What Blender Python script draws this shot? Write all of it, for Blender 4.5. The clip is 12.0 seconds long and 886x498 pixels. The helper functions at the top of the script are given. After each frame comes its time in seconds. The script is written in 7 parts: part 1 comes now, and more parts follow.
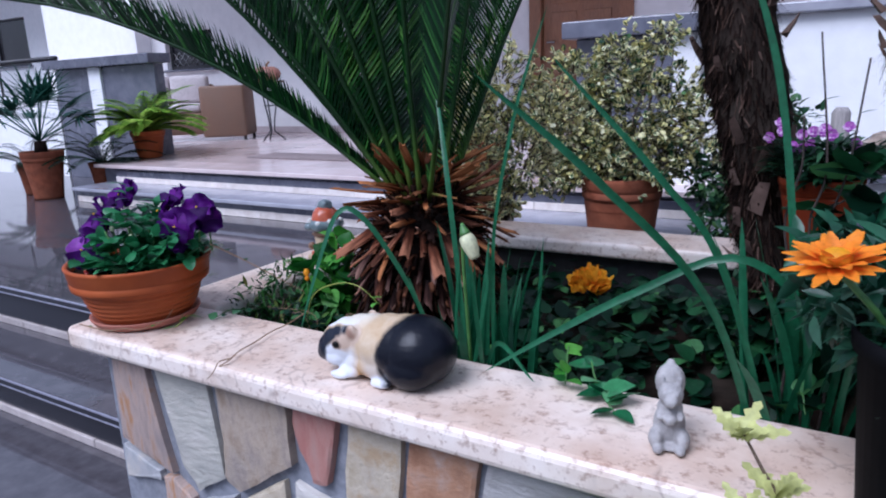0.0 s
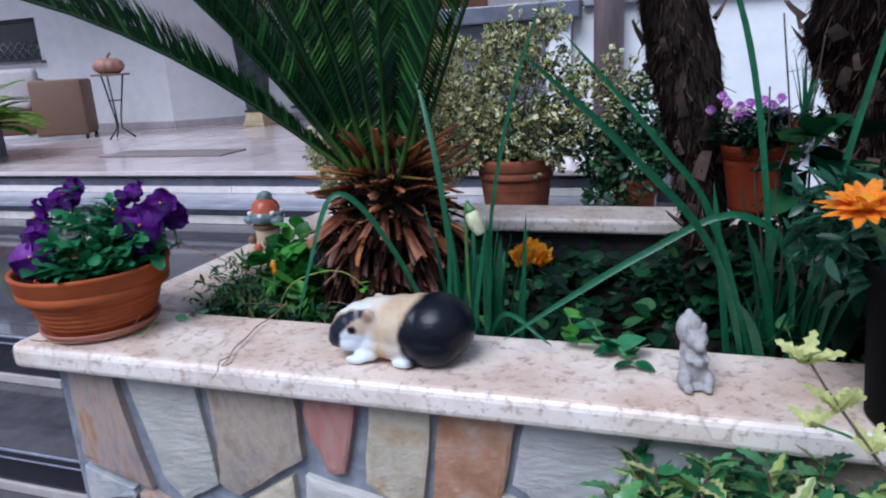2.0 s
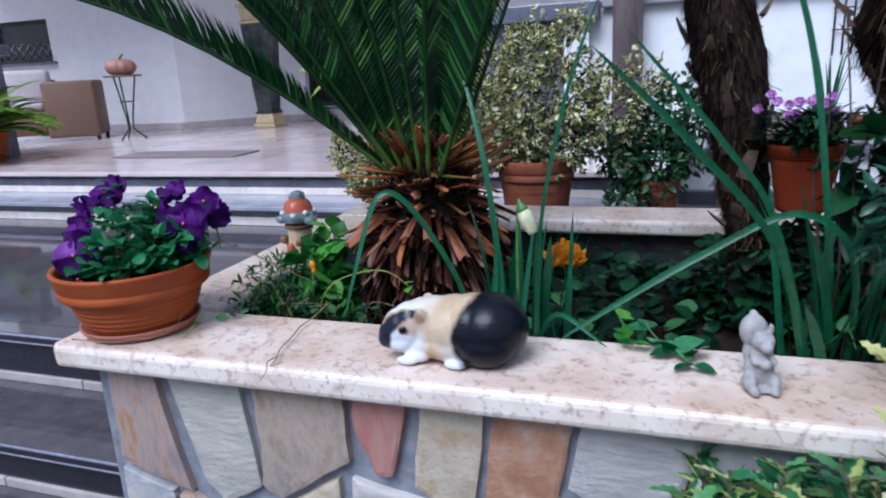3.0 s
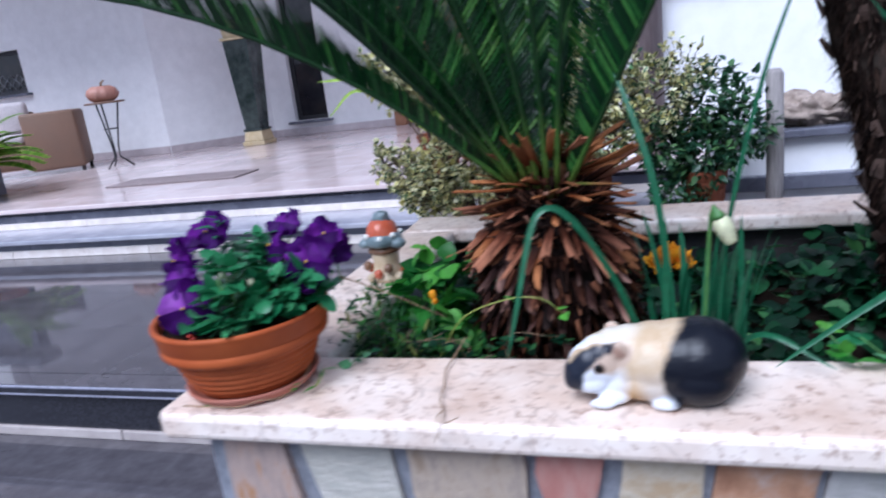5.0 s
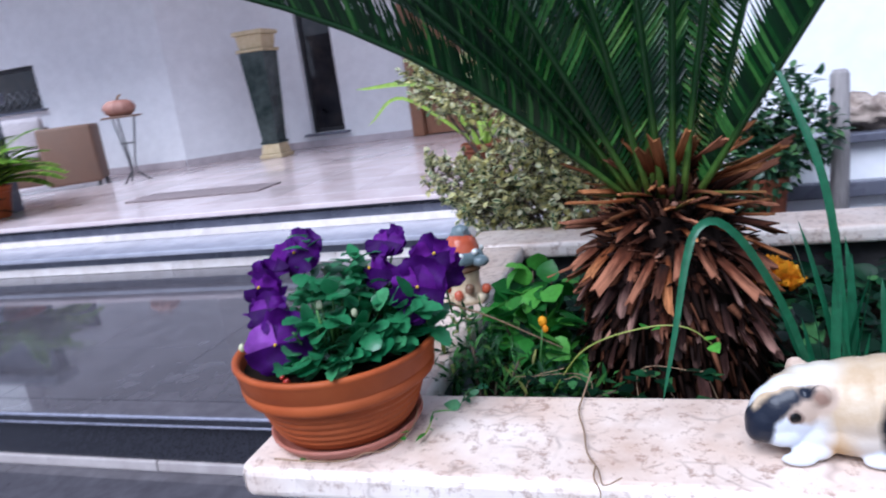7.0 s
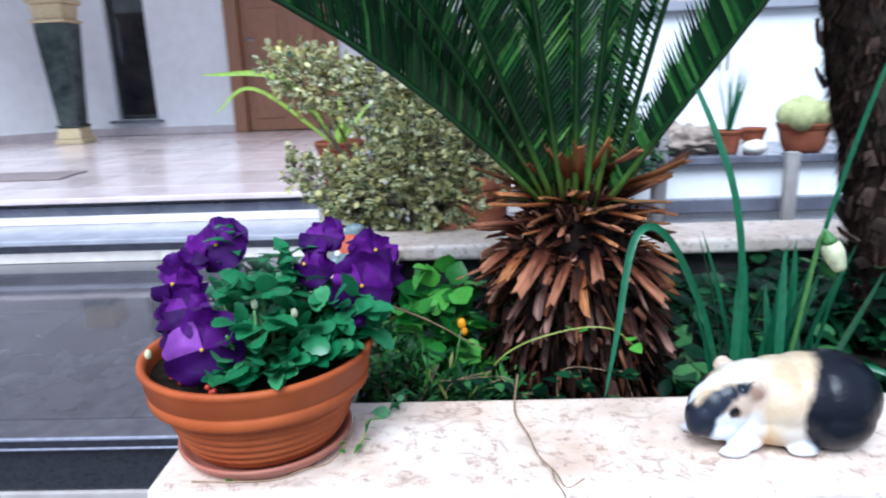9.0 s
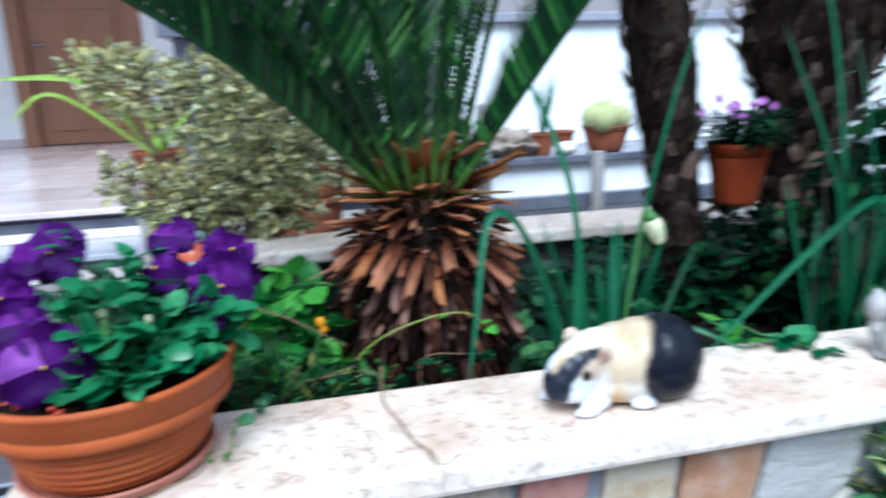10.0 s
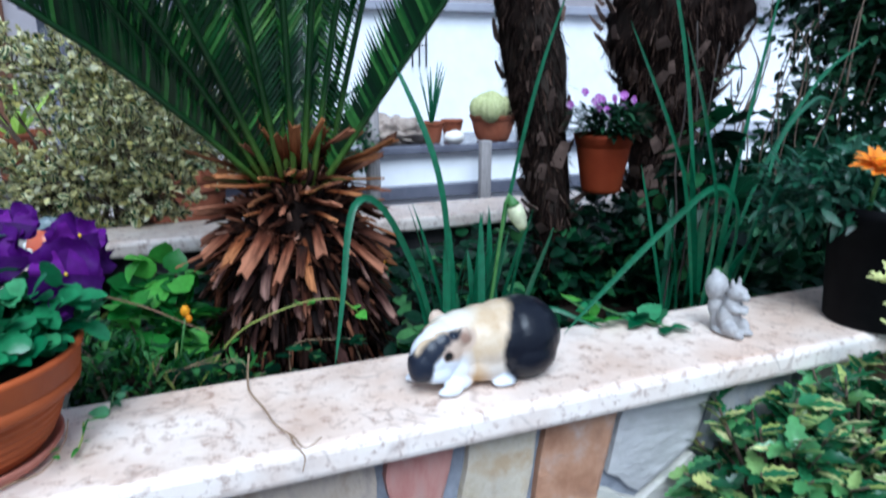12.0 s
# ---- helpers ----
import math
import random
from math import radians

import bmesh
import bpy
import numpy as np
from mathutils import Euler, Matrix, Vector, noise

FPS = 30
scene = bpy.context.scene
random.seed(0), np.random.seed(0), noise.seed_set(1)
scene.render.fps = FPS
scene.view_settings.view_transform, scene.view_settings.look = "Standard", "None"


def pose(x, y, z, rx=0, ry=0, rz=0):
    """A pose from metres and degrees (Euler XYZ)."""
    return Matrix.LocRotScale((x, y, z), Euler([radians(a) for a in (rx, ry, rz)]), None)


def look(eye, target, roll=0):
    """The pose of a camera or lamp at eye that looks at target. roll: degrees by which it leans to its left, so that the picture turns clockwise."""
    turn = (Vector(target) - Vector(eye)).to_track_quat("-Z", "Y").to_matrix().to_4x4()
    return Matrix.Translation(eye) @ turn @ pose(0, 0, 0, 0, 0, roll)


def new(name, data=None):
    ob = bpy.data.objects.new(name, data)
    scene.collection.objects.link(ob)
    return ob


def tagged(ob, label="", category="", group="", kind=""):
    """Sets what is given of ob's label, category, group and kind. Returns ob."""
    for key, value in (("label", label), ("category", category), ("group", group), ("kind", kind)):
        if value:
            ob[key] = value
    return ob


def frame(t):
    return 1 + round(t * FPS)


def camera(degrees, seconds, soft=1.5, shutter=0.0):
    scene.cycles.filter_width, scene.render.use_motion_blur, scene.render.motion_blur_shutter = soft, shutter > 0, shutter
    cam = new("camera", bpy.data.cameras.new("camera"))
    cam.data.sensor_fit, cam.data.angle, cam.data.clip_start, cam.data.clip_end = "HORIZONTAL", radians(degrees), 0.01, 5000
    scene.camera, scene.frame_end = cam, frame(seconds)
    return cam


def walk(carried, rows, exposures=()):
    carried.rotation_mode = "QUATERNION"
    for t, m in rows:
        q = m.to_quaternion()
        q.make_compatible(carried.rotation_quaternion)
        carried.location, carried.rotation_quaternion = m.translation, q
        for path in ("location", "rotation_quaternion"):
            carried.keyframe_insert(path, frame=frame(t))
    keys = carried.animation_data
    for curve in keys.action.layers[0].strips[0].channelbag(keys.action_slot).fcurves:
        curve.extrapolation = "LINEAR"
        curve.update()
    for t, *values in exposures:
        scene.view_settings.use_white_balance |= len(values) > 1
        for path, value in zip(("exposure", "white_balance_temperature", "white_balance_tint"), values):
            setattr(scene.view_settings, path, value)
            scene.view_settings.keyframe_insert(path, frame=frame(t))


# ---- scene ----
cam = camera(66.2, 12.0, soft=2.0, shutter=0.9)
PATH = [
    (0, (1.315, -0.69, 1.193), (0.299, 0.964, 0.712), -2.3),
    (0.5, (1.289, -0.676, 1.19), (0.281, 0.983, 0.706), -1.8),
    (1, (1.222, -0.72, 1.194), (0.361, 1.007, 0.668), -3.4),
    (1.5, (1.141, -0.777, 1.191), (0.356, 0.986, 0.666), -4.2),
    (2, (1.112, -0.814, 1.192), (0.484, 1.01, 0.663), -3.2),
    (2.5, (1.073, -0.841, 1.185), (0.43, 0.98, 0.665), -3.1),
    (4.5, (0.845, -0.722, 1.197), (0.265, 1.12, 0.676), -4.6),
    (5, (0.728, -0.754, 1.199), (0.142, 1.088, 0.685), -7.0),
    (5.5, (0.688, -0.809, 1.183), (0.001, 0.983, 0.617), -4.7),
    (6, (0.639, -0.77, 1.19), (-0.065, 1.006, 0.6), -4.3),
    (6.5, (0.573, -0.73, 1.198), (-0.132, 1.069, 0.681), -5.4),
    (7, (0.532, -0.654, 1.193), (-0.073, 1.191, 0.714), -7.7),
    (9, (0.362, -0.639, 1.186), (0.299, 1.295, 0.677), -2.0),
    (9.5, (0.318, -0.647, 1.177), (0.479, 1.279, 0.662), -1.9),
    (10, (0.32, -0.65, 1.167), (0.758, 1.237, 0.671), -1.8),
    (10.5, (0.313, -0.655, 1.17), (1.007, 1.153, 0.674), 0.1),
    (11, (0.331, -0.667, 1.17), (1.045, 1.141, 0.699), -0.5),
    (11.5, (0.352, -0.674, 1.171), (1.071, 1.136, 0.716), 0.2),
    (12, (0.356, -0.676, 1.166), (1.076, 1.112, 0.633), 0.1),
]
EXPOSURES = [(0.0, 0.12, 5200, 17), (1.5, 0.12, 5200, 13), (2.0, -0.02, 5200, 11), (2.5, 0.02, 5200, 11), (4.5, 0.42, 5200, 11), (5.5, 0.3, 5200, 15), (6.0, 0.15, 5200, 15), (6.5, 0.12, 5200, 14), (7.0, 0.47, 5200, 13), (9.0, 0.77, 5160, 4), (9.8, 0.85, 5090, 0), (10.6, 0.48, 4980, -2), (12.0, 0.48, 5000, 2)]
walk(cam, [(t, look(eye, target, roll)) for t, eye, target, roll in PATH], EXPOSURES)

# ---- world and sun: a bright overcast day ----
world = bpy.data.worlds.new("overcast_sky")
scene.world = world
world.use_nodes = True
wn = world.node_tree.nodes
wl = world.node_tree.links
sky = wn.new("ShaderNodeTexSky")
sky.sky_type = "NISHITA"
sky.sun_disc = False
sky.sun_elevation = radians(54)
sky.sun_rotation = radians(200)
sky.air_density = 1.0
sky.dust_density = 4.0
sky.ozone_density = 1.0
wash = wn.new("ShaderNodeMix")
wash.data_type = "RGBA"
wash.inputs["Factor"].default_value = 0.62
wl.new(sky.outputs["Color"], wash.inputs[6])
wash.inputs[7].default_value = (7.6, 7.8, 8.6, 1)
wl.new(wash.outputs[2], wn["Background"].inputs["Color"])
wn["Background"].inputs["Strength"].default_value = 0.078

sun = new("sun", bpy.data.lights.new("sun", "SUN"))
sun.data.energy = 3.3
sun.data.angle = radians(38)
sun.data.color = (1.0, 0.96, 0.92)
sun.matrix_world = look((0, 0, 10), (2.0, 7.0, 0))

# ---- materials ----
def shader(name):
    m = bpy.data.materials.new(name)
    m.use_nodes = True
    return m, m.node_tree.nodes, m.node_tree.links, m.node_tree.nodes["Principled BSDF"]


def noise_node(n, l, scale, detail=5.0, rough=0.6, vec=None, stretch=None):
    tex = n.new("ShaderNodeTexNoise")
    tex.inputs["Scale"].default_value = scale
    tex.inputs["Detail"].default_value = detail
    tex.inputs["Roughness"].default_value = rough
    if vec is None:
        vec = n.new("ShaderNodeTexCoord").outputs["Object"]
    if stretch:
        mp = n.new("ShaderNodeMapping")
        mp.inputs["Scale"].default_value = stretch
        l.new(vec, mp.inputs["Vector"])
        vec = mp.outputs["Vector"]
    l.new(vec, tex.inputs["Vector"])
    return tex.outputs["Fac"]


def ramp(n, l, fac, stops):
    r = n.new("ShaderNodeValToRGB")
    r.color_ramp.elements[0].position, r.color_ramp.elements[0].color = stops[0][0], (*stops[0][1], 1)
    r.color_ramp.elements[1].position, r.color_ramp.elements[1].color = stops[-1][0], (*stops[-1][1], 1)
    for p, c in stops[1:-1]:
        e = r.color_ramp.elements.new(p)
        e.color = (*c, 1)
    l.new(fac, r.inputs["Fac"])
    return r.outputs["Color"]


def mix(n, l, fac, a, b, mode="MIX"):
    m = n.new("ShaderNodeMix")
    m.data_type, m.blend_type = "RGBA", mode
    for sock, v in ((m.inputs[0], fac), (m.inputs[6], a), (m.inputs[7], b)):
        if isinstance(v, (int, float)):
            sock.default_value = v
        elif isinstance(v, tuple):
            sock.default_value = (*v, 1)
        else:
            l.new(v, sock)
    return m.outputs[2]


def bump(n, l, p, height, strength, distance=0.002):
    b = n.new("ShaderNodeBump")
    b.inputs["Strength"].default_value = strength
    b.inputs["Distance"].default_value = distance
    l.new(height, b.inputs["Height"])
    l.new(b.outputs["Normal"], p.inputs["Normal"])


def plain(name, stops, scale=20.0, rough=0.6, bump_scale=120.0, bump_strength=0.2, metal=0.0, stretch=None, coarse=3.0, coarse_amount=0.25,
          dirt=(0.12, 0.1, 0.08), spec=0.5, world_space=False):
    """A surface with grain, broader blotches and relief."""
    m, n, l, p = shader(name)
    vec = n.new("ShaderNodeNewGeometry").outputs["Position"] if world_space else None
    fine = noise_node(n, l, scale, vec=vec, stretch=stretch)
    col = ramp(n, l, fine, stops)
    broad = noise_node(n, l, coarse, 3.0, vec=vec)
    spread = ramp(n, l, broad, [(0.45, (0, 0, 0)), (0.75, (coarse_amount,) * 3)])
    col = mix(n, l, spread, col, dirt)
    l.new(col, p.inputs["Base Color"])
    p.inputs["Roughness"].default_value = rough
    p.inputs["Metallic"].default_value = metal
    p.inputs["Specular IOR Level"].default_value = spec
    bump(n, l, p, noise_node(n, l, bump_scale, vec=vec), bump_strength)
    return m


def leafy(name, stops, rough=0.45, per_island=True, scale=14.0, spec=0.22, through_light=0.25):
    """Foliage: each leaf has its own tint; light comes through a little."""
    m, n, l, p = shader(name)
    geo = n.new("ShaderNodeNewGeometry")
    col = ramp(n, l, geo.outputs["Random Per Island"], stops)
    grain = noise_node(n, l, scale * 6, 3.0, vec=geo.outputs["Position"])
    shade = ramp(n, l, grain, [(0.3, (0.7, 0.7, 0.7)), (0.75, (1.15, 1.15, 1.15))])
    col = mix(n, l, 1.0, col, shade, "MULTIPLY")
    l.new(col, p.inputs["Base Color"])
    p.inputs["Roughness"].default_value = rough
    p.inputs["Specular IOR Level"].default_value = spec
    bump(n, l, p, grain, 0.25, 0.002)
    tr = n.new("ShaderNodeBsdfTranslucent")
    l.new(col, tr.inputs["Color"])
    ms = n.new("ShaderNodeMixShader")
    ms.inputs[0].default_value = through_light
    l.new(p.outputs[0], ms.inputs[1])
    l.new(tr.outputs[0], ms.inputs[2])
    l.new(ms.outputs[0], n["Material Output"].inputs["Surface"])
    return m


def travertine():
    m, n, l, p = shader("travertine")
    pos = n.new("ShaderNodeNewGeometry").outputs["Position"]
    base = ramp(n, l, noise_node(n, l, 9, 6, vec=pos), [(0.3, (0.62, 0.5, 0.42)), (0.52, (0.77, 0.68, 0.61)), (0.75, (0.86, 0.8, 0.75))])
    spots = noise_node(n, l, 62, 4, 0.7, vec=pos)
    mask = ramp(n, l, spots, [(0.53, (0, 0, 0)), (0.66, (0.8, 0.8, 0.8))])
    col = mix(n, l, mask, base, (0.36, 0.25, 0.2))
    v = n.new("ShaderNodeTexVoronoi")
    v.feature = "DISTANCE_TO_EDGE"
    v.inputs["Scale"].default_value = 13
    warp = n.new("ShaderNodeTexNoise")
    warp.inputs["Scale"].default_value = 9
    l.new(pos, warp.inputs["Vector"])
    add = n.new("ShaderNodeVectorMath")
    add.operation = "MULTIPLY_ADD"
    add.inputs[1].default_value = (0.14, 0.14, 0.14)
    l.new(warp.outputs["Color"], add.inputs[0])
    l.new(pos, add.inputs[2])
    l.new(add.outputs[0], v.inputs["Vector"])
    veins = ramp(n, l, v.outputs["Distance"], [(0.0, (0.55, 0.55, 0.55)), (0.05, (0, 0, 0))])
    broken = ramp(n, l, noise_node(n, l, 14, 2, vec=pos), [(0.5, (0, 0, 0)), (0.62, (1, 1, 1))])
    vm = mix(n, l, 1.0, veins, broken, "MULTIPLY")
    col = mix(n, l, vm, col, (0.3, 0.23, 0.2))
    # upper faces: tan stains, plus painted darkening to offset strong sky light
    face = n.new("ShaderNodeSeparateXYZ")
    l.new(n.new("ShaderNodeNewGeometry").outputs["Normal"], face.inputs[0])
    stain_shade = ramp(n, l, noise_node(n, l, 5, 5, 0.65, vec=pos), [(0.35, (0.3, 0.3, 0.3)), (0.65, (1.0, 1.0, 1.0))])
    worn = mix(n, l, 1.0, stain_shade, ramp(n, l, face.outputs[2], [(0.6, (0, 0, 0)), (0.9, (0.85, 0.85, 0.85))]), "MULTIPLY")
    col = mix(n, l, worn, col, mix(n, l, 1.0, col, (0.8, 0.67, 0.58), "MULTIPLY"))
    l.new(col, p.inputs["Base Color"])
    p.inputs["Roughness"].default_value = 0.38
    bump(n, l, p, spots, 0.25, 0.001)
    return m


def flagstone(name, a, b, c, stretch=(3, 1, 1)):
    """Split quartzite: streaked, rusty in places."""
    m, n, l, p = shader(name)
    pos = n.new("ShaderNodeNewGeometry").outputs["Position"]
    streak = noise_node(n, l, 10, 7, 0.65, vec=pos, stretch=stretch)
    col = ramp(n, l, streak, [(0.34, a), (0.5, b), (0.64, c)])
    rnd = n.new("ShaderNodeObjectInfo").outputs["Random"]
    tint = ramp(n, l, rnd, [(0.0, (0.7, 0.7, 0.72)), (1.0, (0.95, 0.91, 0.87))])
    col = mix(n, l, 1.0, col, tint, "MULTIPLY")
    dark = ramp(n, l, noise_node(n, l, 5, 5, vec=pos), [(0.55, (0, 0, 0)), (0.75, (0.4, 0.4, 0.4))])
    col = mix(n, l, dark, col, (0.2, 0.19, 0.2))
    l.new(col, p.inputs["Base Color"])
    p.inputs["Roughness"].default_value = 0.55
    bump(n, l, p, noise_node(n, l, 34, 7, 0.7, vec=pos, stretch=stretch), 0.8, 0.006)
    return m


def polished(name, a, b, scale, rough, spec=0.5, joint=None):
    m, n, l, p = shader(name)
    pos = n.new("ShaderNodeNewGeometry").outputs["Position"]
    col = ramp(n, l, noise_node(n, l, scale, 6, vec=pos), [(0.32, a), (0.7, b)])
    rnd = n.new("ShaderNodeObjectInfo").outputs["Random"]
    tint = ramp(n, l, rnd, [(0.0, (0.88, 0.88, 0.88)), (1.0, (1.1, 1.1, 1.1))])
    col = mix(n, l, 1.0, col, tint, "MULTIPLY")
    l.new(col, p.inputs["Base Color"])
    wet = noise_node(n, l, 2.2, 4, vec=pos)
    rr = n.new("ShaderNodeMapRange")
    rr.inputs["From Min"].default_value, rr.inputs["From Max"].default_value = 0.3, 0.7
    rr.inputs["To Min"].default_value, rr.inputs["To Max"].default_value = rough * 0.7, rough * 1.6
    l.new(wet, rr.inputs["Value"])
    l.new(rr.outputs[0], p.inputs["Roughness"])
    p.inputs["Specular IOR Level"].default_value = spec
    bump(n, l, p, noise_node(n, l, 7, 3, vec=pos), 0.05, 0.003)
    return m


TRAVERTINE = travertine()
MORTAR = plain("grey_mortar", [(0.3, (0.15, 0.16, 0.19)), (0.7, (0.27, 0.28, 0.32))], 40, 0.85, 150, 0.6, world_space=True)
STONE_PINK = flagstone("stone_pink_streaked", (0.4, 0.32, 0.29), (0.56, 0.43, 0.37), (0.52, 0.27, 0.12), (5, 1, 1.2))
STONE_GREEN = flagstone("stone_pale_green", (0.46, 0.46, 0.42), (0.57, 0.56, 0.5), (0.62, 0.6, 0.55), (1.2, 1, 3))
STONE_TAN = flagstone("stone_tan", (0.4, 0.3, 0.21), (0.56, 0.46, 0.36), (0.4, 0.33, 0.28), (3, 1, 1.5))
STONE_RED = flagstone("stone_dusty_red", (0.46, 0.2, 0.17), (0.52, 0.27, 0.23), (0.5, 0.3, 0.26), (4, 1, 1))
STONE_CREAM = flagstone("stone_cream", (0.45, 0.38, 0.27), (0.6, 0.54, 0.43), (0.5, 0.38, 0.24), (1.5, 1, 1.5))
STONE_BROWN = flagstone("stone_rusty_brown", (0.32, 0.16, 0.09), (0.46, 0.26, 0.16), (0.5, 0.38, 0.32), (1.5, 1, 1.5))
STONE_WHITE = flagstone("stone_off_white", (0.55, 0.54, 0.52), (0.62, 0.61, 0.6), (0.5, 0.49, 0.48), (1, 1, 3))
STONE_GREY = flagstone("stone_grey", (0.4, 0.42, 0.45), (0.52, 0.53, 0.55), (0.6, 0.58, 0.55), (3, 1, 2))
STONES = [STONE_PINK, STONE_GREEN, STONE_TAN, STONE_RED, STONE_CREAM, STONE_BROWN, STONE_WHITE, STONE_GREY]
WET_TILE = polished("wet_dark_paving", (0.06, 0.055, 0.063), (0.1, 0.092, 0.103), 14, 0.045, 0.6)
BLACK_GRANITE = polished("black_granite", (0.012, 0.012, 0.016), (0.028, 0.028, 0.036), 90, 0.16, 0.6)
GRANITE_EDGE = polished("granite_edge_highlight", (0.2, 0.2, 0.25), (0.32, 0.32, 0.4), 60, 0.22, 0.6)
GREY_MARBLE = polished("grey_blue_marble", (0.095, 0.098, 0.13), (0.165, 0.168, 0.21), 6, 0.22)
DULL_STRIP = polished("worn_pinkish_strip", (0.36, 0.31, 0.3), (0.5, 0.45, 0.43), 12, 0.3)
# lighter copy of the grey marble; bright tread reflections are put into its colour
STEP_MARBLE = polished("pale_grey_marble", (0.26, 0.26, 0.31), (0.38, 0.38, 0.43), 6, 0.16)
PALE_STRIP = polished("pale_stone_strip", (0.66, 0.58, 0.53), (0.82, 0.76, 0.72), 12, 0.25)
PORCH_TILE = polished("pale_pink_porch_marble", (0.5, 0.4, 0.39), (0.62, 0.53, 0.52), 5, 0.13)
WHITE_WALL = plain("white_render", [(0.3, (0.8, 0.8, 0.82)), (0.7, (0.88, 0.88, 0.9))], 8, 0.8, 160, 0.08, coarse=0.8, coarse_amount=0.06, dirt=(0.5, 0.5, 0.52), world_space=True)
PORCH_WALL = plain("pale_house_render", [(0.3, (0.74, 0.73, 0.74)), (0.7, (0.82, 0.81, 0.82))], 8, 0.8, 160, 0.08, coarse=0.8, coarse_amount=0.06, dirt=(0.5, 0.48, 0.5), world_space=True)
SKIRTING = polished("skirting_marble", (0.4, 0.34, 0.35), (0.52, 0.46, 0.47), 10, 0.3)
DARK_GLASS = plain("dark_window_glass", [(0.3, (0.012, 0.012, 0.016)), (0.7, (0.03, 0.03, 0.035))], 4, 0.08, 20, 0.02)
DARK_STEM = plain("dark_twig_bark", [(0.3, (0.02, 0.014, 0.012)), (0.7, (0.06, 0.042, 0.035))], 60, 0.8, 150, 0.5)
DARK_METAL = plain("dark_iron", [(0.3, (0.03, 0.03, 0.035)), (0.7, (0.06, 0.06, 0.065))], 60, 0.5, 200, 0.2, metal=0.6)
DOOR_WOOD = plain("brown_door_wood", [(0.3, (0.2, 0.085, 0.04)), (0.7, (0.33, 0.15, 0.075))], 18, 0.4, 80, 0.3, stretch=(6, 6, 0.6), world_space=True)
GREY_WOOD = plain("weathered_wood", [(0.3, (0.2, 0.18, 0.18)), (0.7, (0.36, 0.33, 0.32))], 24, 0.8, 90, 0.6, stretch=(5, 5, 0.5), world_space=True)
BROWN_POST = plain("brown_painted_post", [(0.3, (0.2, 0.15, 0.15)), (0.7, (0.29, 0.23, 0.23))], 18, 0.6, 90, 0.3, stretch=(5, 5, 0.5), world_space=True)
CREAM_STONE = plain("cream_capital_stone", [(0.3, (0.5, 0.38, 0.2)), (0.7, (0.66, 0.54, 0.34))], 16, 0.5, 60, 0.3)
DARK_MARBLE = polished("dark_green_marble", (0.012, 0.02, 0.018), (0.06, 0.075, 0.07), 9, 0.15)
WICKER = plain("brown_wicker", [(0.3, (0.13, 0.072, 0.048)), (0.7, (0.25, 0.15, 0.1))], 60, 0.7, 90, 0.8, stretch=(1, 1, 5))
CUSHION = plain("pale_cushion_cloth", [(0.3, (0.5, 0.45, 0.46)), (0.7, (0.62, 0.57, 0.57))], 40, 0.9, 200, 0.4)
PUMPKIN = plain("dusty_pink_pumpkin", [(0.3, (0.34, 0.15, 0.11)), (0.7, (0.48, 0.25, 0.19))], 12, 0.55, 50, 0.2)
MAT_CLOTH = plain("brown_grey_doormat", [(0.3, (0.16, 0.125, 0.125)), (0.7, (0.26, 0.21, 0.21))], 60, 0.95, 180, 0.8)
TERRACOTTA = plain("terracotta", [(0.3, (0.27, 0.052, 0.013)), (0.7, (0.41, 0.098, 0.026))], 10, 0.55, 90, 0.25, coarse=7, coarse_amount=0.3, dirt=(0.19, 0.06, 0.028), spec=0.18)
TERRACOTTA_OLD = plain("weathered_terracotta", [(0.3, (0.19, 0.055, 0.028)), (0.7, (0.31, 0.105, 0.055))], 14, 0.8, 70, 0.4, coarse=8, coarse_amount=0.5, dirt=(0.13, 0.06, 0.04), spec=0.15)
# darker terracotta with the shade around the hung pot put into its colour
TERRACOTTA_SHADED = plain("shaded_terracotta", [(0.3, (0.13, 0.019, 0.006)), (0.7, (0.2, 0.036, 0.01))], 10, 0.6, 90, 0.25, coarse=7, coarse_amount=0.3, dirt=(0.09, 0.025, 0.012), spec=0.12)
BERRY = plain("red_berry", [(0.3, (0.35, 0.02, 0.012)), (0.7, (0.5, 0.04, 0.02))], 60, 0.35, 120, 0.1)
SAUCER = plain("pink_terracotta_saucer", [(0.3, (0.34, 0.11, 0.07)), (0.7, (0.45, 0.17, 0.12))], 14, 0.55, 90, 0.2, spec=0.3)
BLACK_PLASTIC = plain("black_plastic_pot", [(0.3, (0.003, 0.003, 0.004)), (0.7, (0.007, 0.007, 0.008))], 30, 0.75, 60, 0.1, coarse_amount=0.05, spec=0.06)
VASE_STONE = plain("grey_cast_stone", [(0.3, (0.3, 0.27, 0.25)), (0.7, (0.46, 0.42, 0.39))], 20, 0.85, 70, 0.6)
# near-black soil: overhead shade on the bed is put into the colour
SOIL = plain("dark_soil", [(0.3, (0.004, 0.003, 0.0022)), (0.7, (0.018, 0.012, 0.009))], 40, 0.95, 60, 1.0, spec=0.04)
# bark, boot and fibre colours are lowered to include shade from crowns overhead
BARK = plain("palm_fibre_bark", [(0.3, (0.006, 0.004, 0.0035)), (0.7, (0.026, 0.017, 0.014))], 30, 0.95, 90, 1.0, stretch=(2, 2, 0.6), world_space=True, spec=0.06)
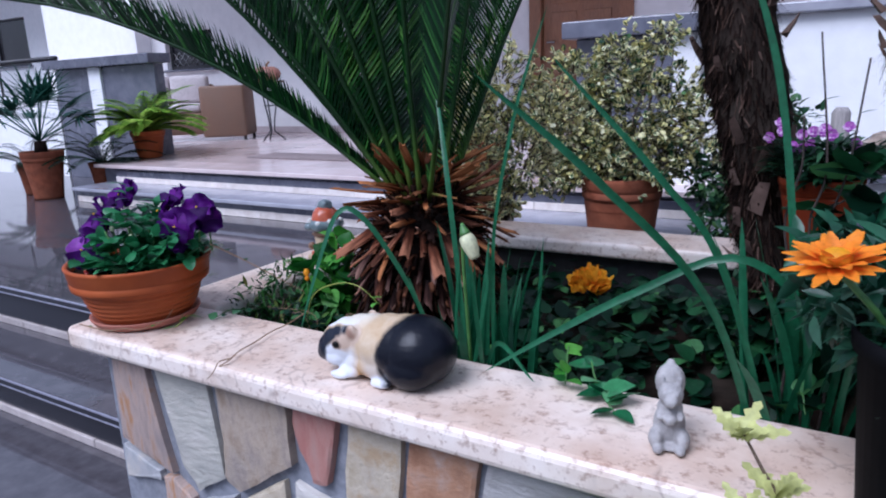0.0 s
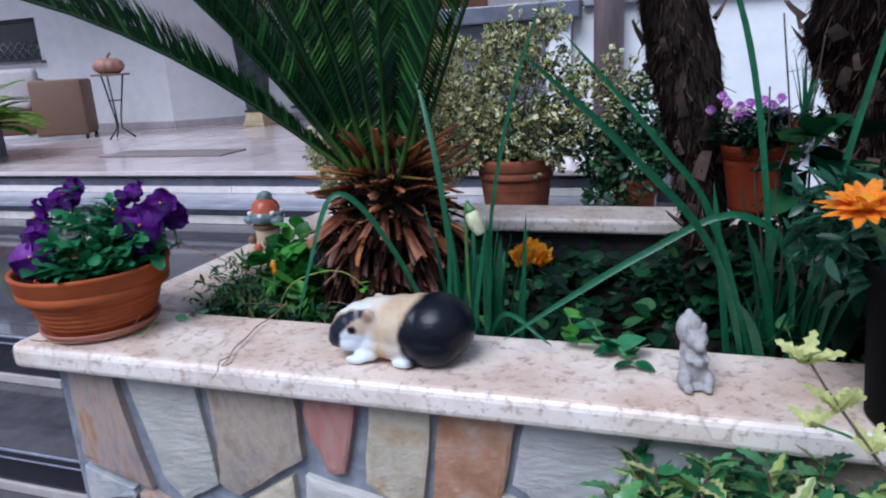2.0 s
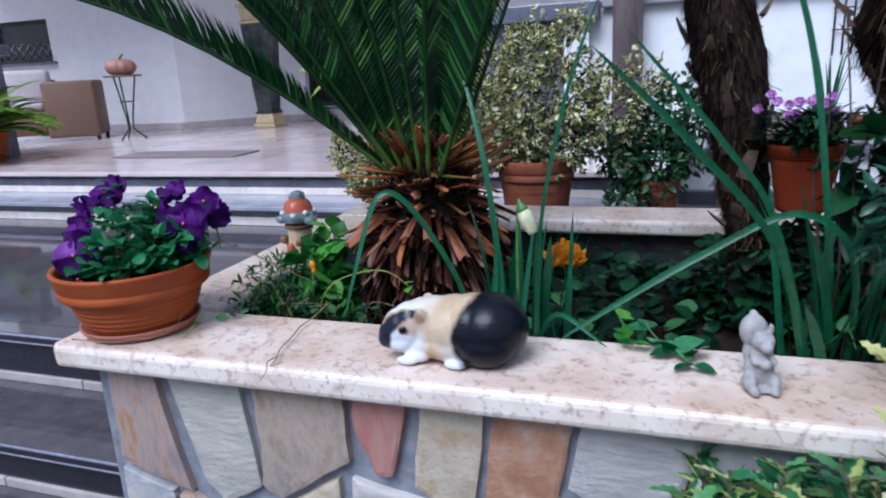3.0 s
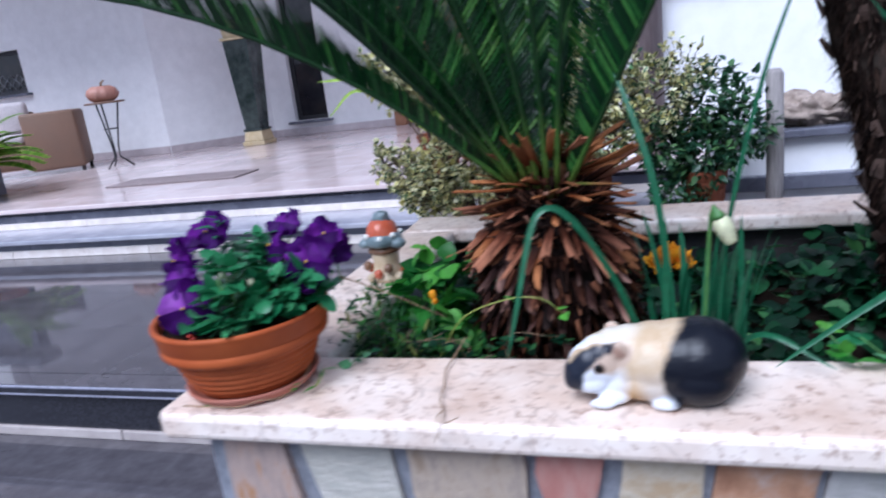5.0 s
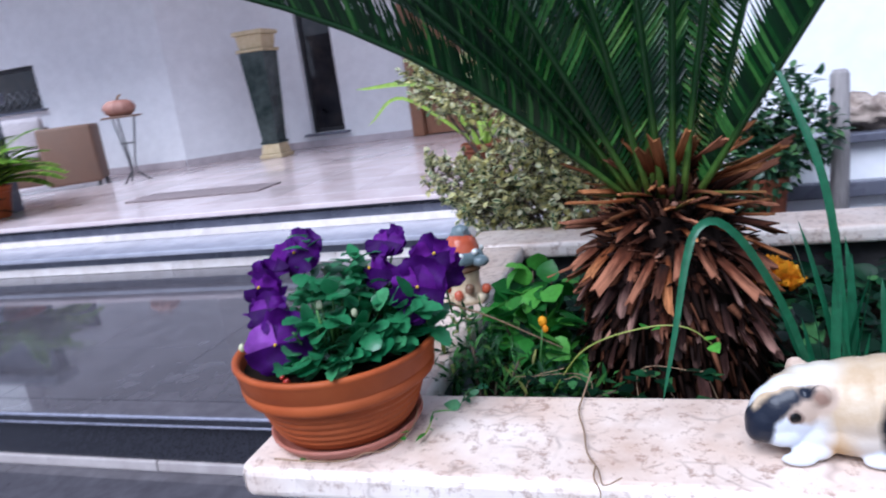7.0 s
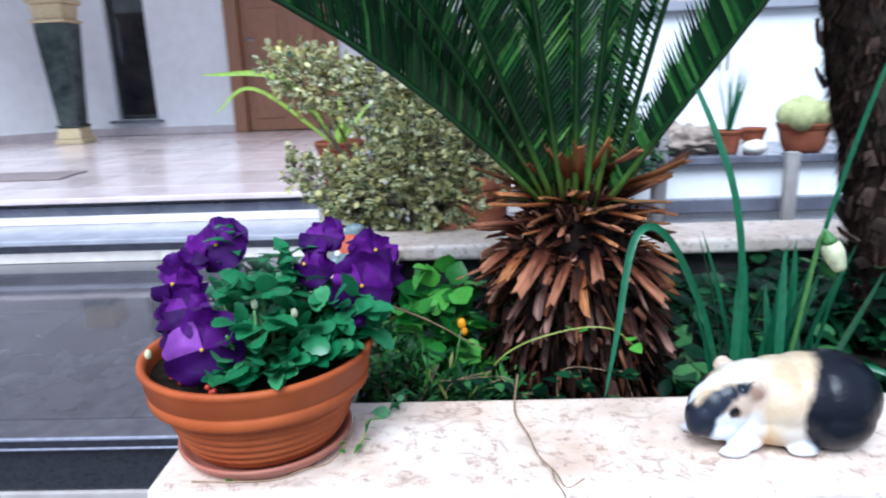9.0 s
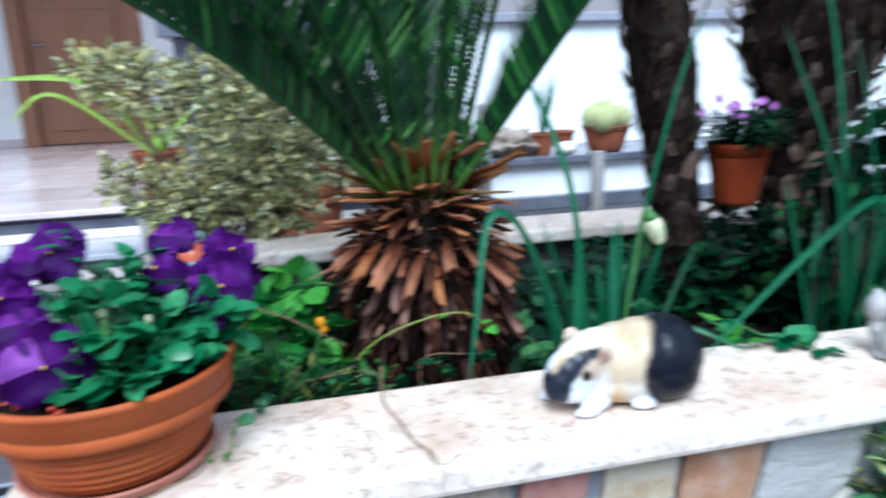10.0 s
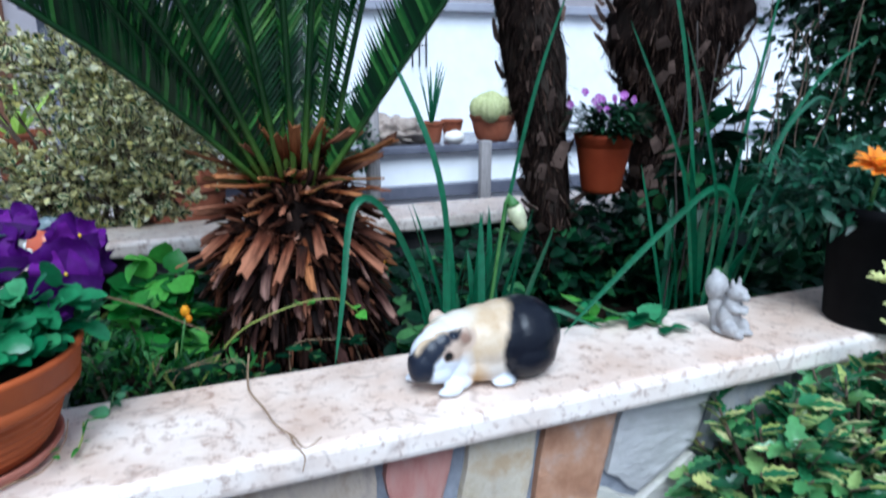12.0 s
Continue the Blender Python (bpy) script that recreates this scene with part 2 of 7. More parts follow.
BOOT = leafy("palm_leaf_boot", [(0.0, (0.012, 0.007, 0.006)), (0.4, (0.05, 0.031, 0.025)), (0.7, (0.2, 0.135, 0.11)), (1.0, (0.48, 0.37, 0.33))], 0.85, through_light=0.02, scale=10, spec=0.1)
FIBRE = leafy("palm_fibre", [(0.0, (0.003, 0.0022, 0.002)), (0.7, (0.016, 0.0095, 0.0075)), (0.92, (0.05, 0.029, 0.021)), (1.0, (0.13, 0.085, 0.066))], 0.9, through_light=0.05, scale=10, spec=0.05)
# low stops are near black: shade between the leaf bases is painted in
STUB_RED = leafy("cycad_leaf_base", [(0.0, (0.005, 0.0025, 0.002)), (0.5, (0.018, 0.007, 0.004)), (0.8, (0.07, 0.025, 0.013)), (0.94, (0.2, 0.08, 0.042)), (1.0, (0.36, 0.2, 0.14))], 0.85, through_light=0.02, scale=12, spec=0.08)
# brightest stops paint glints onto a random share of the leaflets
FROND = leafy("cycad_leaflet", [(0.0, (0.0015, 0.013, 0.004)), (0.5, (0.004, 0.03, 0.006)), (0.78, (0.012, 0.07, 0.012)), (1.0, (0.07, 0.21, 0.04))], 0.3, spec=0.25, through_light=0.2)
FROND_YOUNG = leafy("young_cycad_leaflet", [(0.0, (0.002, 0.022, 0.005)), (0.45, (0.008, 0.056, 0.009)), (0.75, (0.035, 0.14, 0.02)), (1.0, (0.16, 0.34, 0.07))], 0.3, spec=0.3, through_light=0.3)
DAFF = leafy("daffodil_leaf", [(0.0, (0.005, 0.05, 0.028)), (0.5, (0.016, 0.115, 0.055)), (1.0, (0.055, 0.24, 0.085))], 0.33, through_light=0.3, spec=0.4)
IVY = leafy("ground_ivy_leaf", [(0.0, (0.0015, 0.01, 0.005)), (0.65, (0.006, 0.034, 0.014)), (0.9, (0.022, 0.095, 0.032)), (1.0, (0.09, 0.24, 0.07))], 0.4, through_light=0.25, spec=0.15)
DARK_LEAF = leafy("dark_creeper_leaf", [(0.0, (0.0015, 0.01, 0.006)), (0.75, (0.01, 0.042, 0.016)), (1.0, (0.06, 0.17, 0.075))], 0.45, through_light=0.2)
GAZANIA_LEAF = leafy("gazania_leaf", [(0.0, (0.006, 0.04, 0.022)), (0.7, (0.025, 0.1, 0.05)), (1.0, (0.12, 0.24, 0.16))], 0.35, through_light=0.2, spec=0.4)
PANSY_LEAF = leafy("pansy_leaf", [(0.0, (0.006, 0.06, 0.024)), (0.5, (0.026, 0.17, 0.062)), (0.85, (0.08, 0.3, 0.12)), (1.0, (0.2, 0.46, 0.22))], 0.28, through_light=0.28, spec=0.45)
BRIGHT_LEAF = leafy("bright_green_leaf", [(0.0, (0.012, 0.08, 0.014)), (0.45, (0.04, 0.2, 0.025)), (1.0, (0.14, 0.42, 0.055))], 0.4, through_light=0.3)
FERN = leafy("yellow_green_fern", [(0.0, (0.16, 0.33, 0.03)), (1.0, (0.46, 0.62, 0.1))], 0.5, through_light=0.3)
EUO_GREEN = leafy("euonymus_green", [(0.0, (0.008, 0.036, 0.018)), (0.6, (0.035, 0.1, 0.045)), (1.0, (0.1, 0.2, 0.07))], 0.35, through_light=0.2, spec=0.35)
EUO_CREAM = leafy("euonymus_cream_margin", [(0.0, (0.6, 0.54, 0.17)), (0.4, (0.78, 0.73, 0.34)), (1.0, (0.88, 0.86, 0.6))], 0.4, through_light=0.25, spec=0.3)
WEED = leafy("weed_leaf", [(0.0, (0.004, 0.024, 0.007)), (0.5, (0.018, 0.085, 0.02)), (0.9, (0.07, 0.2, 0.04)), (1.0, (0.24, 0.24, 0.06))], 0.4, through_light=0.28)
HOLLY_GREEN = leafy("holly_leaf", [(0.0, (0.01, 0.065, 0.025)), (0.5, (0.045, 0.19, 0.07)), (0.85, (0.15, 0.36, 0.12)), (1.0, (0.4, 0.5, 0.16))], 0.22, through_light=0.25, spec=0.55)
HOLLY_YELLOW = leafy("holly_yellow_leaf", [(0.0, (0.3, 0.38, 0.09)), (0.5, (0.56, 0.58, 0.2)), (1.0, (0.74, 0.72, 0.42))], 0.4, through_light=0.3)
STEM = plain("brown_stem", [(0.3, (0.06, 0.04, 0.03)), (0.7, (0.14, 0.1, 0.07))], 60, 0.8, 120, 0.5, spec=0.22)
DRY_STEM = plain("dry_tendril", [(0.3, (0.2, 0.12, 0.07)), (0.7, (0.34, 0.23, 0.14))], 60, 0.8, 120, 0.4, spec=0.22)
YELLOW_STEM = plain("yellow_green_stem", [(0.3, (0.2, 0.26, 0.04)), (0.7, (0.34, 0.38, 0.08))], 60, 0.5, 120, 0.2)
GREEN_STEM = plain("green_stem", [(0.3, (0.04, 0.13, 0.03)), (0.7, (0.09, 0.22, 0.05))], 60, 0.5, 120, 0.2)
PETAL_PURPLE = leafy("purple_petal", [(0.0, (0.022, 0.001, 0.055)), (0.5, (0.055, 0.003, 0.125)), (0.8, (0.11, 0.008, 0.21)), (1.0, (0.2, 0.025, 0.33))], 0.6, through_light=0.3, spec=0.15)
PETAL_LIGHT = leafy("light_violet_petal", [(0.0, (0.17, 0.03, 0.31)), (1.0, (0.3, 0.08, 0.44))], 0.55, through_light=0.3)
PETAL_YELLOW = leafy("yellow_flower_eye", [(0.0, (0.75, 0.42, 0.03)), (1.0, (0.8, 0.55, 0.06))], 0.5)
PETAL_PINK = leafy("pink_viola_petal", [(0.0, (0.2, 0.03, 0.28)), (0.55, (0.42, 0.1, 0.48)), (0.8, (0.6, 0.3, 0.62)), (1.0, (0.78, 0.68, 0.82))], 0.55, through_light=0.3)
PETAL_ORANGE = leafy("orange_petal", [(0.0, (0.85, 0.22, 0.008)), (1.0, (0.95, 0.36, 0.03))], 0.5, through_light=0.35)
PETAL_MARIGOLD = leafy("marigold_petal", [(0.0, (0.85, 0.3, 0.004)), (1.0, (0.95, 0.5, 0.02))], 0.5, through_light=0.35)
BUD_WHITE = leafy("pale_daffodil_bud", [(0.0, (0.75, 0.77, 0.45)), (1.0, (0.85, 0.85, 0.6))], 0.5, through_light=0.3)
CACTUS = plain("pale_green_cactus", [(0.3, (0.3, 0.33, 0.13)), (0.7, (0.5, 0.5, 0.27))], 70, 0.8, 200, 0.8, spec=0.2)
ROCK = plain("brown_pitted_rock", [(0.3, (0.16, 0.12, 0.1)), (0.7, (0.42, 0.35, 0.3))], 22, 0.95, 40, 1.0, spec=0.22)
PEBBLE = plain("white_pebble", [(0.3, (0.66, 0.62, 0.58)), (0.7, (0.78, 0.74, 0.7))], 20, 0.6, 70, 0.2)
SQUIRREL_STONE = plain("grey_cast_concrete", [(0.3, (0.26, 0.245, 0.245)), (0.7, (0.46, 0.44, 0.43))], 50, 0.85, 260, 0.9, coarse=30, coarse_amount=0.4, dirt=(0.2, 0.19, 0.19))
ALUMINIUM = plain("dull_rail_metal", [(0.3, (0.3, 0.3, 0.31)), (0.7, (0.4, 0.4, 0.42))], 60, 0.4, 200, 0.1, metal=0.7)


def scale_material(dark, mid, tip):
    """Dry leaf base: dark at the root, weathered paler towards its split end."""
    m, n, l, p = shader("cycad_scale")
    co = n.new("ShaderNodeTexCoord").outputs["Object"]
    sep = n.new("ShaderNodeSeparateXYZ")
    l.new(co, sep.inputs[0])
    grain = noise_node(n, l, 40, 5, vec=co, stretch=(0.5, 5, 5))
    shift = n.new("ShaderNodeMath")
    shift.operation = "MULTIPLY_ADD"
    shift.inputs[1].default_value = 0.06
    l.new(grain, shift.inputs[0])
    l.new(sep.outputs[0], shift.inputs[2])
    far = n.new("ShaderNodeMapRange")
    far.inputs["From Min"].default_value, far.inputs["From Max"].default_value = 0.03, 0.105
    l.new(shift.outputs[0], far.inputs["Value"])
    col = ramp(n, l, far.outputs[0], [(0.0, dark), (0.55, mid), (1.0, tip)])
    tint = ramp(n, l, n.new("ShaderNodeObjectInfo").outputs["Random"], [(0.0, (0.36, 0.34, 0.34)), (1.0, (1.2, 1.14, 1.08))])
    col = mix(n, l, 1.0, col, tint, "MULTIPLY")
    streak = ramp(n, l, grain, [(0.35, (0.6, 0.6, 0.6)), (0.65, (1.15, 1.15, 1.15))])
    col = mix(n, l, 1.0, col, streak, "MULTIPLY")
    l.new(col, p.inputs["Base Color"])
    p.inputs["Roughness"].default_value = 0.8
    p.inputs["Specular IOR Level"].default_value = 0.12
    bump(n, l, p, grain, 0.6, 0.002)
    return m


def rachis_material():
    """Cycad midrib: lime and bare near the crown, dark green further out."""
    m, n, l, p = shader("cycad_rachis")
    co = n.new("ShaderNodeTexCoord").outputs["Object"]
    far = n.new("ShaderNodeVectorMath")
    far.operation = "DISTANCE"
    far.inputs[1].default_value = (0, 0, 0.375)
    l.new(co, far.inputs[0])
    col = ramp(n, l, far.outputs["Value"], [(0.04, (0.2, 0.27, 0.045)), (0.11, (0.07, 0.15, 0.025)), (0.2, (0.008, 0.036, 0.007))])
    grain = noise_node(n, l, 60, 4)
    col = mix(n, l, 1.0, col, ramp(n, l, grain, [(0.3, (0.7, 0.7, 0.7)), (0.7, (1.1, 1.1, 1.1))]), "MULTIPLY")
    l.new(col, p.inputs["Base Color"])
    p.inputs["Roughness"].default_value = 0.4
    p.inputs["Specular IOR Level"].default_value = 0.3
    return m


RACHIS = rachis_material()
# dark copy of the mortar; shade behind the plants is put into its colour
SHADED_MORTAR = plain("shaded_dark_mortar", [(0.3, (0.02, 0.02, 0.022)), (0.7, (0.05, 0.05, 0.054))], 20, 0.9, 80, 0.6, world_space=True, spec=0.1)
FAN_LEAF = leafy("blue_green_palm_leaf", [(0.0, (0.012, 0.06, 0.045)), (1.0, (0.04, 0.13, 0.09))], 0.4, through_light=0.2)

# ---- mesh helpers ----
def smooth_line(pts, n):
    """n + 1 points on a smooth curve through a few."""
    pts = [Vector(p) for p in pts]
    ext = [pts[0] * 2 - pts[1]] + pts + [pts[-1] * 2 - pts[-2]]
    line = []
    for i in range(n + 1):
        u = i / n * (len(pts) - 1)
        k = min(int(u), len(pts) - 2)
        f = u - k
        a, b, c, d = ext[k:k + 4]
        line.append(0.5 * (2 * b + (c - a) * f + (2 * a - 5 * b + 4 * c - d) * f * f + (3 * b - a - 3 * c + d) * f ** 3))
    return line


class Build:
    """Collects vertices and faces, then becomes one mesh object."""

    def __init__(self):
        self.v, self.f, self.m = [], [], []

    def add(self, verts, faces, mat=0):
        k = len(self.v)
        self.v += [tuple(p) for p in verts]
        self.f += [tuple(i + k for i in face) for face in faces]
        self.m += [mat] * len(faces)

    def box(self, lo, hi, bevel=0.0, mat=0):
        (x0, y0, z0), (x1, y1, z1) = lo, hi
        b = min(bevel, (x1 - x0) / 2.1, (y1 - y0) / 2.1, (z1 - z0) / 2.1)
        if b <= 0:
            self.add([(x0, y0, z0), (x1, y0, z0), (x1, y1, z0), (x0, y1, z0), (x0, y0, z1), (x1, y0, z1), (x1, y1, z1), (x0, y1, z1)],
                     [(3, 2, 1, 0), (4, 5, 6, 7), (0, 1, 5, 4), (1, 2, 6, 5), (2, 3, 7, 6), (3, 0, 4, 7)], mat)
            return
        bm = bmesh.new()
        bmesh.ops.create_cube(bm, size=1.0)
        for q in bm.verts:
            q.co = ((q.co.x + 0.5) * (x1 - x0) + x0, (q.co.y + 0.5) * (y1 - y0) + y0, (q.co.z + 0.5) * (z1 - z0) + z0)
        bmesh.ops.bevel(bm, geom=bm.edges[:], offset=b, segments=2, profile=0.5, affect="EDGES")
        bm.verts.index_update()
        self.add([q.co[:] for q in bm.verts], [[q.index for q in face.verts] for face in bm.faces], mat)
        bm.free()

    def lathe(self, profile, centre=(0, 0, 0), sides=48, mat=0, wobble=0.0, squash=1.0):
        rows = []
        for r, z in profile:
            rows.append([(centre[0] + r * (1 + wobble * math.sin(5 * a + z * 30)) * math.cos(a), centre[1] + squash * r * (1 + wobble * math.sin(5 * a + z * 30)) * math.sin(a), centre[2] + z)
                         for a in (2 * math.pi * i / sides for i in range(sides))])
        verts = [p for row in rows for p in row]
        faces = [(j * sides + i, j * sides + (i + 1) % sides, (j + 1) * sides + (i + 1) % sides, (j + 1) * sides + i) for j in range(len(rows) - 1) for i in range(sides)]
        self.add(verts, faces, mat)

    def tube(self, pts, radii, sides=6, mat=0):
        pts = [Vector(p) for p in pts]
        if isinstance(radii, (int, float)):
            radii = [radii] * len(pts)
        verts, faces = [], []
        side = None
        for i, p in enumerate(pts):
            d = (pts[min(i + 1, len(pts) - 1)] - pts[max(i - 1, 0)]).normalized()
            if side is None:
                side = d.orthogonal().normalized()
            side = (side - d * side.dot(d)).normalized()
            up = d.cross(side)
            verts += [p + (side * math.cos(a) + up * math.sin(a)) * radii[i] for a in (2 * math.pi * k / sides for k in range(sides))]
        for i in range(len(pts) - 1):
            faces += [(i * sides + k, i * sides + (k + 1) % sides, (i + 1) * sides + (k + 1) % sides, (i + 1) * sides + k) for k in range(sides)]
        faces.append(tuple(range(sides))[::-1])
        faces.append(tuple((len(pts) - 1) * sides + k for k in range(sides)))
        self.add(verts, faces, mat)

    def ball(self, c, r, seg=16, rings=10, mat=0, rough=0.0, seed=0):
        rx, ry, rz = r if isinstance(r, tuple) else (r, r, r)
        verts = [(c[0], c[1], c[2] + rz)]
        for j in range(1, rings):
            ph = math.pi * j / rings
            for i in range(seg):
                th = 2 * math.pi * i / seg
                d = Vector((math.sin(ph) * math.cos(th), math.sin(ph) * math.sin(th), math.cos(ph)))
                k = 1 + rough * noise.noise(d * 2.5 + Vector((seed, 0, 0))) + 0.4 * rough * noise.noise(d * 7 + Vector((seed, 3, 0)))
                verts.append((c[0] + rx * d.x * k, c[1] + ry * d.y * k, c[2] + rz * d.z * k))
        verts.append((c[0], c[1], c[2] - rz))
        faces = [(0, 1 + i, 1 + (i + 1) % seg) for i in range(seg)]
        for j in range(rings - 2):
            faces += [(1 + j * seg + i, 1 + (j + 1) * seg + i, 1 + (j + 1) * seg + (i + 1) % seg, 1 + j * seg + (i + 1) % seg) for i in range(seg)]
        last = 1 + (rings - 2) * seg
        faces += [(last + i, len(verts) - 1, last + (i + 1) % seg) for i in range(seg)]
        self.add(verts, faces, mat)

    def leaf(self, base, along, up, length, width, fold=0.25, curl=0.2, mat=0, margin=None, shape=(0.0, 0.75, 1.0, 0.7, 0.0)):
        """A pointed leaf: a mid rib with two folded halves; with margin, its outer strip has that material."""
        d = Vector(along).normalized()
        side = d.cross(Vector(up))
        if side.length < 1e-4:
            side = d.orthogonal()
        side.normalize()
        nrm = side.cross(d).normalized()
        base = Vector(base)
        n = len(shape)
        cols = (-1.0, -0.5, 0.0, 0.5, 1.0) if margin is not None else (-1.0, 0.0, 1.0)
        verts, faces, mats = [], [], []
        for i, s in enumerate(shape):
            t = i / (n - 1)
            mid = base + d * (length * t) - nrm * (curl * length * t * t)
            for c in cols:
                verts.append(mid + side * (c * s * width / 2) + nrm * (abs(c) * s * width / 2 * fold))
        w = len(cols)
        for i in range(n - 1):
            for k in range(w - 1):
                faces.append((i * w + k, i * w + k + 1, (i + 1) * w + k + 1, (i + 1) * w + k))
                mats.append(margin if margin is not None and k in (0, w - 2) else mat)
        k0 = len(self.v)
        self.v += [tuple(p) for p in verts]
        self.f += [tuple(i + k0 for i in face) for face in faces]
        self.m += mats

    def blade(self, base, az, lean, length, width, bend, n=9, mat=0, fold=0.18, twist=0.0, tip=0.25):
        """A strap leaf that rises from base, leans over by lean degrees from upright and bends on by bend degrees."""
        p = Vector(base)
        h = Vector((math.cos(radians(az)), math.sin(radians(az)), 0))
        verts, faces = [], []
        for i in range(n + 1):
            t = i / n
            a = radians(lean + bend * t ** 2)
            d = h * math.sin(a) + Vector((0, 0, 1)) * math.cos(a)
            tw = radians(twist * t)
            s0 = Vector((-h.y, h.x, 0))
            nn = d.cross(s0)
            s = s0 * math.cos(tw) + nn * math.sin(tw)
            w = width / 2 * (1.0 if t < 1 - tip else max(0.04, math.sqrt(max(0.0, (1 - t) / tip)))) * (0.75 + 0.25 * min(1, t * 5))
            up = s.cross(d)
            verts += [p - s * w + up * fold * w, p, p + s * w + up * fold * w]
            p = p + d * (length / n)
        for i in range(n):
            faces += [(i * 3 + k, i * 3 + k + 1, i * 3 + k + 4, i * 3 + k + 3) for k in (0, 1)]
        self.add(verts, faces, mat)
        return p

    def ribbon(self, pts, width, n=22, mat=0, fold=0.2, tip=0.3, face=(0, -1, 0.35)):
        """A strap leaf along a smooth line through a few points."""
        line = smooth_line(pts, n)
        verts, faces = [], []
        nf = Vector(face).normalized()
        for i, p in enumerate(line):
            t = i / n
            d = (line[min(i + 1, n)] - line[max(i - 1, 0)]).normalized()
            s = d.cross(nf)
            s = s.normalized() if s.length > 0.15 else Vector((1, 0, 0))
            w = width / 2 * (1.0 if t < 1 - tip else max(0.05, math.sqrt(max(0.0, (1 - t) / tip)))) * (0.7 + 0.3 * min(1, t * 4))
            up = s.cross(d)
            verts += [p - s * w + up * fold * w, p, p + s * w + up * fold * w]
        for i in range(n):
            faces += [(i * 3 + k, i * 3 + k + 1, i * 3 + k + 4, i * 3 + k + 3) for k in (0, 1)]
        self.add(verts, faces, mat)

    def petal(self, c, along, nrm, length, width, ruffle=0.12, mat=0, seed=0.0, cup=0.15):
        """A rounded petal: a fan that bends back softly and is frilled at its rim."""
        d, nn = Vector(along).normalized(), Vector(nrm).normalized()
        s = d.cross(nn).normalized()
        c = Vector(c)
        verts, faces = [c], []
        rings, seg = 5, 16
        for j in range(1, rings + 1):
            r = j / rings
            for i in range(seg + 1):
                a = math.pi * (i / seg - 0.5)
                frill = 1 + 0.14 * ruffle * r ** 3 * math.sin(9 * a + seed * 5)
                u = math.cos(a) ** 0.7 * length * r * frill if math.cos(a) > 1e-6 else 0.0
                w = math.sin(a) * width / 2 * r ** 0.8 * frill
                q = Vector((u / length * 1.6, w / width * 2.6, seed * 7))
                wave = ruffle * length * r * r * (2.0 * noise.noise(q) + 0.25 * noise.noise(q * 2.6)) + cup * length * r * r
                verts.append(c + d * (u * 0.92 + 0.08 * length * r) + s * w + nn * wave)
        for i in range(seg):
            faces.append((0, 1 + i, 2 + i))
        for j in range(rings - 1):
            o = 1 + j * (seg + 1)
            for i in range(seg):
                faces.append((o + i, o + seg + 1 + i, o + seg + 2 + i, o + i + 1))
        self.add(verts, faces, mat)

    def mesh(self, name, mats, smooth=True):
        me = bpy.data.meshes.new(name)
        me.from_pydata(self.v, [], self.f)
        for m in mats if isinstance(mats, (list, tuple)) else [mats]:
            me.materials.append(m)
        me.polygons.foreach_set("material_index", self.m)
        me.polygons.foreach_set("use_smooth", [smooth] * len(self.f))
        me.update()
        return me


def part(name, b, mats, parent=None, label="", smooth=True):
    ob = new(name, b.mesh(name, mats, smooth))
    if parent is not None:
        ob.parent = parent
    return tagged(ob, label)


def thing(name, at, label, category, group="", kind=""):
    ob = new(name)
    ob.empty_display_size = 0.05
    ob.location = at
    return tagged(ob, label, category, group, kind)


def whole(name, b, mats, label, category, kind="", smooth=True, group="", at=(0, 0, 0)):
    ob = new(name, b.mesh(name, mats, smooth))
    ob.location = at
    return tagged(ob, label, category, group, kind)


def flat(ob):
    """Sharp-edged shading for masonry."""
    ob.data.polygons.foreach_set("use_smooth", [False] * len(ob.data.polygons))
    return ob


def soften(bm, offset, segments=2):
    bmesh.ops.bevel(bm, geom=bm.edges[:], offset=offset, segments=segments, profile=0.5, affect="EDGES")


rng = random.Random(7)


def rnd(a, b):
    return rng.uniform(a, b)


# ---- setting: ground, stairs, porch, house ----
GROUND, COPING, LANDING = -0.34, 0.75, 0.248
LEFT, RIGHT = -14.0, 9.0
STEPS_END, PORCH_END = -4.75, -4.9

b = Build()
b.box((-400, -400, GROUND - 0.3), (400, 400, GROUND))
tagged(flat(part("ground", b, WET_TILE)), "dark wet paved ground at the foot of the stairs", "ground", kind="structure")


def stair(name, front, depth, z, rise, x0, x1, tile, edge, riser_mat, strip_mat, strip_h, label):
    """One step: a slab with a painted bright edge highlight and a drip groove, a riser below, and a pale strip at its
    foot.
    """
    e = thing(name, (0, 0, 0), label, "stairs", kind="structure")
    b = Build()
    b.box((x0, front, z - 0.032), (x1, front + depth, z), 0.004)
    part("tread", b, tile, e, smooth=False)
    # pale lip and groove line: the edge highlight is put into the colour
    b = Build()
    b.box((x0, front - 0.007, z - 0.011), (x1, front - 0.0005, z - 0.001), 0.003)
    b.box((x0, front - 0.006, z - 0.04), (x1, front + 0.01, z - 0.0335), 0.002)
    part("worn_edge", b, edge, e, smooth=False)
    b = Build()
    b.box((x0, front - 0.004, z - 0.032), (x1, front - 0.0005, z - 0.0115))
    part("nosing", b, riser_mat, e, smooth=False)
    b = Build()
    b.box((x0, front + 0.02, z - rise + strip_h), (x1, front + 0.05, z - 0.033))
    part("riser", b, riser_mat, e, smooth=False)
    n = max(1, int((x1 - x0) / 1.15))
    for i in range(n):
        w = (x1 - x0) / n
        b = Build()
        b.box((x1 - (i + 1) * w + 0.002, front + 0.008, z - rise), (x1 - i * w - 0.002, front + 0.05, z - rise + strip_h), 0.004)
        part("base_strip", b, strip_mat, e, smooth=False)
    return e


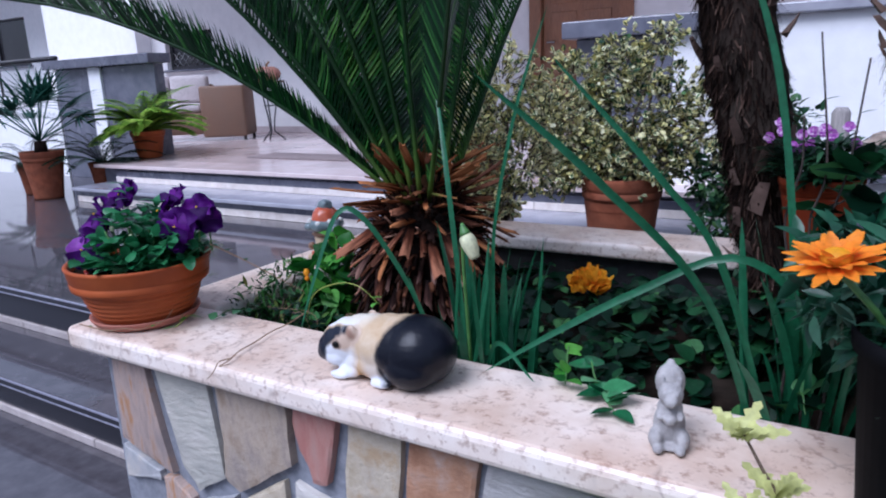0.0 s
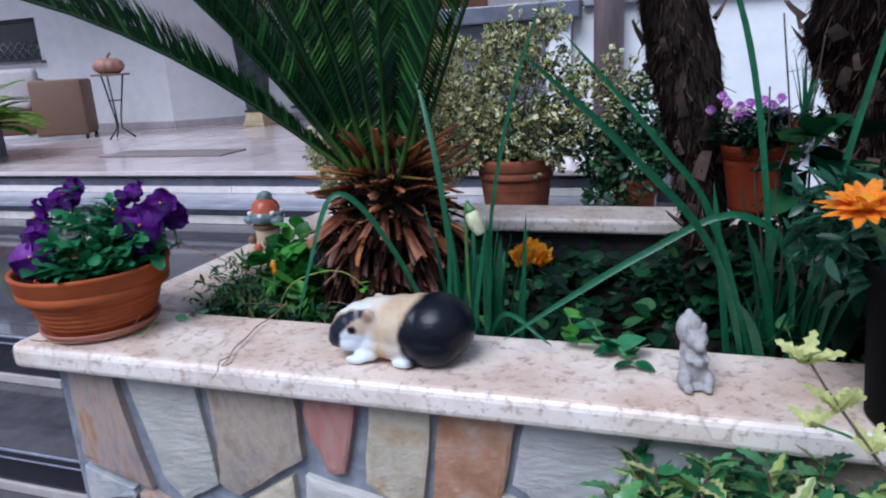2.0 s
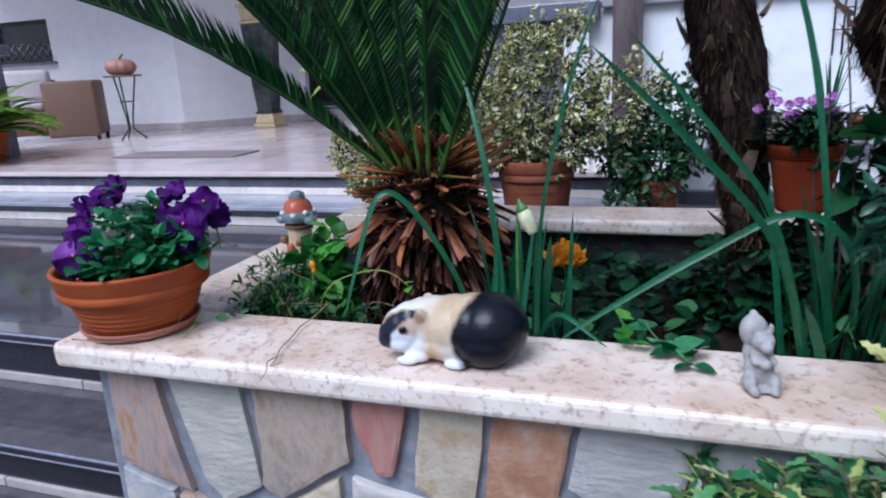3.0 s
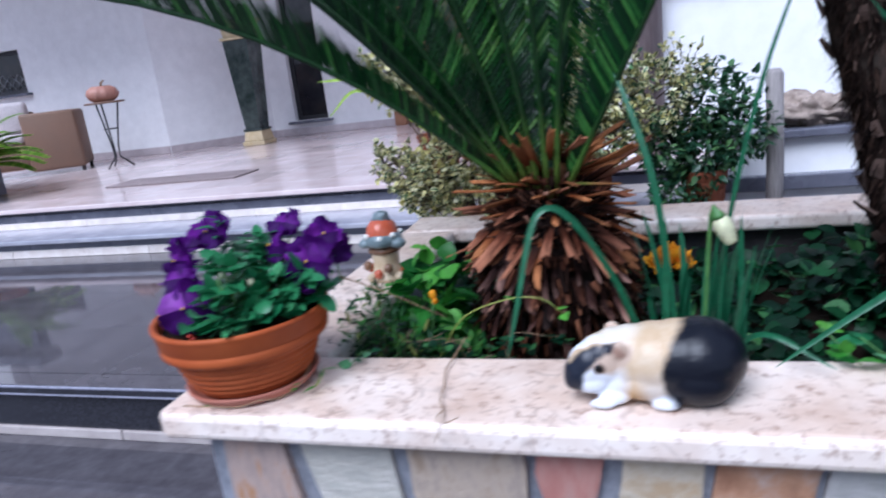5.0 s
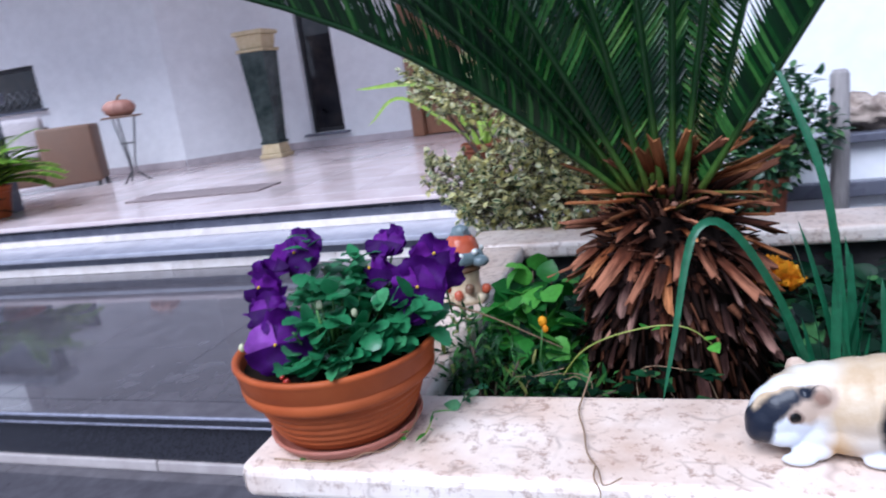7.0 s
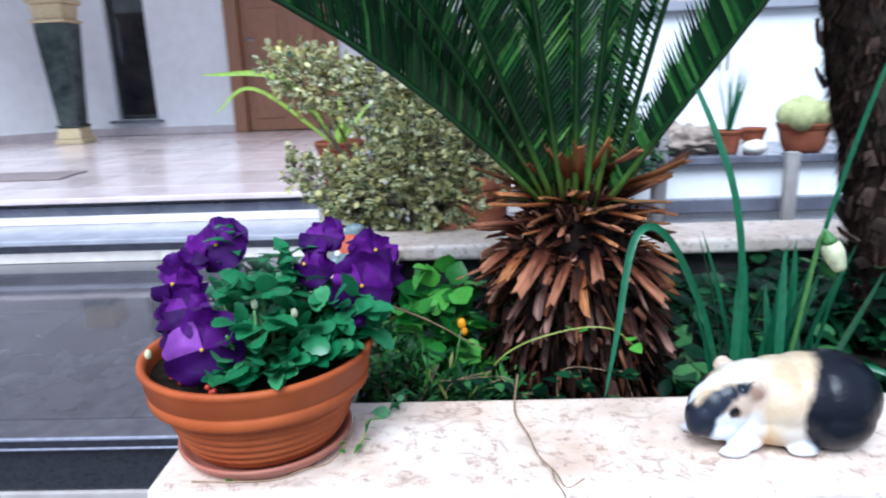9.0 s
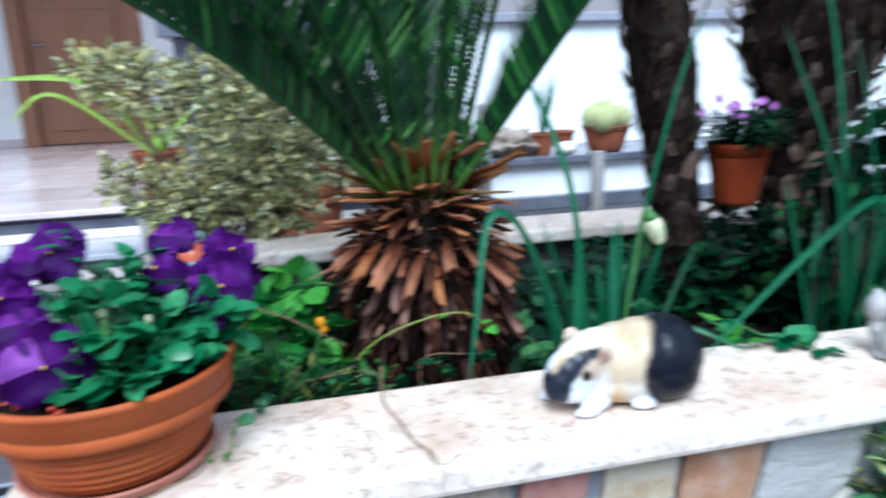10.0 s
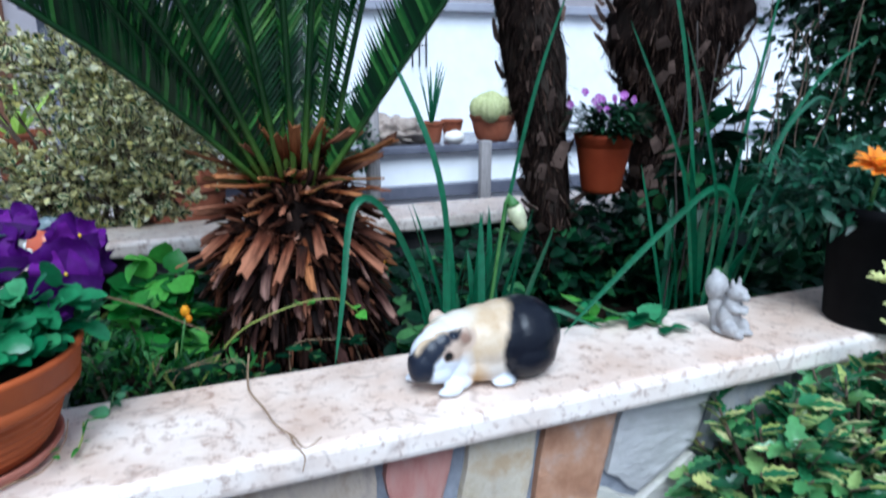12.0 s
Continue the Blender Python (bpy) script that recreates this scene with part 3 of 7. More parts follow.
stair("stair_step", 0.25, 0.43, -0.155, 0.185, LEFT, 0.029, WET_TILE, GRANITE_EDGE, BLACK_GRANITE, DULL_STRIP, 0.036, "dark wet stone step with a black grooved edge")
stair("stair_step", 0.63, 0.43, 0.028, 0.183, LEFT, 0.029, WET_TILE, GRANITE_EDGE, BLACK_GRANITE, DULL_STRIP, 0.036, "dark wet stone step with a black grooved edge")
landing = stair("stair_landing", 1.01, 0.1, LANDING, 0.22, LEFT, 0.029, WET_TILE, GRANITE_EDGE, BLACK_GRANITE, DULL_STRIP, 0.038, "wide dark wet polished landing reflecting the porch")
b = Build()
b.box((LEFT, 1.1105, LANDING - 0.06), (0.029, 2.9, LANDING - 0.007))
part("bed", b, BLACK_GRANITE, landing, smooth=False)
tile_mesh = Build()
tile_mesh.box((0, 0, -0.02), (0.6385, 0.4675, 0.007), 0.0008)
tile_data = tile_mesh.mesh("paving_tile", WET_TILE, False)
for i in range(16):
    for j in range(4):
        t = new("tile", tile_data)
        t.location = (0.026 - (i + 1) * 0.64, 1.113 + j * 0.469, LANDING - 0.007)
        t.parent = landing
b = Build()
b.box((LEFT, 1.113, 0.1), (0.026 - 16 * 0.64 - 0.004, 2.985, LANDING))
b.box((LEFT, 2.99, 0.1), (STEPS_END - 0.002, 3.97, LANDING))
part("far_paving", b, WET_TILE, landing, smooth=False)


def porch_step(front, z, foot, back, x0, x1, strip_h, label):
    """A marble step: polished tread, its colour lightened for reflections, with a thin nosing over a grey riser, and a
    pale strip at the riser's foot.
    """
    e = thing("porch_step", (0, 0, 0), label, "stairs", kind="structure")
    if front < back - 0.1:
        b = Build()
        b.box((x0, front, z - 0.03), (x1, back, z), 0.006)
        part("tread", b, STEP_MARBLE, e, smooth=False)
    b = Build()
    b.box((x0, front + 0.06, foot + strip_h), (x1, front + 0.1, z - 0.031))
    part("riser", b, GREY_MARBLE, e, smooth=False)
    n = max(1, int((x1 - x0) / 1.15))
    w = (x1 - x0) / n
    for i in range(n):
        b = Build()
        b.box((x0 + i * w + 0.001, front + 0.05, foot + 0.0005), (x0 + (i + 1) * w - 0.001, front + 0.1, foot + strip_h), 0.004)
        part("base_strip", b, PALE_STRIP, e, smooth=False)
    return e


porch_step(2.79, 0.385, LANDING, 3.25, STEPS_END, 1.04, 0.056, "grey marble porch step with pale strip at its foot")
# the pale strip here is added in place of the wet tread's sky reflection
porch_step(3.13, 0.517, 0.385, 3.13, STEPS_END + 0.1, 1.04, 0.05, "grey marble riser under the porch edge with pale strip standing for a reflection")
b = Build()
b.box((STEPS_END + 0.01, 2.9, 0.0), (RIGHT, 3.235, 0.354))
tagged(flat(part("stair_core", b, MORTAR)), "masonry under the porch steps", "stairs", kind="structure")

porch = thing("porch_floor", (0, 0, 0), "pale pinkish polished marble porch floor", "floor", kind="structure")
b = Build()
b.box((PORCH_END, 3.24, 0.1), (RIGHT, 9.0, 0.516))
b.box((PORCH_END, 3.5, 0.516), (RIGHT, 9.0, 0.53))
b.box((LEFT, 4.06, 0.1), (PORCH_END - 0.002, 9.0, 0.53))
part("floor_slab", b, GREY_MARBLE, porch, smooth=False)
b = Build()
b.box((PORCH_END, 3.13, 0.5175), (RIGHT, 3.5, 0.55), 0.006)
part("edge_slab", b, PORCH_TILE, porch, smooth=False)
pt = Build()
pt.box((0, 0, -0.02), (0.597, 0.597, 0.0), 0.0012)
pt_data = pt.mesh("porch_tile", PORCH_TILE, False)
for i in range(17):
    for j in range(7):
        if j == 0 and i < 6:
            continue
        t = new("tile", pt_data)
        t.location = (-8.6 + i * 0.6, 3.503 + j * 0.6, 0.55)
        t.parent = porch
b = Build()
b.box((LEFT, 4.103, 0.53), (-8.603, 9.0, 0.55))
b.box((LEFT, 4.06, 0.53), (-5.003, 4.1, 0.55))
b.box((1.6, 3.503, 0.53), (RIGHT, 9.0, 0.55))
part("far_floor", b, PORCH_TILE, porch, smooth=False)

# strip of paving between the planter and the porch, on the level of the landing
b = Build()
b.box((0.03, 1.248, GROUND), (RIGHT, 2.84, LANDING))
tagged(flat(part("pavement", b, WET_TILE)), "dark paving behind the planter", "pavement", kind="structure")


def wall(name, lo, hi, mat, label, holes=()):
    """A wall along x with rectangular openings given as (x0, x1, z0, z1)."""
    b = Build()
    (x0, y0, z0), (x1, y1, z1) = lo, hi
    xs = sorted({x0, x1, *[h[0] for h in holes], *[h[1] for h in holes]})
    for xa, xb in zip(xs, xs[1:]):
        cut = [h for h in holes if h[0] <= xa and h[1] >= xb]
        z = z0
        for h in sorted(cut, key=lambda h: h[2]):
            if h[2] > z:
                b.box((xa, y0, z), (xb, y1, h[2]))
            z = h[3]
        b.box((xa, y0, z), (xb, y1, z1))
    return tagged(flat(part(name, b, mat)), label, "wall", kind="structure")


wall("wall_west", (-8.55, 6.67, 0.55), (-5.09, 6.95, 3.498), PORCH_WALL, "pale rendered house wall", [(-8.22, -7.12, 1.52, 2.08)])
wall("wall_corner", (-11.0, 6.4, 0.1), (-8.553, 6.95, 5.0), WHITE_WALL, "white rendered house corner standing proud of the porch wall")
# the wall that runs back at a slant to the door wall
b = Build()
ang = math.atan2(0.9, 1.05)
d = Vector((math.cos(ang), math.sin(ang), 0))
q = Vector((-math.sin(ang), math.cos(ang), 0))
c = Vector((-5.09, 6.672, 0))
foot = [c, c + d * 1.4, c + d * 1.4 + q * 0.25, c + q * 0.25]
b.add([(p.x, p.y, z) for z in (0.55, 3.498) for p in foot], [(0, 1, 5, 4), (1, 2, 6, 5), (2, 3, 7, 6), (3, 0, 4, 7), (4, 5, 6, 7), (3, 2, 1, 0)])
tagged(flat(part("wall_slant", b, PORCH_WALL)), "pale rendered slanting porch wall", "wall", kind="structure")
wall("wall_north", (-4.1, 7.55, 0.55), (RIGHT, 7.85, 3.498), PORCH_WALL, "pale rendered house wall with door and slit window", [(-3.74, -3.26, 0.735, 3.0), (-2.26, -1.1, 0.55, 2.75)])
wall("wall_far_west", (-30, 9.5, 0.0), (-11.203, 9.79, 5.0), WHITE_WALL, "white rendered house wall further back", [(-18.9, -17.25, 2.0, 3.2)])
b = Build()
b.box((-11.2, 6.67, 0.0), (-11.003, 9.8, 5.0))
tagged(flat(part("wall_return", b, WHITE_WALL)), "white house wall return", "wall", kind="structure")
b = Build()
b.box((-8.55, 4.5, 3.5), (RIGHT, 9.9, 3.8), 0.0)
tagged(flat(part("ceiling", b, WHITE_WALL)), "white porch ceiling slab", "ceiling", kind="structure")
# unseen slab, added to keep sky light off the far west wall
b = Build()
b.box((-30, 7.0, 4.6), (-11.203, 9.49, 4.8))
tagged(flat(part("ceiling_west", b, WHITE_WALL)), "unseen white slab added over the house wing for shade", "ceiling", kind="structure")
b = Build()
b.box((LEFT - 16, 9.8, -0.4), (RIGHT, 10.1, 6.5))
tagged(flat(part("wall_back", b, WHITE_WALL)), "house wall closing the porch", "wall", kind="structure")

b = Build()
b.box((-8.5, 6.655, 0.552), (-5.1, 6.669, 0.64), 0.003)
tagged(part("baseboard", b, SKIRTING, smooth=False), "low grey marble skirting", "baseboard", kind="structure")
b = Build()
b.box((-4.05, 7.535, 0.552), (-2.33, 7.549, 0.64), 0.003)
tagged(part("baseboard", b, SKIRTING, smooth=False), "low grey marble skirting", "baseboard", kind="structure")
b = Build()
o = q * -0.013
pts = [c + o, c + o + d * 1.38, c + d * 1.38 - q * 0.001, c - q * 0.001]
b.add([(p.x, p.y, z) for z in (0.552, 0.64) for p in pts], [(0, 1, 5, 4), (1, 2, 6, 5), (2, 3, 7, 6), (3, 0, 4, 7), (4, 5, 6, 7), (3, 2, 1, 0)])
tagged(part("baseboard", b, SKIRTING, smooth=False), "low grey marble skirting", "baseboard", kind="structure")


def window(name, x0, x1, y, z0, z1, label, grille=False):
    e = thing(name, (0, 0, 0), label, "window", kind="structure")
    for lo, hi in (((x0, y, z0), (x0 + 0.05, y + 0.08, z1)), ((x1 - 0.05, y, z0), (x1, y + 0.08, z1)), ((x0 + 0.05, y, z0), (x1 - 0.05, y + 0.08, z0 + 0.05)), ((x0 + 0.05, y, z1 - 0.05), (x1 - 0.05, y + 0.08, z1))):
        b = Build()
        b.box(lo, hi, 0.006)
        part("window_frame", b, DARK_METAL, e, smooth=False)
    b = Build()
    b.box((x0 + 0.05, y + 0.03, z0 + 0.05), (x1 - 0.05, y + 0.045, z1 - 0.05))
    part("pane", b, DARK_GLASS, e, smooth=False)
    b = Build()
    b.box((x0 - 0.07, y - 0.17, z0 - 0.035), (x1 + 0.07, y + 0.05, z0 - 0.002), 0.006)
    part("window_sill", b, GREY_MARBLE, e, smooth=False)
    if grille:
        b = Build()
        n = 7
        w, h = x1 - x0 - 0.1, (z1 - z0 - 0.1) * 0.45
        for i in range(-4, n + 5):
            for s in (1, -1):
                a = x0 + 0.05 + (i + 0.5) * w / n
                lo, hi = 0.0, h
                xa, xb = a, a + s * h
                ta = max(0.0, min(1.0, ((x0 + 0.05 if s > 0 else x1 - 0.05) - xa) / (xb - xa)))
                tb = max(0.0, min(1.0, ((x1 - 0.05 if s > 0 else x0 + 0.05) - xa) / (xb - xa)))
                if tb - ta > 0.05:
                    b.tube([(xa + (xb - xa) * k, y + 0.02, z0 + 0.05 + h * k) for k in (ta, tb)], 0.006, 5)
        part("lattice", b, ALUMINIUM, e, "pale diamond lattice")
    return e


window("window_1", -8.22, -7.12, 6.75, 1.52, 2.08, "small dark window with stone sill and lattice", True)
window("window_2", -3.74, -3.26, 7.63, 0.735, 3.0, "tall dark slit window with stone sill")
window("window_3", -18.9, -17.25, 9.58, 2.0, 3.2, "dark window of the white house wing")

door = thing("door_1", (0, 0, 0), "closed brown wooden house door with frame", "door", kind="structure")
for lo, hi in (((-2.33, 7.5, 0.55), (-2.17, 7.66, 2.82)), ((-1.19, 7.5, 0.55), (-1.03, 7.66, 2.82)), ((-2.17, 7.5, 2.68), (-1.19, 7.66, 2.82))):
    b = Build()
    b.box(lo, hi, 0.012)
    part("door_frame", b, DOOR_WOOD, door, smooth=False)
b = Build()
b.box((-2.165, 7.58, 0.56), (-1.195, 7.63, 2.675), 0.004)
part("leaf", b, DOOR_WOOD, door, smooth=False)
for z0, z1 in ((0.7, 1.25), (1.35, 1.95), (2.05, 2.58)):
    for x0, x1 in ((-2.06, -1.73), (-1.63, -1.3)):
        b = Build()
        b.box((x0, 7.562, z0), (x1, 7.5795, z1), 0.012)
        part("panel", b, DOOR_WOOD, door, smooth=False)
b = Build()
b.tube([(-2.1, 7.57, 1.6), (-2.1, 7.53, 1.6), (-2.0, 7.53, 1.6)], 0.012, 8)
part("door_handle", b, ALUMINIUM, door)

# tapered pedestal beside the slanting wall
col = thing("pedestal", (-3.84, 6.74, 0.551), "dark green marble pedestal with cream base and head", "pedestal")


def tapered(z0, z1, w0, w1, bevel):
    """A square block whose half width goes from w0 to w1."""
    bm = bmesh.new()
    lo = [bm.verts.new((sx * w0, sy * w0, z0)) for sx, sy in ((-1, -1), (1, -1), (1, 1), (-1, 1))]
    hi = [bm.verts.new((sx * w1, sy * w1, z1)) for sx, sy in ((-1, -1), (1, -1), (1, 1), (-1, 1))]
    bm.faces.new(lo[::-1])
    bm.faces.new(hi)
    for i in range(4):
        bm.faces.new((lo[i], lo[(i + 1) % 4], hi[(i + 1) % 4], hi[i]))
    soften(bm, bevel)
    bm.verts.index_update()
    b = Build()
    b.add([v.co[:] for v in bm.verts], [[v.index for v in face.verts] for face in bm.faces])
    bm.free()
    return b


for nm, z0, z1, w0, w1, m, bev in (("plinth", 0, 0.05, 0.15, 0.15, CREAM_STONE, 0.008), ("base", 0.05, 0.17, 0.135, 0.115, CREAM_STONE, 0.012), ("base_ring", 0.17, 0.2, 0.125, 0.125, DARK_MARBLE, 0.008),
                                   ("shaft", 0.2, 1.24, 0.105, 0.165, DARK_MARBLE, 0.008), ("collar", 1.24, 1.275, 0.185, 0.185, CREAM_STONE, 0.01), ("capital", 1.275, 1.43, 0.15, 0.17, CREAM_STONE, 0.012), ("abacus", 1.43, 1.48, 0.195, 0.195, CREAM_STONE, 0.012)):
    part(nm, tapered(z0, z1, w0, w1, bev), m, col, smooth=False)


def pilaster(name, x0, x1, y, white0, white1, top, extra=None, depth=0.5):
    e = thing(name, (0, 0, 0), "grey marble pier beside the porch steps with white edge", "pier", kind="structure")
    b = Build()
    b.box((x0, y, LANDING - 0.001), (x1, y + depth, top - 0.1), 0.004)
    part("grey_panel", b, GREY_MARBLE, e, smooth=False)
    b = Build()
    b.box((white0, y - 0.03, LANDING - 0.001), (white1, y + depth - 0.02, top - 0.1), 0.006)
    part("white_edge", b, WHITE_WALL, e, smooth=False)
    lo, hi = min(x0, white0), max(x1, white1)
    if extra:
        b = Build()
        b.box((extra[0], y + 0.01, LANDING), (extra[1], y + depth, top - 0.1), 0.004)
        part("side_panel", b, GREY_MARBLE, e, smooth=False)
        lo = min(lo, extra[0])
    b = Build()
    b.box((lo - 0.06, y - 0.1, top - 0.098), (hi + 0.06, y + depth + 0.05, top), 0.008)
    part("cap", b, GREY_MARBLE, e, smooth=False)


pilaster("pier", -5.798, -4.92, 3.95, -6.02, -5.8, 1.58, (-6.72, -6.022), 0.12)
pilaster("pier", -0.2, 0.38, 3.42, 0.382, 0.53, 1.5)
wall("wall_parapet", (0.533, 3.45, 0.1), (RIGHT, 3.65, 1.459), WHITE_WALL, "bright white parapet wall of the porch")
b = Build()
b.box((0.6, 3.4, 1.4595), (RIGHT, 3.7, 1.515), 0.008)
tagged(part("trim", b, STEP_MARBLE, smooth=False), "grey marble coping of the white parapet", "coping", kind="structure")
wall("wall_parapet_west", (-14, 3.97, 0.1), (-6.78, 4.15, 1.2), WHITE_WALL, "white low porch wall")
b = Build()
b.tube([(-14, 4.05, 1.62), (-6.8, 4.05, 1.62)], 0.03, 8)
for k in range(7):
    b.tube([(-7.0 - k * 1.1, 4.05, 1.18), (-7.0 - k * 1.1, 4.05, 1.62)], 0.015, 6)
tagged(part("handrail", b, DARK_METAL), "dark iron handrail on the low porch wall", "rail", kind="structure")

# low shelf wall with a grey slab in front of the parapet
b = Build()
b.box((1.05, 2.78, 0.1), (4.6, 3.3, 0.69))
tagged(flat(part("wall_shelf", b, WHITE_WALL)), "low white wall carrying a grey slab", "wall", kind="structure")
b = Build()
b.box((1.0, 2.73, 0.6905), (4.65, 3.33, 0.73), 0.006)
tagged(part("shelf_slab", b, GREY_MARBLE, smooth=False), "grey marble slab on the low white wall", "shelf", kind="structure")
b = Build()
b.box((1.05, 2.72, 0.45), (4.65, 2.779, 0.52), 0.006)
tagged(part("trim", b, GREY_MARBLE, smooth=False), "grey marble band at the foot of the low wall", "trim", kind="structure")

# ---- the planter ----
planter = thing("planter", (0, 0, 0), "raised planter clad in irregular flagstones with travertine coping", "planter", kind="structure")
P_RIGHT = 3.4
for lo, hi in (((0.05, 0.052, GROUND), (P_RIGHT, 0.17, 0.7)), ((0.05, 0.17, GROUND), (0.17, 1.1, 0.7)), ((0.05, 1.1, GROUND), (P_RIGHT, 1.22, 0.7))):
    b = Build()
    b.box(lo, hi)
    part("masonry", b, SHADED_MORTAR if lo[1] > 1 else MORTAR, planter, smooth=False)


def slab(name, lo, hi, cut=None):
    """A coping slab with rounded upper edges, slightly uneven; cut bevels its front left corner."""
    bm = bmesh.new()
    (x0, y0, z0), (x1, y1, z1) = lo, hi
    pts = [(x0, y0), (x1, y0), (x1, y1), (x0, y1)]
    if cut:
        pts = [(x0 + cut, y0), (x1, y0), (x1, y1), (x0, y1), (x0, y0 + cut)]
    bot = [bm.verts.new((x, y, z0)) for x, y in pts]
    top = [bm.verts.new((x, y, z1)) for x, y in pts]
    bm.faces.new(bot[::-1])
    bm.faces.new(top)
    n = len(pts)
    for i in range(n):
        bm.faces.new((bot[i], bot[(i + 1) % n], top[(i + 1) % n], top[i]))
    soften(bm, 0.012, 3)
    me = bpy.data.meshes.new(name)
    bm.to_mesh(me)
    bm.free()
    me.materials.append(TRAVERTINE)
    me.polygons.foreach_set("use_smooth", [False] * len(me.polygons))
    ob = new(name, me)
    ob.parent = planter
    return ob


slab("coping_slab", (0.0, 0.0, 0.705), (1.62, 0.212, COPING), 0.012)
slab("coping_slab", (1.623, 0.0, 0.705), (P_RIGHT, 0.212, COPING))
slab("coping_slab", (0.03, 0.215, 0.705), (0.195, 1.052, COPING))
slab("coping_slab", (0.03, 1.055, 0.707), (1.4, 1.245, COPING))
slab("coping_slab", (1.403, 1.055, 0.707), (P_RIGHT, 1.245, COPING))


def clad(corners, mat):
    """One split flagstone, proud of the mortar, with a slightly broken outline. Corners are (x, z) on the wall."""
    bm = bmesh.new()
    ring = []
    n = len(corners)
    for i in range(n):
        a, c = Vector(corners[i]), Vector(corners[(i + 1) % n])
        for k in range(3):
            p = a.lerp(c, k / 3)
            if k:
                p += Vector((rnd(-0.003, 0.003), rnd(-0.003, 0.003)))
            ring.append(p)
    y = 0.052 - rnd(0.01, 0.016)
    front = [bm.verts.new((p.x, y + rnd(-0.001, 0.001), p.y)) for p in ring]
    mid = sum(ring, Vector((0, 0))) / len(ring)
    inner = [bm.verts.new((*(Vector((p.x, 0, p.y)).lerp(Vector((mid.x, 0, mid.y)), 0.12))[:],)) for p in ring]
    for v in inner:
        v.co.y = y - rnd(0.001, 0.003)
    back = [bm.verts.new((p.x, 0.0545, p.y)) for p in ring]
    m = len(ring)
    for i in range(m):
        j = (i + 1) % m
        bm.faces.new((back[i], back[j], front[j], front[i]))
        bm.faces.new((front[i], front[j], inner[j], inner[i]))
    bm.faces.new(inner)
    bmesh.ops.recalc_face_normals(bm, faces=bm.faces[:])
    me = bpy.data.meshes.new("flagstone")
    bm.to_mesh(me)
    bm.free()
    me.materials.append(mat)
    ob = new("flagstone", me)
    ob.parent = planter


TOPZ = 0.704
clad([(0.085, TOPZ), (0.08, 0.51), (0.23, 0.468), (0.183, TOPZ)], STONE_PINK)
clad([(0.21, TOPZ), (0.262, 0.495), (0.3, 0.45), (0.378, 0.5), (0.356, TOPZ)], STONE_GREEN)
clad([(0.382, TOPZ), (0.392, 0.58), (0.383, 0.508), (0.42, 0.487), (0.556, 0.578), (0.55, TOPZ)], STONE_TAN)
clad([(0.566, TOPZ), (0.57, 0.64), (0.602, 0.56), (0.63, 0.563), (0.662, TOPZ)], STONE_RED)
clad([(0.684, TOPZ), (0.666, 0.548), (0.7, 0.525), (0.758, 0.47), (0.783, TOPZ)], STONE_CREAM)
clad([(0.8, TOPZ), (0.772, 0.5), (0.87, 0.49), (0.893, 0.58), (0.917, TOPZ)], STONE_BROWN)
clad([(0.93, TOPZ), (0.905, 0.585), (0.965, 0.54), (1.06, 0.6), (1.09, TOPZ)], STONE_WHITE)
clad([(1.105, TOPZ), (1.075, 0.595), (1.14, 0.52), (1.26, 0.56), (1.25, TOPZ)], STONE_GREY)
clad([(0.078, 0.494), (0.076, 0.42), (0.185, 0.44), (0.188, 0.462)], STONE_GREY)
clad([(0.2, 0.455), (0.195, 0.36), (0.27, 0.37), (0.28, 0.43), (0.23, 0.46)], STONE_PINK)
clad([(0.31, 0.435), (0.29, 0.34), (0.41, 0.33), (0.4, 0.47)], STONE_GREY)
clad([(0.43, 0.475), (0.425, 0.36), (0.54, 0.36), (0.53, 0.54)], STONE_CREAM)
clad([(0.555, 0.545), (0.545, 0.44), (0.7, 0.4), (0.735, 0.465), (0.69, 0.52)], STONE_WHITE)
clad([(0.76, 0.455), (0.72, 0.38), (0.86, 0.36), (0.87, 0.475)], STONE_PINK)
clad([(0.885, 0.565), (0.885, 0.45), (1.02, 0.44), (1.11, 0.53), (1.06, 0.585), (0.965, 0.525)], STONE_GREEN)
for row in range(5):
    x, z1 = 0.08, (0.34 - row * 0.14)
    while x < P_RIGHT - 0.2:
        w, z0 = rnd(0.12, 0.24), z1 - 0.125
        s = rnd(-0.03, 0.03)
        clad([(x + s, z1 - rnd(0, 0.02)), (x - s * 0.5, z0 + rnd(0, 0.015)), (x + w - 0.02, z0), (x + w - 0.018 + s, z1 - rnd(0, 0.015))], rng.choice(STONES))
        x += w
x = 1.28
while x < P_RIGHT - 0.2:
    w = rnd(0.13, 0.22)
    clad([(x, TOPZ), (x - rnd(-0.02, 0.02), 0.36), (x + w - 0.02, 0.37), (x + w - 0.015, TOPZ)], rng.choice(STONES))
    x += w

b = Build()
nx, ny = 60, 20
verts = [(0.16 + (P_RIGHT - 0.2) * i / nx, 0.16 + 0.95 * j / ny, 0.6 + 0.03 * noise.noise(Vector((i * 0.35, j * 0.4, 0))) + 0.012 * noise.noise(Vector((i * 1.7, j * 1.9, 4)))) for j in range(ny + 1) for i in range(nx + 1)]
b.add(verts, [(j * (nx + 1) + i, j * (nx + 1) + i + 1, (j + 1) * (nx + 1) + i + 1, (j + 1) * (nx + 1) + i) for j in range(ny) for i in range(nx)])
whole("soil", b, SOIL, "soil filling the planter, darkened for the shade over it", "soil", "structure")

# ---- the cycad ----
CY = Vector((0.55, 0.49, 0.0))
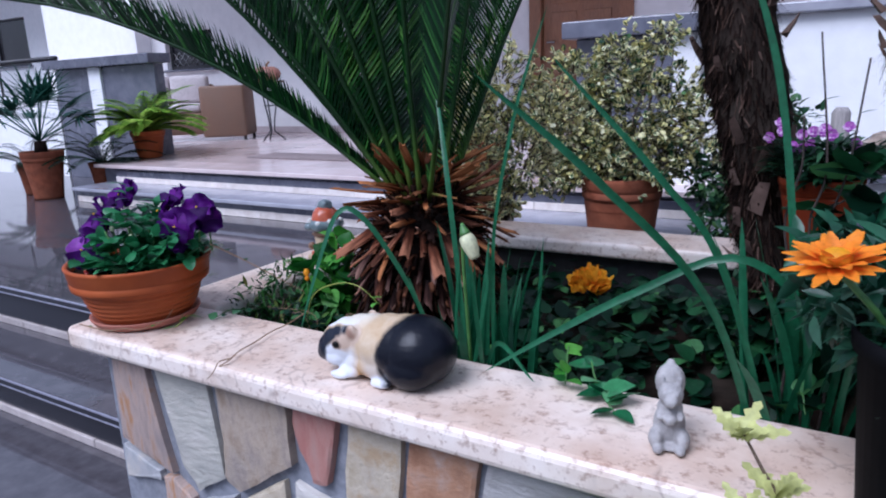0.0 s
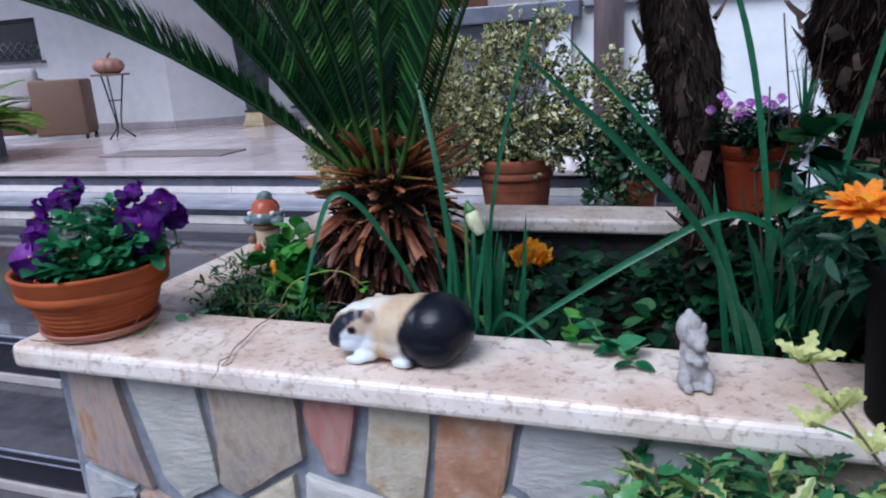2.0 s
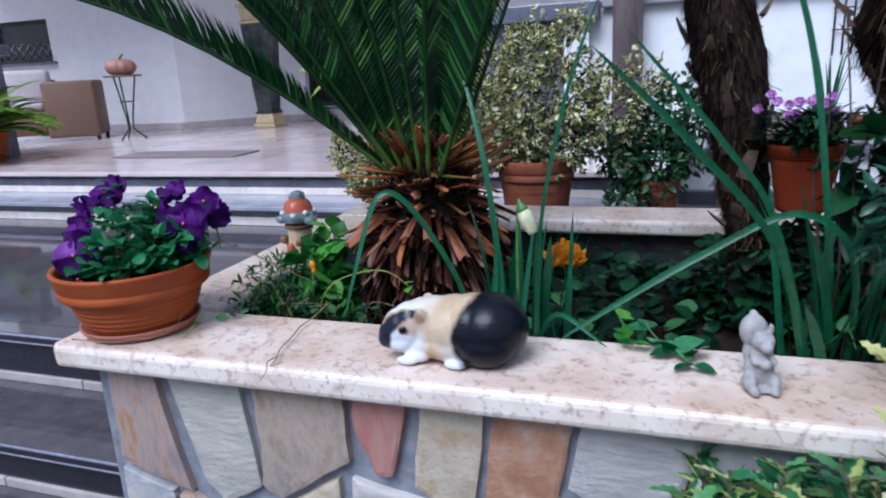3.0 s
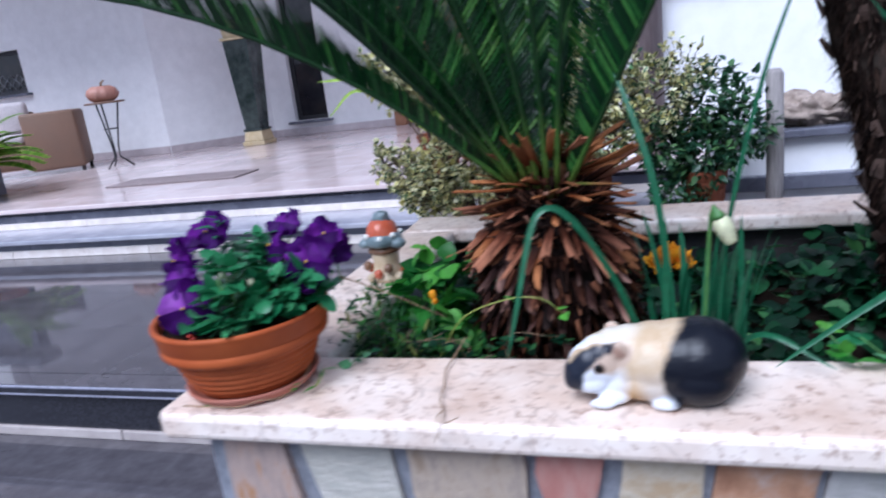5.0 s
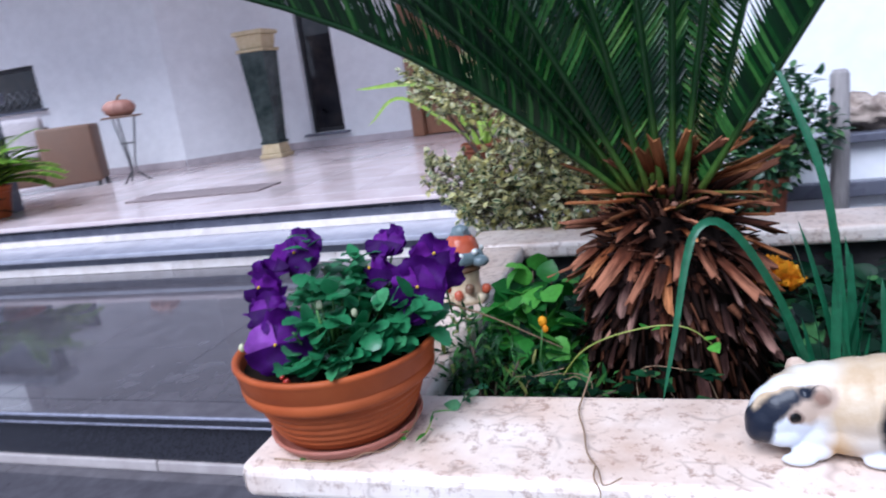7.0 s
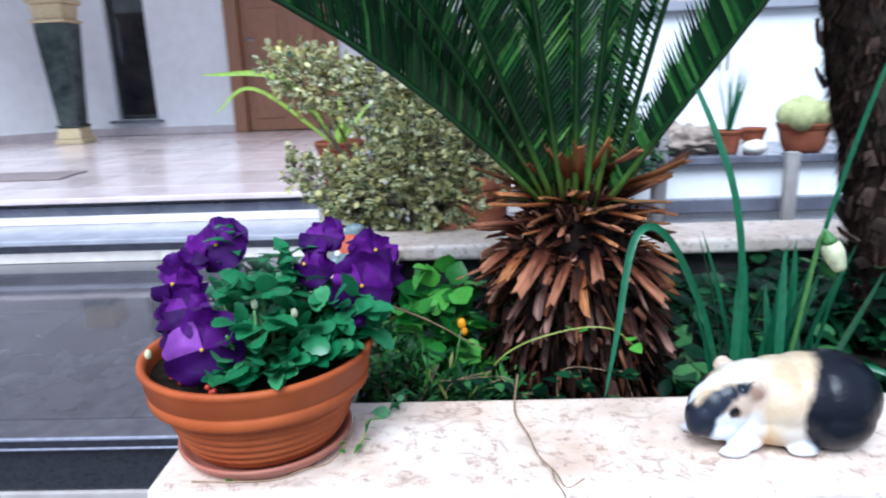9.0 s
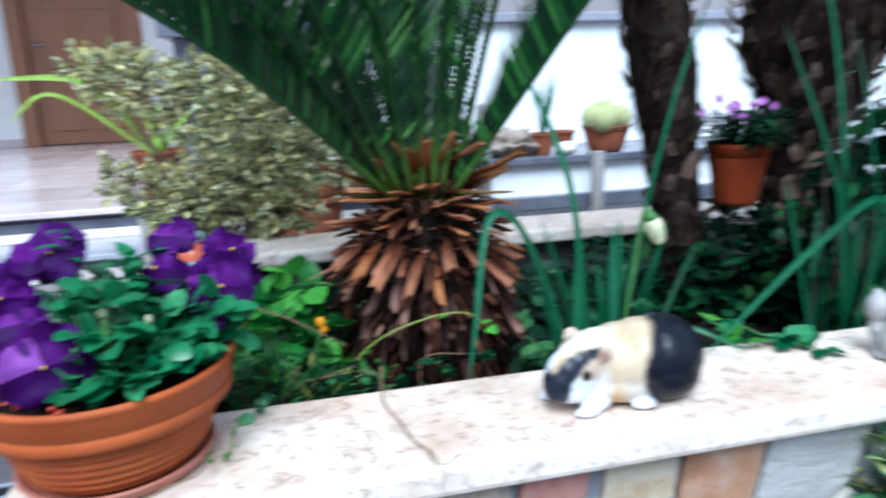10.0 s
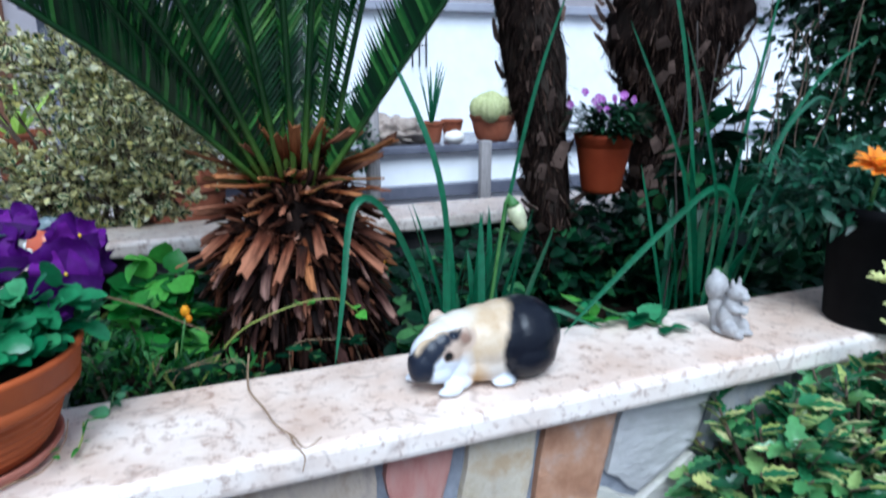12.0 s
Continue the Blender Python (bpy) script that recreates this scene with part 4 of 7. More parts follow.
cycad = thing("cycad", (CY.x, CY.y, 0.58), "stout sago cycad with brown scaly trunk and dark green fronds", "cycad")


def cycad_radius(u):
    """Trunk radius at the height share u."""
    return 0.045 + 0.098 * math.sin(math.pi * (0.2 + 0.6 * u)) ** 0.8


b = Build()
b.lathe([(cycad_radius(k / 12) * 0.74, 0.35 * k / 12) for k in range(13)] + [(0.05, 0.38), (0.0, 0.39)], sides=32, wobble=0.02)
part("trunk", b, BARK, cycad)


def stub_mesh(length, w0, w1, thick):
    """A dry leaf base: a flat keeled strap with a split, ragged end."""
    b = Build()
    cols = (-1.0, -0.35, 0.3, 1.0)
    rows = []
    bow = rnd(-0.12, 0.2)
    for t in (0.0, 0.4, 0.8, 1.0):
        w = (w0 + (w1 - w0) * t) / 2
        h = thick * (1 - 0.4 * t) / 2
        row = []
        for c in cols:
            x = length * t + (rnd(-0.014, 0.008) if t == 1 else 0)
            keel = h * (1.3 - abs(c)) - bow * length * t * t
            row += [(x, c * w, keel), (x, c * w * 0.92, keel - 2 * h * (1 - 0.5 * abs(c)))]
        rows.append(row)
    top = [0, 2, 4, 6, 7, 5, 3, 1]
    verts = [r[i] for r in rows for i in top]
    faces = [(j * 8 + i, j * 8 + (i + 1) % 8, (j + 1) * 8 + (i + 1) % 8, (j + 1) * 8 + i) for j in range(3) for i in range(8)]
    faces += [(24, 25, 30, 31), (25, 26, 29, 30), (26, 27, 28, 29)]
    b.add(verts, faces)
    return b


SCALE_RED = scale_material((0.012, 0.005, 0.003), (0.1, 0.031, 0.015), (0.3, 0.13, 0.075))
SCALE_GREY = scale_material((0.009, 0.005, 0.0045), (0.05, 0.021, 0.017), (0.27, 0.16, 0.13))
# dark dry scale colour, lowered further for the shade of overlapping rows
SCALE_SHADED = scale_material((0.006, 0.0035, 0.003), (0.02, 0.01, 0.008), (0.12, 0.07, 0.057))
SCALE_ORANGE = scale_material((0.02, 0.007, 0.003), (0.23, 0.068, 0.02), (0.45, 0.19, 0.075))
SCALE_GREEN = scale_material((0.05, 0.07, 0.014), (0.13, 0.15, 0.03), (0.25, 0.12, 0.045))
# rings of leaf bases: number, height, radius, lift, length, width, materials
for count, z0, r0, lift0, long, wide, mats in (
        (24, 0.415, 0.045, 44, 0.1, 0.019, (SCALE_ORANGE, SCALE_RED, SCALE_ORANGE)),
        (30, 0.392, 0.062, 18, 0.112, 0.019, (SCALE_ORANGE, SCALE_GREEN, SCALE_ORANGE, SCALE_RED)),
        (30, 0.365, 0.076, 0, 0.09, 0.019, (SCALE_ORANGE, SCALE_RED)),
        (22, 0.332, 0.088, -14, 0.055, 0.018, (SCALE_RED, SCALE_SHADED)),
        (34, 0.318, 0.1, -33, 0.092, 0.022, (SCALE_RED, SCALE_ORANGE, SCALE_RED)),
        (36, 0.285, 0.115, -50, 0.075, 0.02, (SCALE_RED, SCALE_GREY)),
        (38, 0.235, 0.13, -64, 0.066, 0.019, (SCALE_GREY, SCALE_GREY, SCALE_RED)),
        (36, 0.185, 0.134, -67, 0.056, 0.018, (SCALE_GREY, SCALE_SHADED)),
        (34, 0.135, 0.132, -64, 0.05, 0.017, (SCALE_SHADED, SCALE_SHADED, SCALE_GREY)),
        (30, 0.085, 0.126, -60, 0.044, 0.016, (SCALE_SHADED,))):
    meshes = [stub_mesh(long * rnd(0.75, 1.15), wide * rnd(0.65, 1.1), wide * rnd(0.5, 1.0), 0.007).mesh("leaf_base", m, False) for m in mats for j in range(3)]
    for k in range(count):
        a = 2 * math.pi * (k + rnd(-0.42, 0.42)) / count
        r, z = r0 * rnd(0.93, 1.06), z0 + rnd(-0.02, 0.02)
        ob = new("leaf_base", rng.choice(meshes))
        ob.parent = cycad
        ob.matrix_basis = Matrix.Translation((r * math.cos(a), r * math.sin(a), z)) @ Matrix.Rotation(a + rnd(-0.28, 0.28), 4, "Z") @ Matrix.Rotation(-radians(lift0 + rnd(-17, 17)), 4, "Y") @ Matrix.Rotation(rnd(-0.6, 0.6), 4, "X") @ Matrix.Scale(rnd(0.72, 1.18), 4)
# dry scales between the larger leaf bases, darkened to paint shade in the gaps
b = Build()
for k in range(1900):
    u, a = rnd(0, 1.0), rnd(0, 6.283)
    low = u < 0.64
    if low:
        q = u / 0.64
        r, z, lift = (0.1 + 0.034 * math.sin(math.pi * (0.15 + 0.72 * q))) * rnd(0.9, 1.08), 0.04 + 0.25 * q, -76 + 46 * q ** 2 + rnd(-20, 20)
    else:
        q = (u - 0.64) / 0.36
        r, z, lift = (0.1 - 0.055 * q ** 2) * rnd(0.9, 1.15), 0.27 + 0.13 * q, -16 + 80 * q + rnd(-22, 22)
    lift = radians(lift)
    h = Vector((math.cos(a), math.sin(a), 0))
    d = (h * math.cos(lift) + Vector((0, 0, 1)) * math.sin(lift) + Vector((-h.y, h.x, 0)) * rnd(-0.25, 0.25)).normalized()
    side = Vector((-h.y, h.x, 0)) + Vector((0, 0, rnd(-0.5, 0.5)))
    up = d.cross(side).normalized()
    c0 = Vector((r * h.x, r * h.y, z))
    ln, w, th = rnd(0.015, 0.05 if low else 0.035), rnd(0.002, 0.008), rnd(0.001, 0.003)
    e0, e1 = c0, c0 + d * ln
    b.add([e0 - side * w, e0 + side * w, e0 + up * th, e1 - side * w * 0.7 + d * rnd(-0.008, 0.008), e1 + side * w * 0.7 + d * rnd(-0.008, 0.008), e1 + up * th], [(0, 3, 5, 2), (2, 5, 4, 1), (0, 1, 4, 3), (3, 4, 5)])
tagged(part("shaded_scale_layer", b, STUB_RED, cycad), "dry scales packed between the leaf bases, darkened as gap shade", kind="stuff")
# woolly heart with the young spear
WOOL = plain("brown_wool", [(0.3, (0.16, 0.07, 0.03)), (0.7, (0.34, 0.17, 0.08))], 90, 0.95, 220, 0.9, stretch=(1, 1, 0.4), spec=0.05)
b = Build()
for k in range(15):
    a, r = k * 2.4, 0.004 + 0.0022 * k
    c = Vector((r * math.cos(a), r * math.sin(a), 0.34))
    tip = Vector((r * 0.55 * math.cos(a), r * 0.55 * math.sin(a), 0.53 - 0.0045 * k))
    b.tube([c, c.lerp(tip, 0.5) + Vector((math.cos(a), math.sin(a), 0)) * 0.004, tip], [0.013, 0.0105, 0.002], 7)
part("young_spear", b, WOOL, cycad, "brown woolly cone of unopened leaves")


def frond(az, el, length, droop, start=0.05, turn=0.0, vee=0.78, mat=FROND):
    """One pinnate leaf: a tapering rachis with two V-set rows of narrow leaflets."""
    h = Vector((math.cos(radians(az)), math.sin(radians(az)), 0))
    s = Vector((-h.y, h.x, 0))
    n = 46
    p = h * start + Vector((0, 0, 0.375))
    pts, frames = [], []
    for i in range(n + 1):
        t = i / n
        a = radians(el - droop * t ** 1.6)
        d = h * math.cos(a) + Vector((0, 0, 1)) * math.sin(a) + s * turn * t
        d.normalize()
        pts.append(p.copy())
        side = d.cross(Vector((0, 0, 1)))
        side = s.copy() * -1 if side.length < 0.2 else side.normalized()
        frames.append((d, side, side.cross(d).normalized()))
        p = p + d * (length / n)
    b = Build()
    b.tube(pts[::3] + [pts[-1]], [0.0046 * (1 - 0.75 * i / (len(pts[::3]))) + 0.001 for i in range(len(pts[::3]) + 1)], 6)
    ob = part("frond", b, RACHIS, cycad)
    b = Build()
    low = el < 52
    m = int(length / (0.0068 if low else 0.0099))
    tilt = 0.0 if low else 0.05 if mat is FROND else 0.35
    for k in range(m):
        t = 0.045 + 0.95 * k / m
        f = t * n
        i = min(int(f), n - 1)
        base = pts[i].lerp(pts[i + 1], f - i)
        d, side, up = frames[i]
        ll = 0.125 * min(1.0, 0.2 + (t - 0.045) * 2.6) * (1.0 if t < 0.7 else 1.0 - 0.7 * (t - 0.7) / 0.3) * rnd(0.92, 1.06)
        fwd = (1.5 if low else 0.95) + 0.6 * t
        for sg in (1, -1):
            along = (side * sg + d * fwd + up * (vee + rnd(-0.1, 0.1))).normalized()
            w = (d * 0.8 + up * rnd(tilt, tilt + 0.35)).normalized() * 0.0037
            mid = base + along * ll * 0.5 + up * 0.002
            tip = base + along * ll - up * ll * 0.05
            o = up * 0.0012
            b.add([base - w, base + w, mid + w * 1.1, tip, mid - w * 1.1, mid + o], [(0, 1, 2, 5), (0, 5, 4), (5, 2, 3), (4, 5, 3)])
    tagged(part("leaf_blade", b, mat, ob), "stiff narrow dark green leaflets", kind="stuff")
    return ob


# (azimuth, elevation, length, droop)
for az, el, ln, dr in ((210, 43, 1.36, 73), (186, 50, 1.3, 32), (174, 49, 1.35, 28), (160, 46, 1.3, 34), (214, 55, 1.2, 40), (188, 54, 1.25, 22), (166, 56, 1.25, 26), (224, 58, 1.15, 16), (240, 64, 1.15, 14), (178, 64, 1.2, 20),
                       (146, 50, 1.25, 36), (132, 52, 1.2, 38), (116, 54, 1.15, 38), (100, 58, 1.15, 34), (82, 62, 1.15, 30), (62, 66, 1.15, 26), (34, 70, 1.1, 18), (-14, 77, 1.05, 10),
                       (-46, 50, 1.0, 4), (-66, 73, 1.1, 10), (-84, 72, 1.1, 12), (262, 70, 1.2, 16), (248, 74, 1.2, 16),
                       (150, 68, 1.2, 20), (126, 66, 1.15, 24), (104, 70, 1.15, 20), (200, 70, 1.2, 16), (170, 76, 1.2, 16), (80, 76, 1.2, 16), (225, 78, 1.2, 12)):
    j = 0 if ln == 1.36 else 1
    frond(az + j * rnd(-3, 3), el + j * rnd(-2, 2), ln, dr, turn=j * rnd(-0.1, 0.1), vee=2.6 if -50 < az < -40 else 1.5 if -70 < az < 0 else 1.6 if el < 52 else 1.0, mat=FROND_YOUNG if el >= 64 else FROND)

# ---- on the coping: pot of pansies ----
POT = (0.113, 0.112)


def terracotta_pot(name, at, r, h, label, mat=TERRACOTTA, bowl=False, soil=True, lip=0.2, ribs=0):
    """A thrown pot with a thick collar, an inside, and soil."""
    e = thing(name, at, label, "flower pot", "terracotta pots")
    rb = r * (0.62 if bowl else 0.66)
    prof = [(0.0, 0.004), (rb * 0.9, 0.0), (rb, 0.004)]
    n = 14 if not ribs else 40
    for i in range(1, n + 1):
        t = i / n
        z = 0.004 + (h * (1 - lip) - 0.004) * t
        rr = rb + (r * (0.845 if ribs else 0.9) - rb) * (t ** (0.62 if bowl else 1.0))
        rr += 0.0013 * math.sin(t * 40.8) * min(1.0, 4 * t) if ribs else 0.0
        prof.append((rr, z))
    z1 = h * (1 - lip)
    zg = z1 + (h - z1) * 0.36
    prof += [(r * (0.86 if ribs else 0.915), z1 + 0.0005), (r * 0.93, z1 + 0.002), (r * 0.945, z1 + 0.004), (r * 0.95, z1 + 0.008), (r * 0.955, zg - 0.0015), (r * 0.942, zg), (r * 0.957, zg + 0.002), (r * 0.975, h * 0.9), (r * 0.99, h * 0.93), (r, h * 0.96), (r * 0.995, h * 0.99), (r * 0.975, h), (r * 0.94, h * 0.99), (r * 0.92, h * 0.93), (r * 0.88, h * 0.7)]
    b = Build()
    b.lathe(prof, sides=56)
    part("pot_body", b, mat, e)
    if soil:
        b = Build()
        b.lathe([(r * 0.91, h * 0.84), (r * 0.6, h * 0.87), (r * 0.3, h * 0.86), (0.0, h * 0.88)], sides=28, wobble=0.02)
        part("soil", b, SOIL, e)
    return e


b = Build()
b.lathe([(0.0, 0.004), (0.084, 0.0), (0.096, 0.006), (0.1035, 0.016), (0.104, 0.0195), (0.1005, 0.02), (0.094, 0.011), (0.08, 0.009), (0.0, 0.009)], sides=64)
whole("saucer", b, SAUCER, "pinkish terracotta saucer under the pansy bowl", "saucer", at=(*POT, COPING))
pot = terracotta_pot("flower_bowl", (*POT, COPING + 0.0095), 0.136, 0.118, "wide orange terracotta bowl planted with purple pansies", bowl=True, lip=0.42, ribs=1)

pansy = thing("pansy_plant", (POT[0], POT[1], COPING + 0.108), "purple pansies with fresh green leaves in the bowl", "flowers")
b = Build()
for k in range(480):
    a, r = rnd(0, 6.28), 0.114 * math.sqrt(rnd(0, 1))
    crown = 0.135 * (1 - (r / 0.135) ** 2)
    zt = crown * rnd(0.05, 1.0)
    rim = r > 0.07
    base = Vector((r * math.cos(a) * 0.95, r * math.sin(a) * 0.95, max(zt * 0.9, 0.026) if rim else zt * 0.9))
    out = Vector((math.cos(a) + rnd(-0.8, 0.8), math.sin(a) + rnd(-0.8, 0.8), rnd(0.15 if rim else -0.2, 0.9)))
    if base.x < -0.015 and base.y < 0.04:
        continue
    outer = zt > crown * 0.6 and k < 420
    lf = Build() if outer else b
    lf.leaf(base, out, (rnd(-0.6, 0.6), rnd(-0.6, 0.6), 1), rnd(0.022, 0.038), rnd(0.018, 0.03), rnd(-0.2, 0.55), rnd(0.0, 0.5), shape=(0.3, 0.85, 0.78, 1.0, 0.88, 0.98, 0.76, 0.66, 0.15))
    if outer:
        part("leaf", lf, PANSY_LEAF, pansy)
tagged(part("inner_foliage", b, PANSY_LEAF, pansy), kind="stuff")
for cx, cy, top in ((-0.02, 0.01, 0.165), (0.035, 0.03, 0.13)):
    for k in range(16):
        a, t = k * 2.4, 0.4 + 0.6 * k / 16
        b = Build()
        b.leaf((cx, cy, top * t), (math.cos(a), math.sin(a), rnd(0.1, 1.2)), (0, 0, 1), rnd(0.03, 0.048), rnd(0.013, 0.02), rnd(0.1, 0.4), rnd(0.1, 0.5), shape=(0.3, 0.8, 1.0, 0.8, 0.5, 0.05))
        part("leaf", b, PANSY_LEAF, pansy)
for k in range(44):
    # leaves leaning out over the rim beside the planting bed
    lf = Build()
    lf.leaf((rnd(0.07, 0.14), rnd(-0.03, 0.07), rnd(0.025, 0.085)), (rnd(0.0, 1.0), rnd(-1.0, 0.4), rnd(-0.4, 0.6)), (rnd(-0.3, 0.5), rnd(-0.6, 0.1), 1), rnd(0.026, 0.04), rnd(0.018, 0.028), rnd(-0.1, 0.5), rnd(0.1, 0.5), shape=(0.3, 0.85, 0.78, 1.0, 0.88, 0.98, 0.76, 0.66, 0.15))
    part("leaf", lf, PANSY_LEAF, pansy)
b = Build()
for k in range(9):
    a = rnd(3.3, 4.6)
    b.ball((0.1 * math.cos(a), 0.1 * math.sin(a), rnd(-0.004, 0.012)), rnd(0.003, 0.0055), 8, 6)
tagged(part("berry_litter", b, BERRY, pansy), "small red berries on the soil", kind="stuff")
for x, y, z in ((0.02, -0.06, 0.09), (-0.11, -0.05, 0.03), (0.06, -0.05, 0.075)):
    b = Build()
    b.ball((x, y, z), (0.004, 0.004, 0.006), 8, 6)
    part("bud", b, BUD_WHITE, pansy, "small white bud")
b = Build()
for k in range(34):
    a, r = rnd(0, 6.28), rnd(0.01, 0.1)
    b.tube([(r * 0.5 * math.cos(a), r * 0.5 * math.sin(a), -0.005), (r * math.cos(a), r * math.sin(a), rnd(0.04, 0.09))], [0.0022, 0.0016], 5)
tagged(part("stem_work", b, GREEN_STEM, pansy), kind="stuff")


def pansy_flower(at, face, size, light=False, parent=None):
    """Two upper petals, two at the sides, a broad lower one; dark blotch and yellow eye."""
    parent = parent or pansy
    f = Vector(face).normalized()
    up = (Vector((0, 0, 1)) - f * f.z).normalized()
    rt = up.cross(f)
    c = Vector(at)
    b = Build()
    for k, (ang, ln, wd, off) in enumerate(((118, 1.05, 1.45, -0.008), (62, 1.05, 1.45, -0.005), (190, 0.95, 1.25, -0.0015), (-10, 0.95, 1.25, 0.0005), (270, 1.0, 1.75, 0.0035))):
        ang += rnd(-9, 9)
        d = rt * math.cos(radians(ang)) + up * math.sin(radians(ang)) + f * rnd(-0.22, 0.16)
        b.petal(c + f * off, d, f, size * ln, size * wd * 1.15, rnd(0.26, 0.5), 1 if light and k == 2 else 0, seed=rnd(0, 9), cup=rnd(-0.32, 0.12))
    ob = part("flower", b, [PETAL_PURPLE, PETAL_LIGHT], parent)
    if size > 0.029:
        b = Build()
        b.ball(c + f * 0.0065, 0.0022, 8, 6)
        part("flower_eye", b, PETAL_YELLOW, ob, "yellow eye")
    b = Build()
    b.tube([c - f * 0.002, c - f * 0.015 - up * 0.005, c - f * 0.02 - up * 0.06], 0.0016, 5)
    part("stalk", b, GREEN_STEM, ob)


for at, face, size, lt in (((0.129, 0.0, 0.09), (0.1, -1, 0.12), 0.039, False), ((0.139, 0.043, 0.118), (0.5, -0.7, 0.5), 0.032, False), ((0.064, 0.018, 0.112), (-0.6, -0.8, 0.2), 0.033, False), ((0.152, 0.055, 0.095), (0.8, -0.6, 0.3), 0.029, False), ((0.08, 0.04, 0.14), (-0.2, -0.8, 0.6), 0.027, False),
                           ((-0.037, 0.008, 0.14), (-0.1, -1, 0.35), 0.036, False), ((-0.078, -0.024, 0.105), (-0.3, -1, 0.15), 0.036, False), ((-0.03, -0.09, 0.052), (0.2, -1, 0.2), 0.044, True), ((-0.095, -0.02, 0.075), (-0.9, -0.6, 0.1), 0.03, False),
                           ((-0.068, 0.01, 0.135), (-0.5, -0.6, 0.8), 0.027, False), ((0.12, 0.005, 0.06), (0.8, -0.8, 0.0), 0.024, False), ((-0.085, -0.05, 0.062), (-0.7, -0.8, -0.3), 0.027, False), ((-0.055, -0.055, 0.085), (0.3, -0.9, 0.6), 0.026, False)):
    pansy_flower(at, face, size * 0.93, lt)

# ---- guinea pig statue ----
def fused(name, balls, mat, at, rot, voxel, label, category, extra=None):
    """A cast figure: rounded lumps fused into one skin."""
    b = Build()
    for c, r in balls:
        b.ball(c, r, 28, 18)
    me = b.mesh(name, mat)
    ob = new(name, me)
    ob.location, ob.rotation_euler = at, (0, 0, radians(rot))
    md = ob.modifiers.new("skin", "REMESH")
    md.mode, md.voxel_size, md.use_smooth_shade = "VOXEL", voxel, True
    sm = ob.modifiers.new("smooth", "SMOOTH")
    sm.factor, sm.iterations = 0.6, extra or 6
    return tagged(ob, label, category)


def turned_head(c):
    """The figure's head and front feet look a little to one side."""
    if c[0] > -0.04:
        return c
    a = radians(25) * min(1.0, (-0.04 - c[0]) / 0.03)
    x, y = c[0] + 0.04, c[1]
    return (-0.04 + x * math.cos(a) - y * math.sin(a), x * math.sin(a) + y * math.cos(a), c[2])


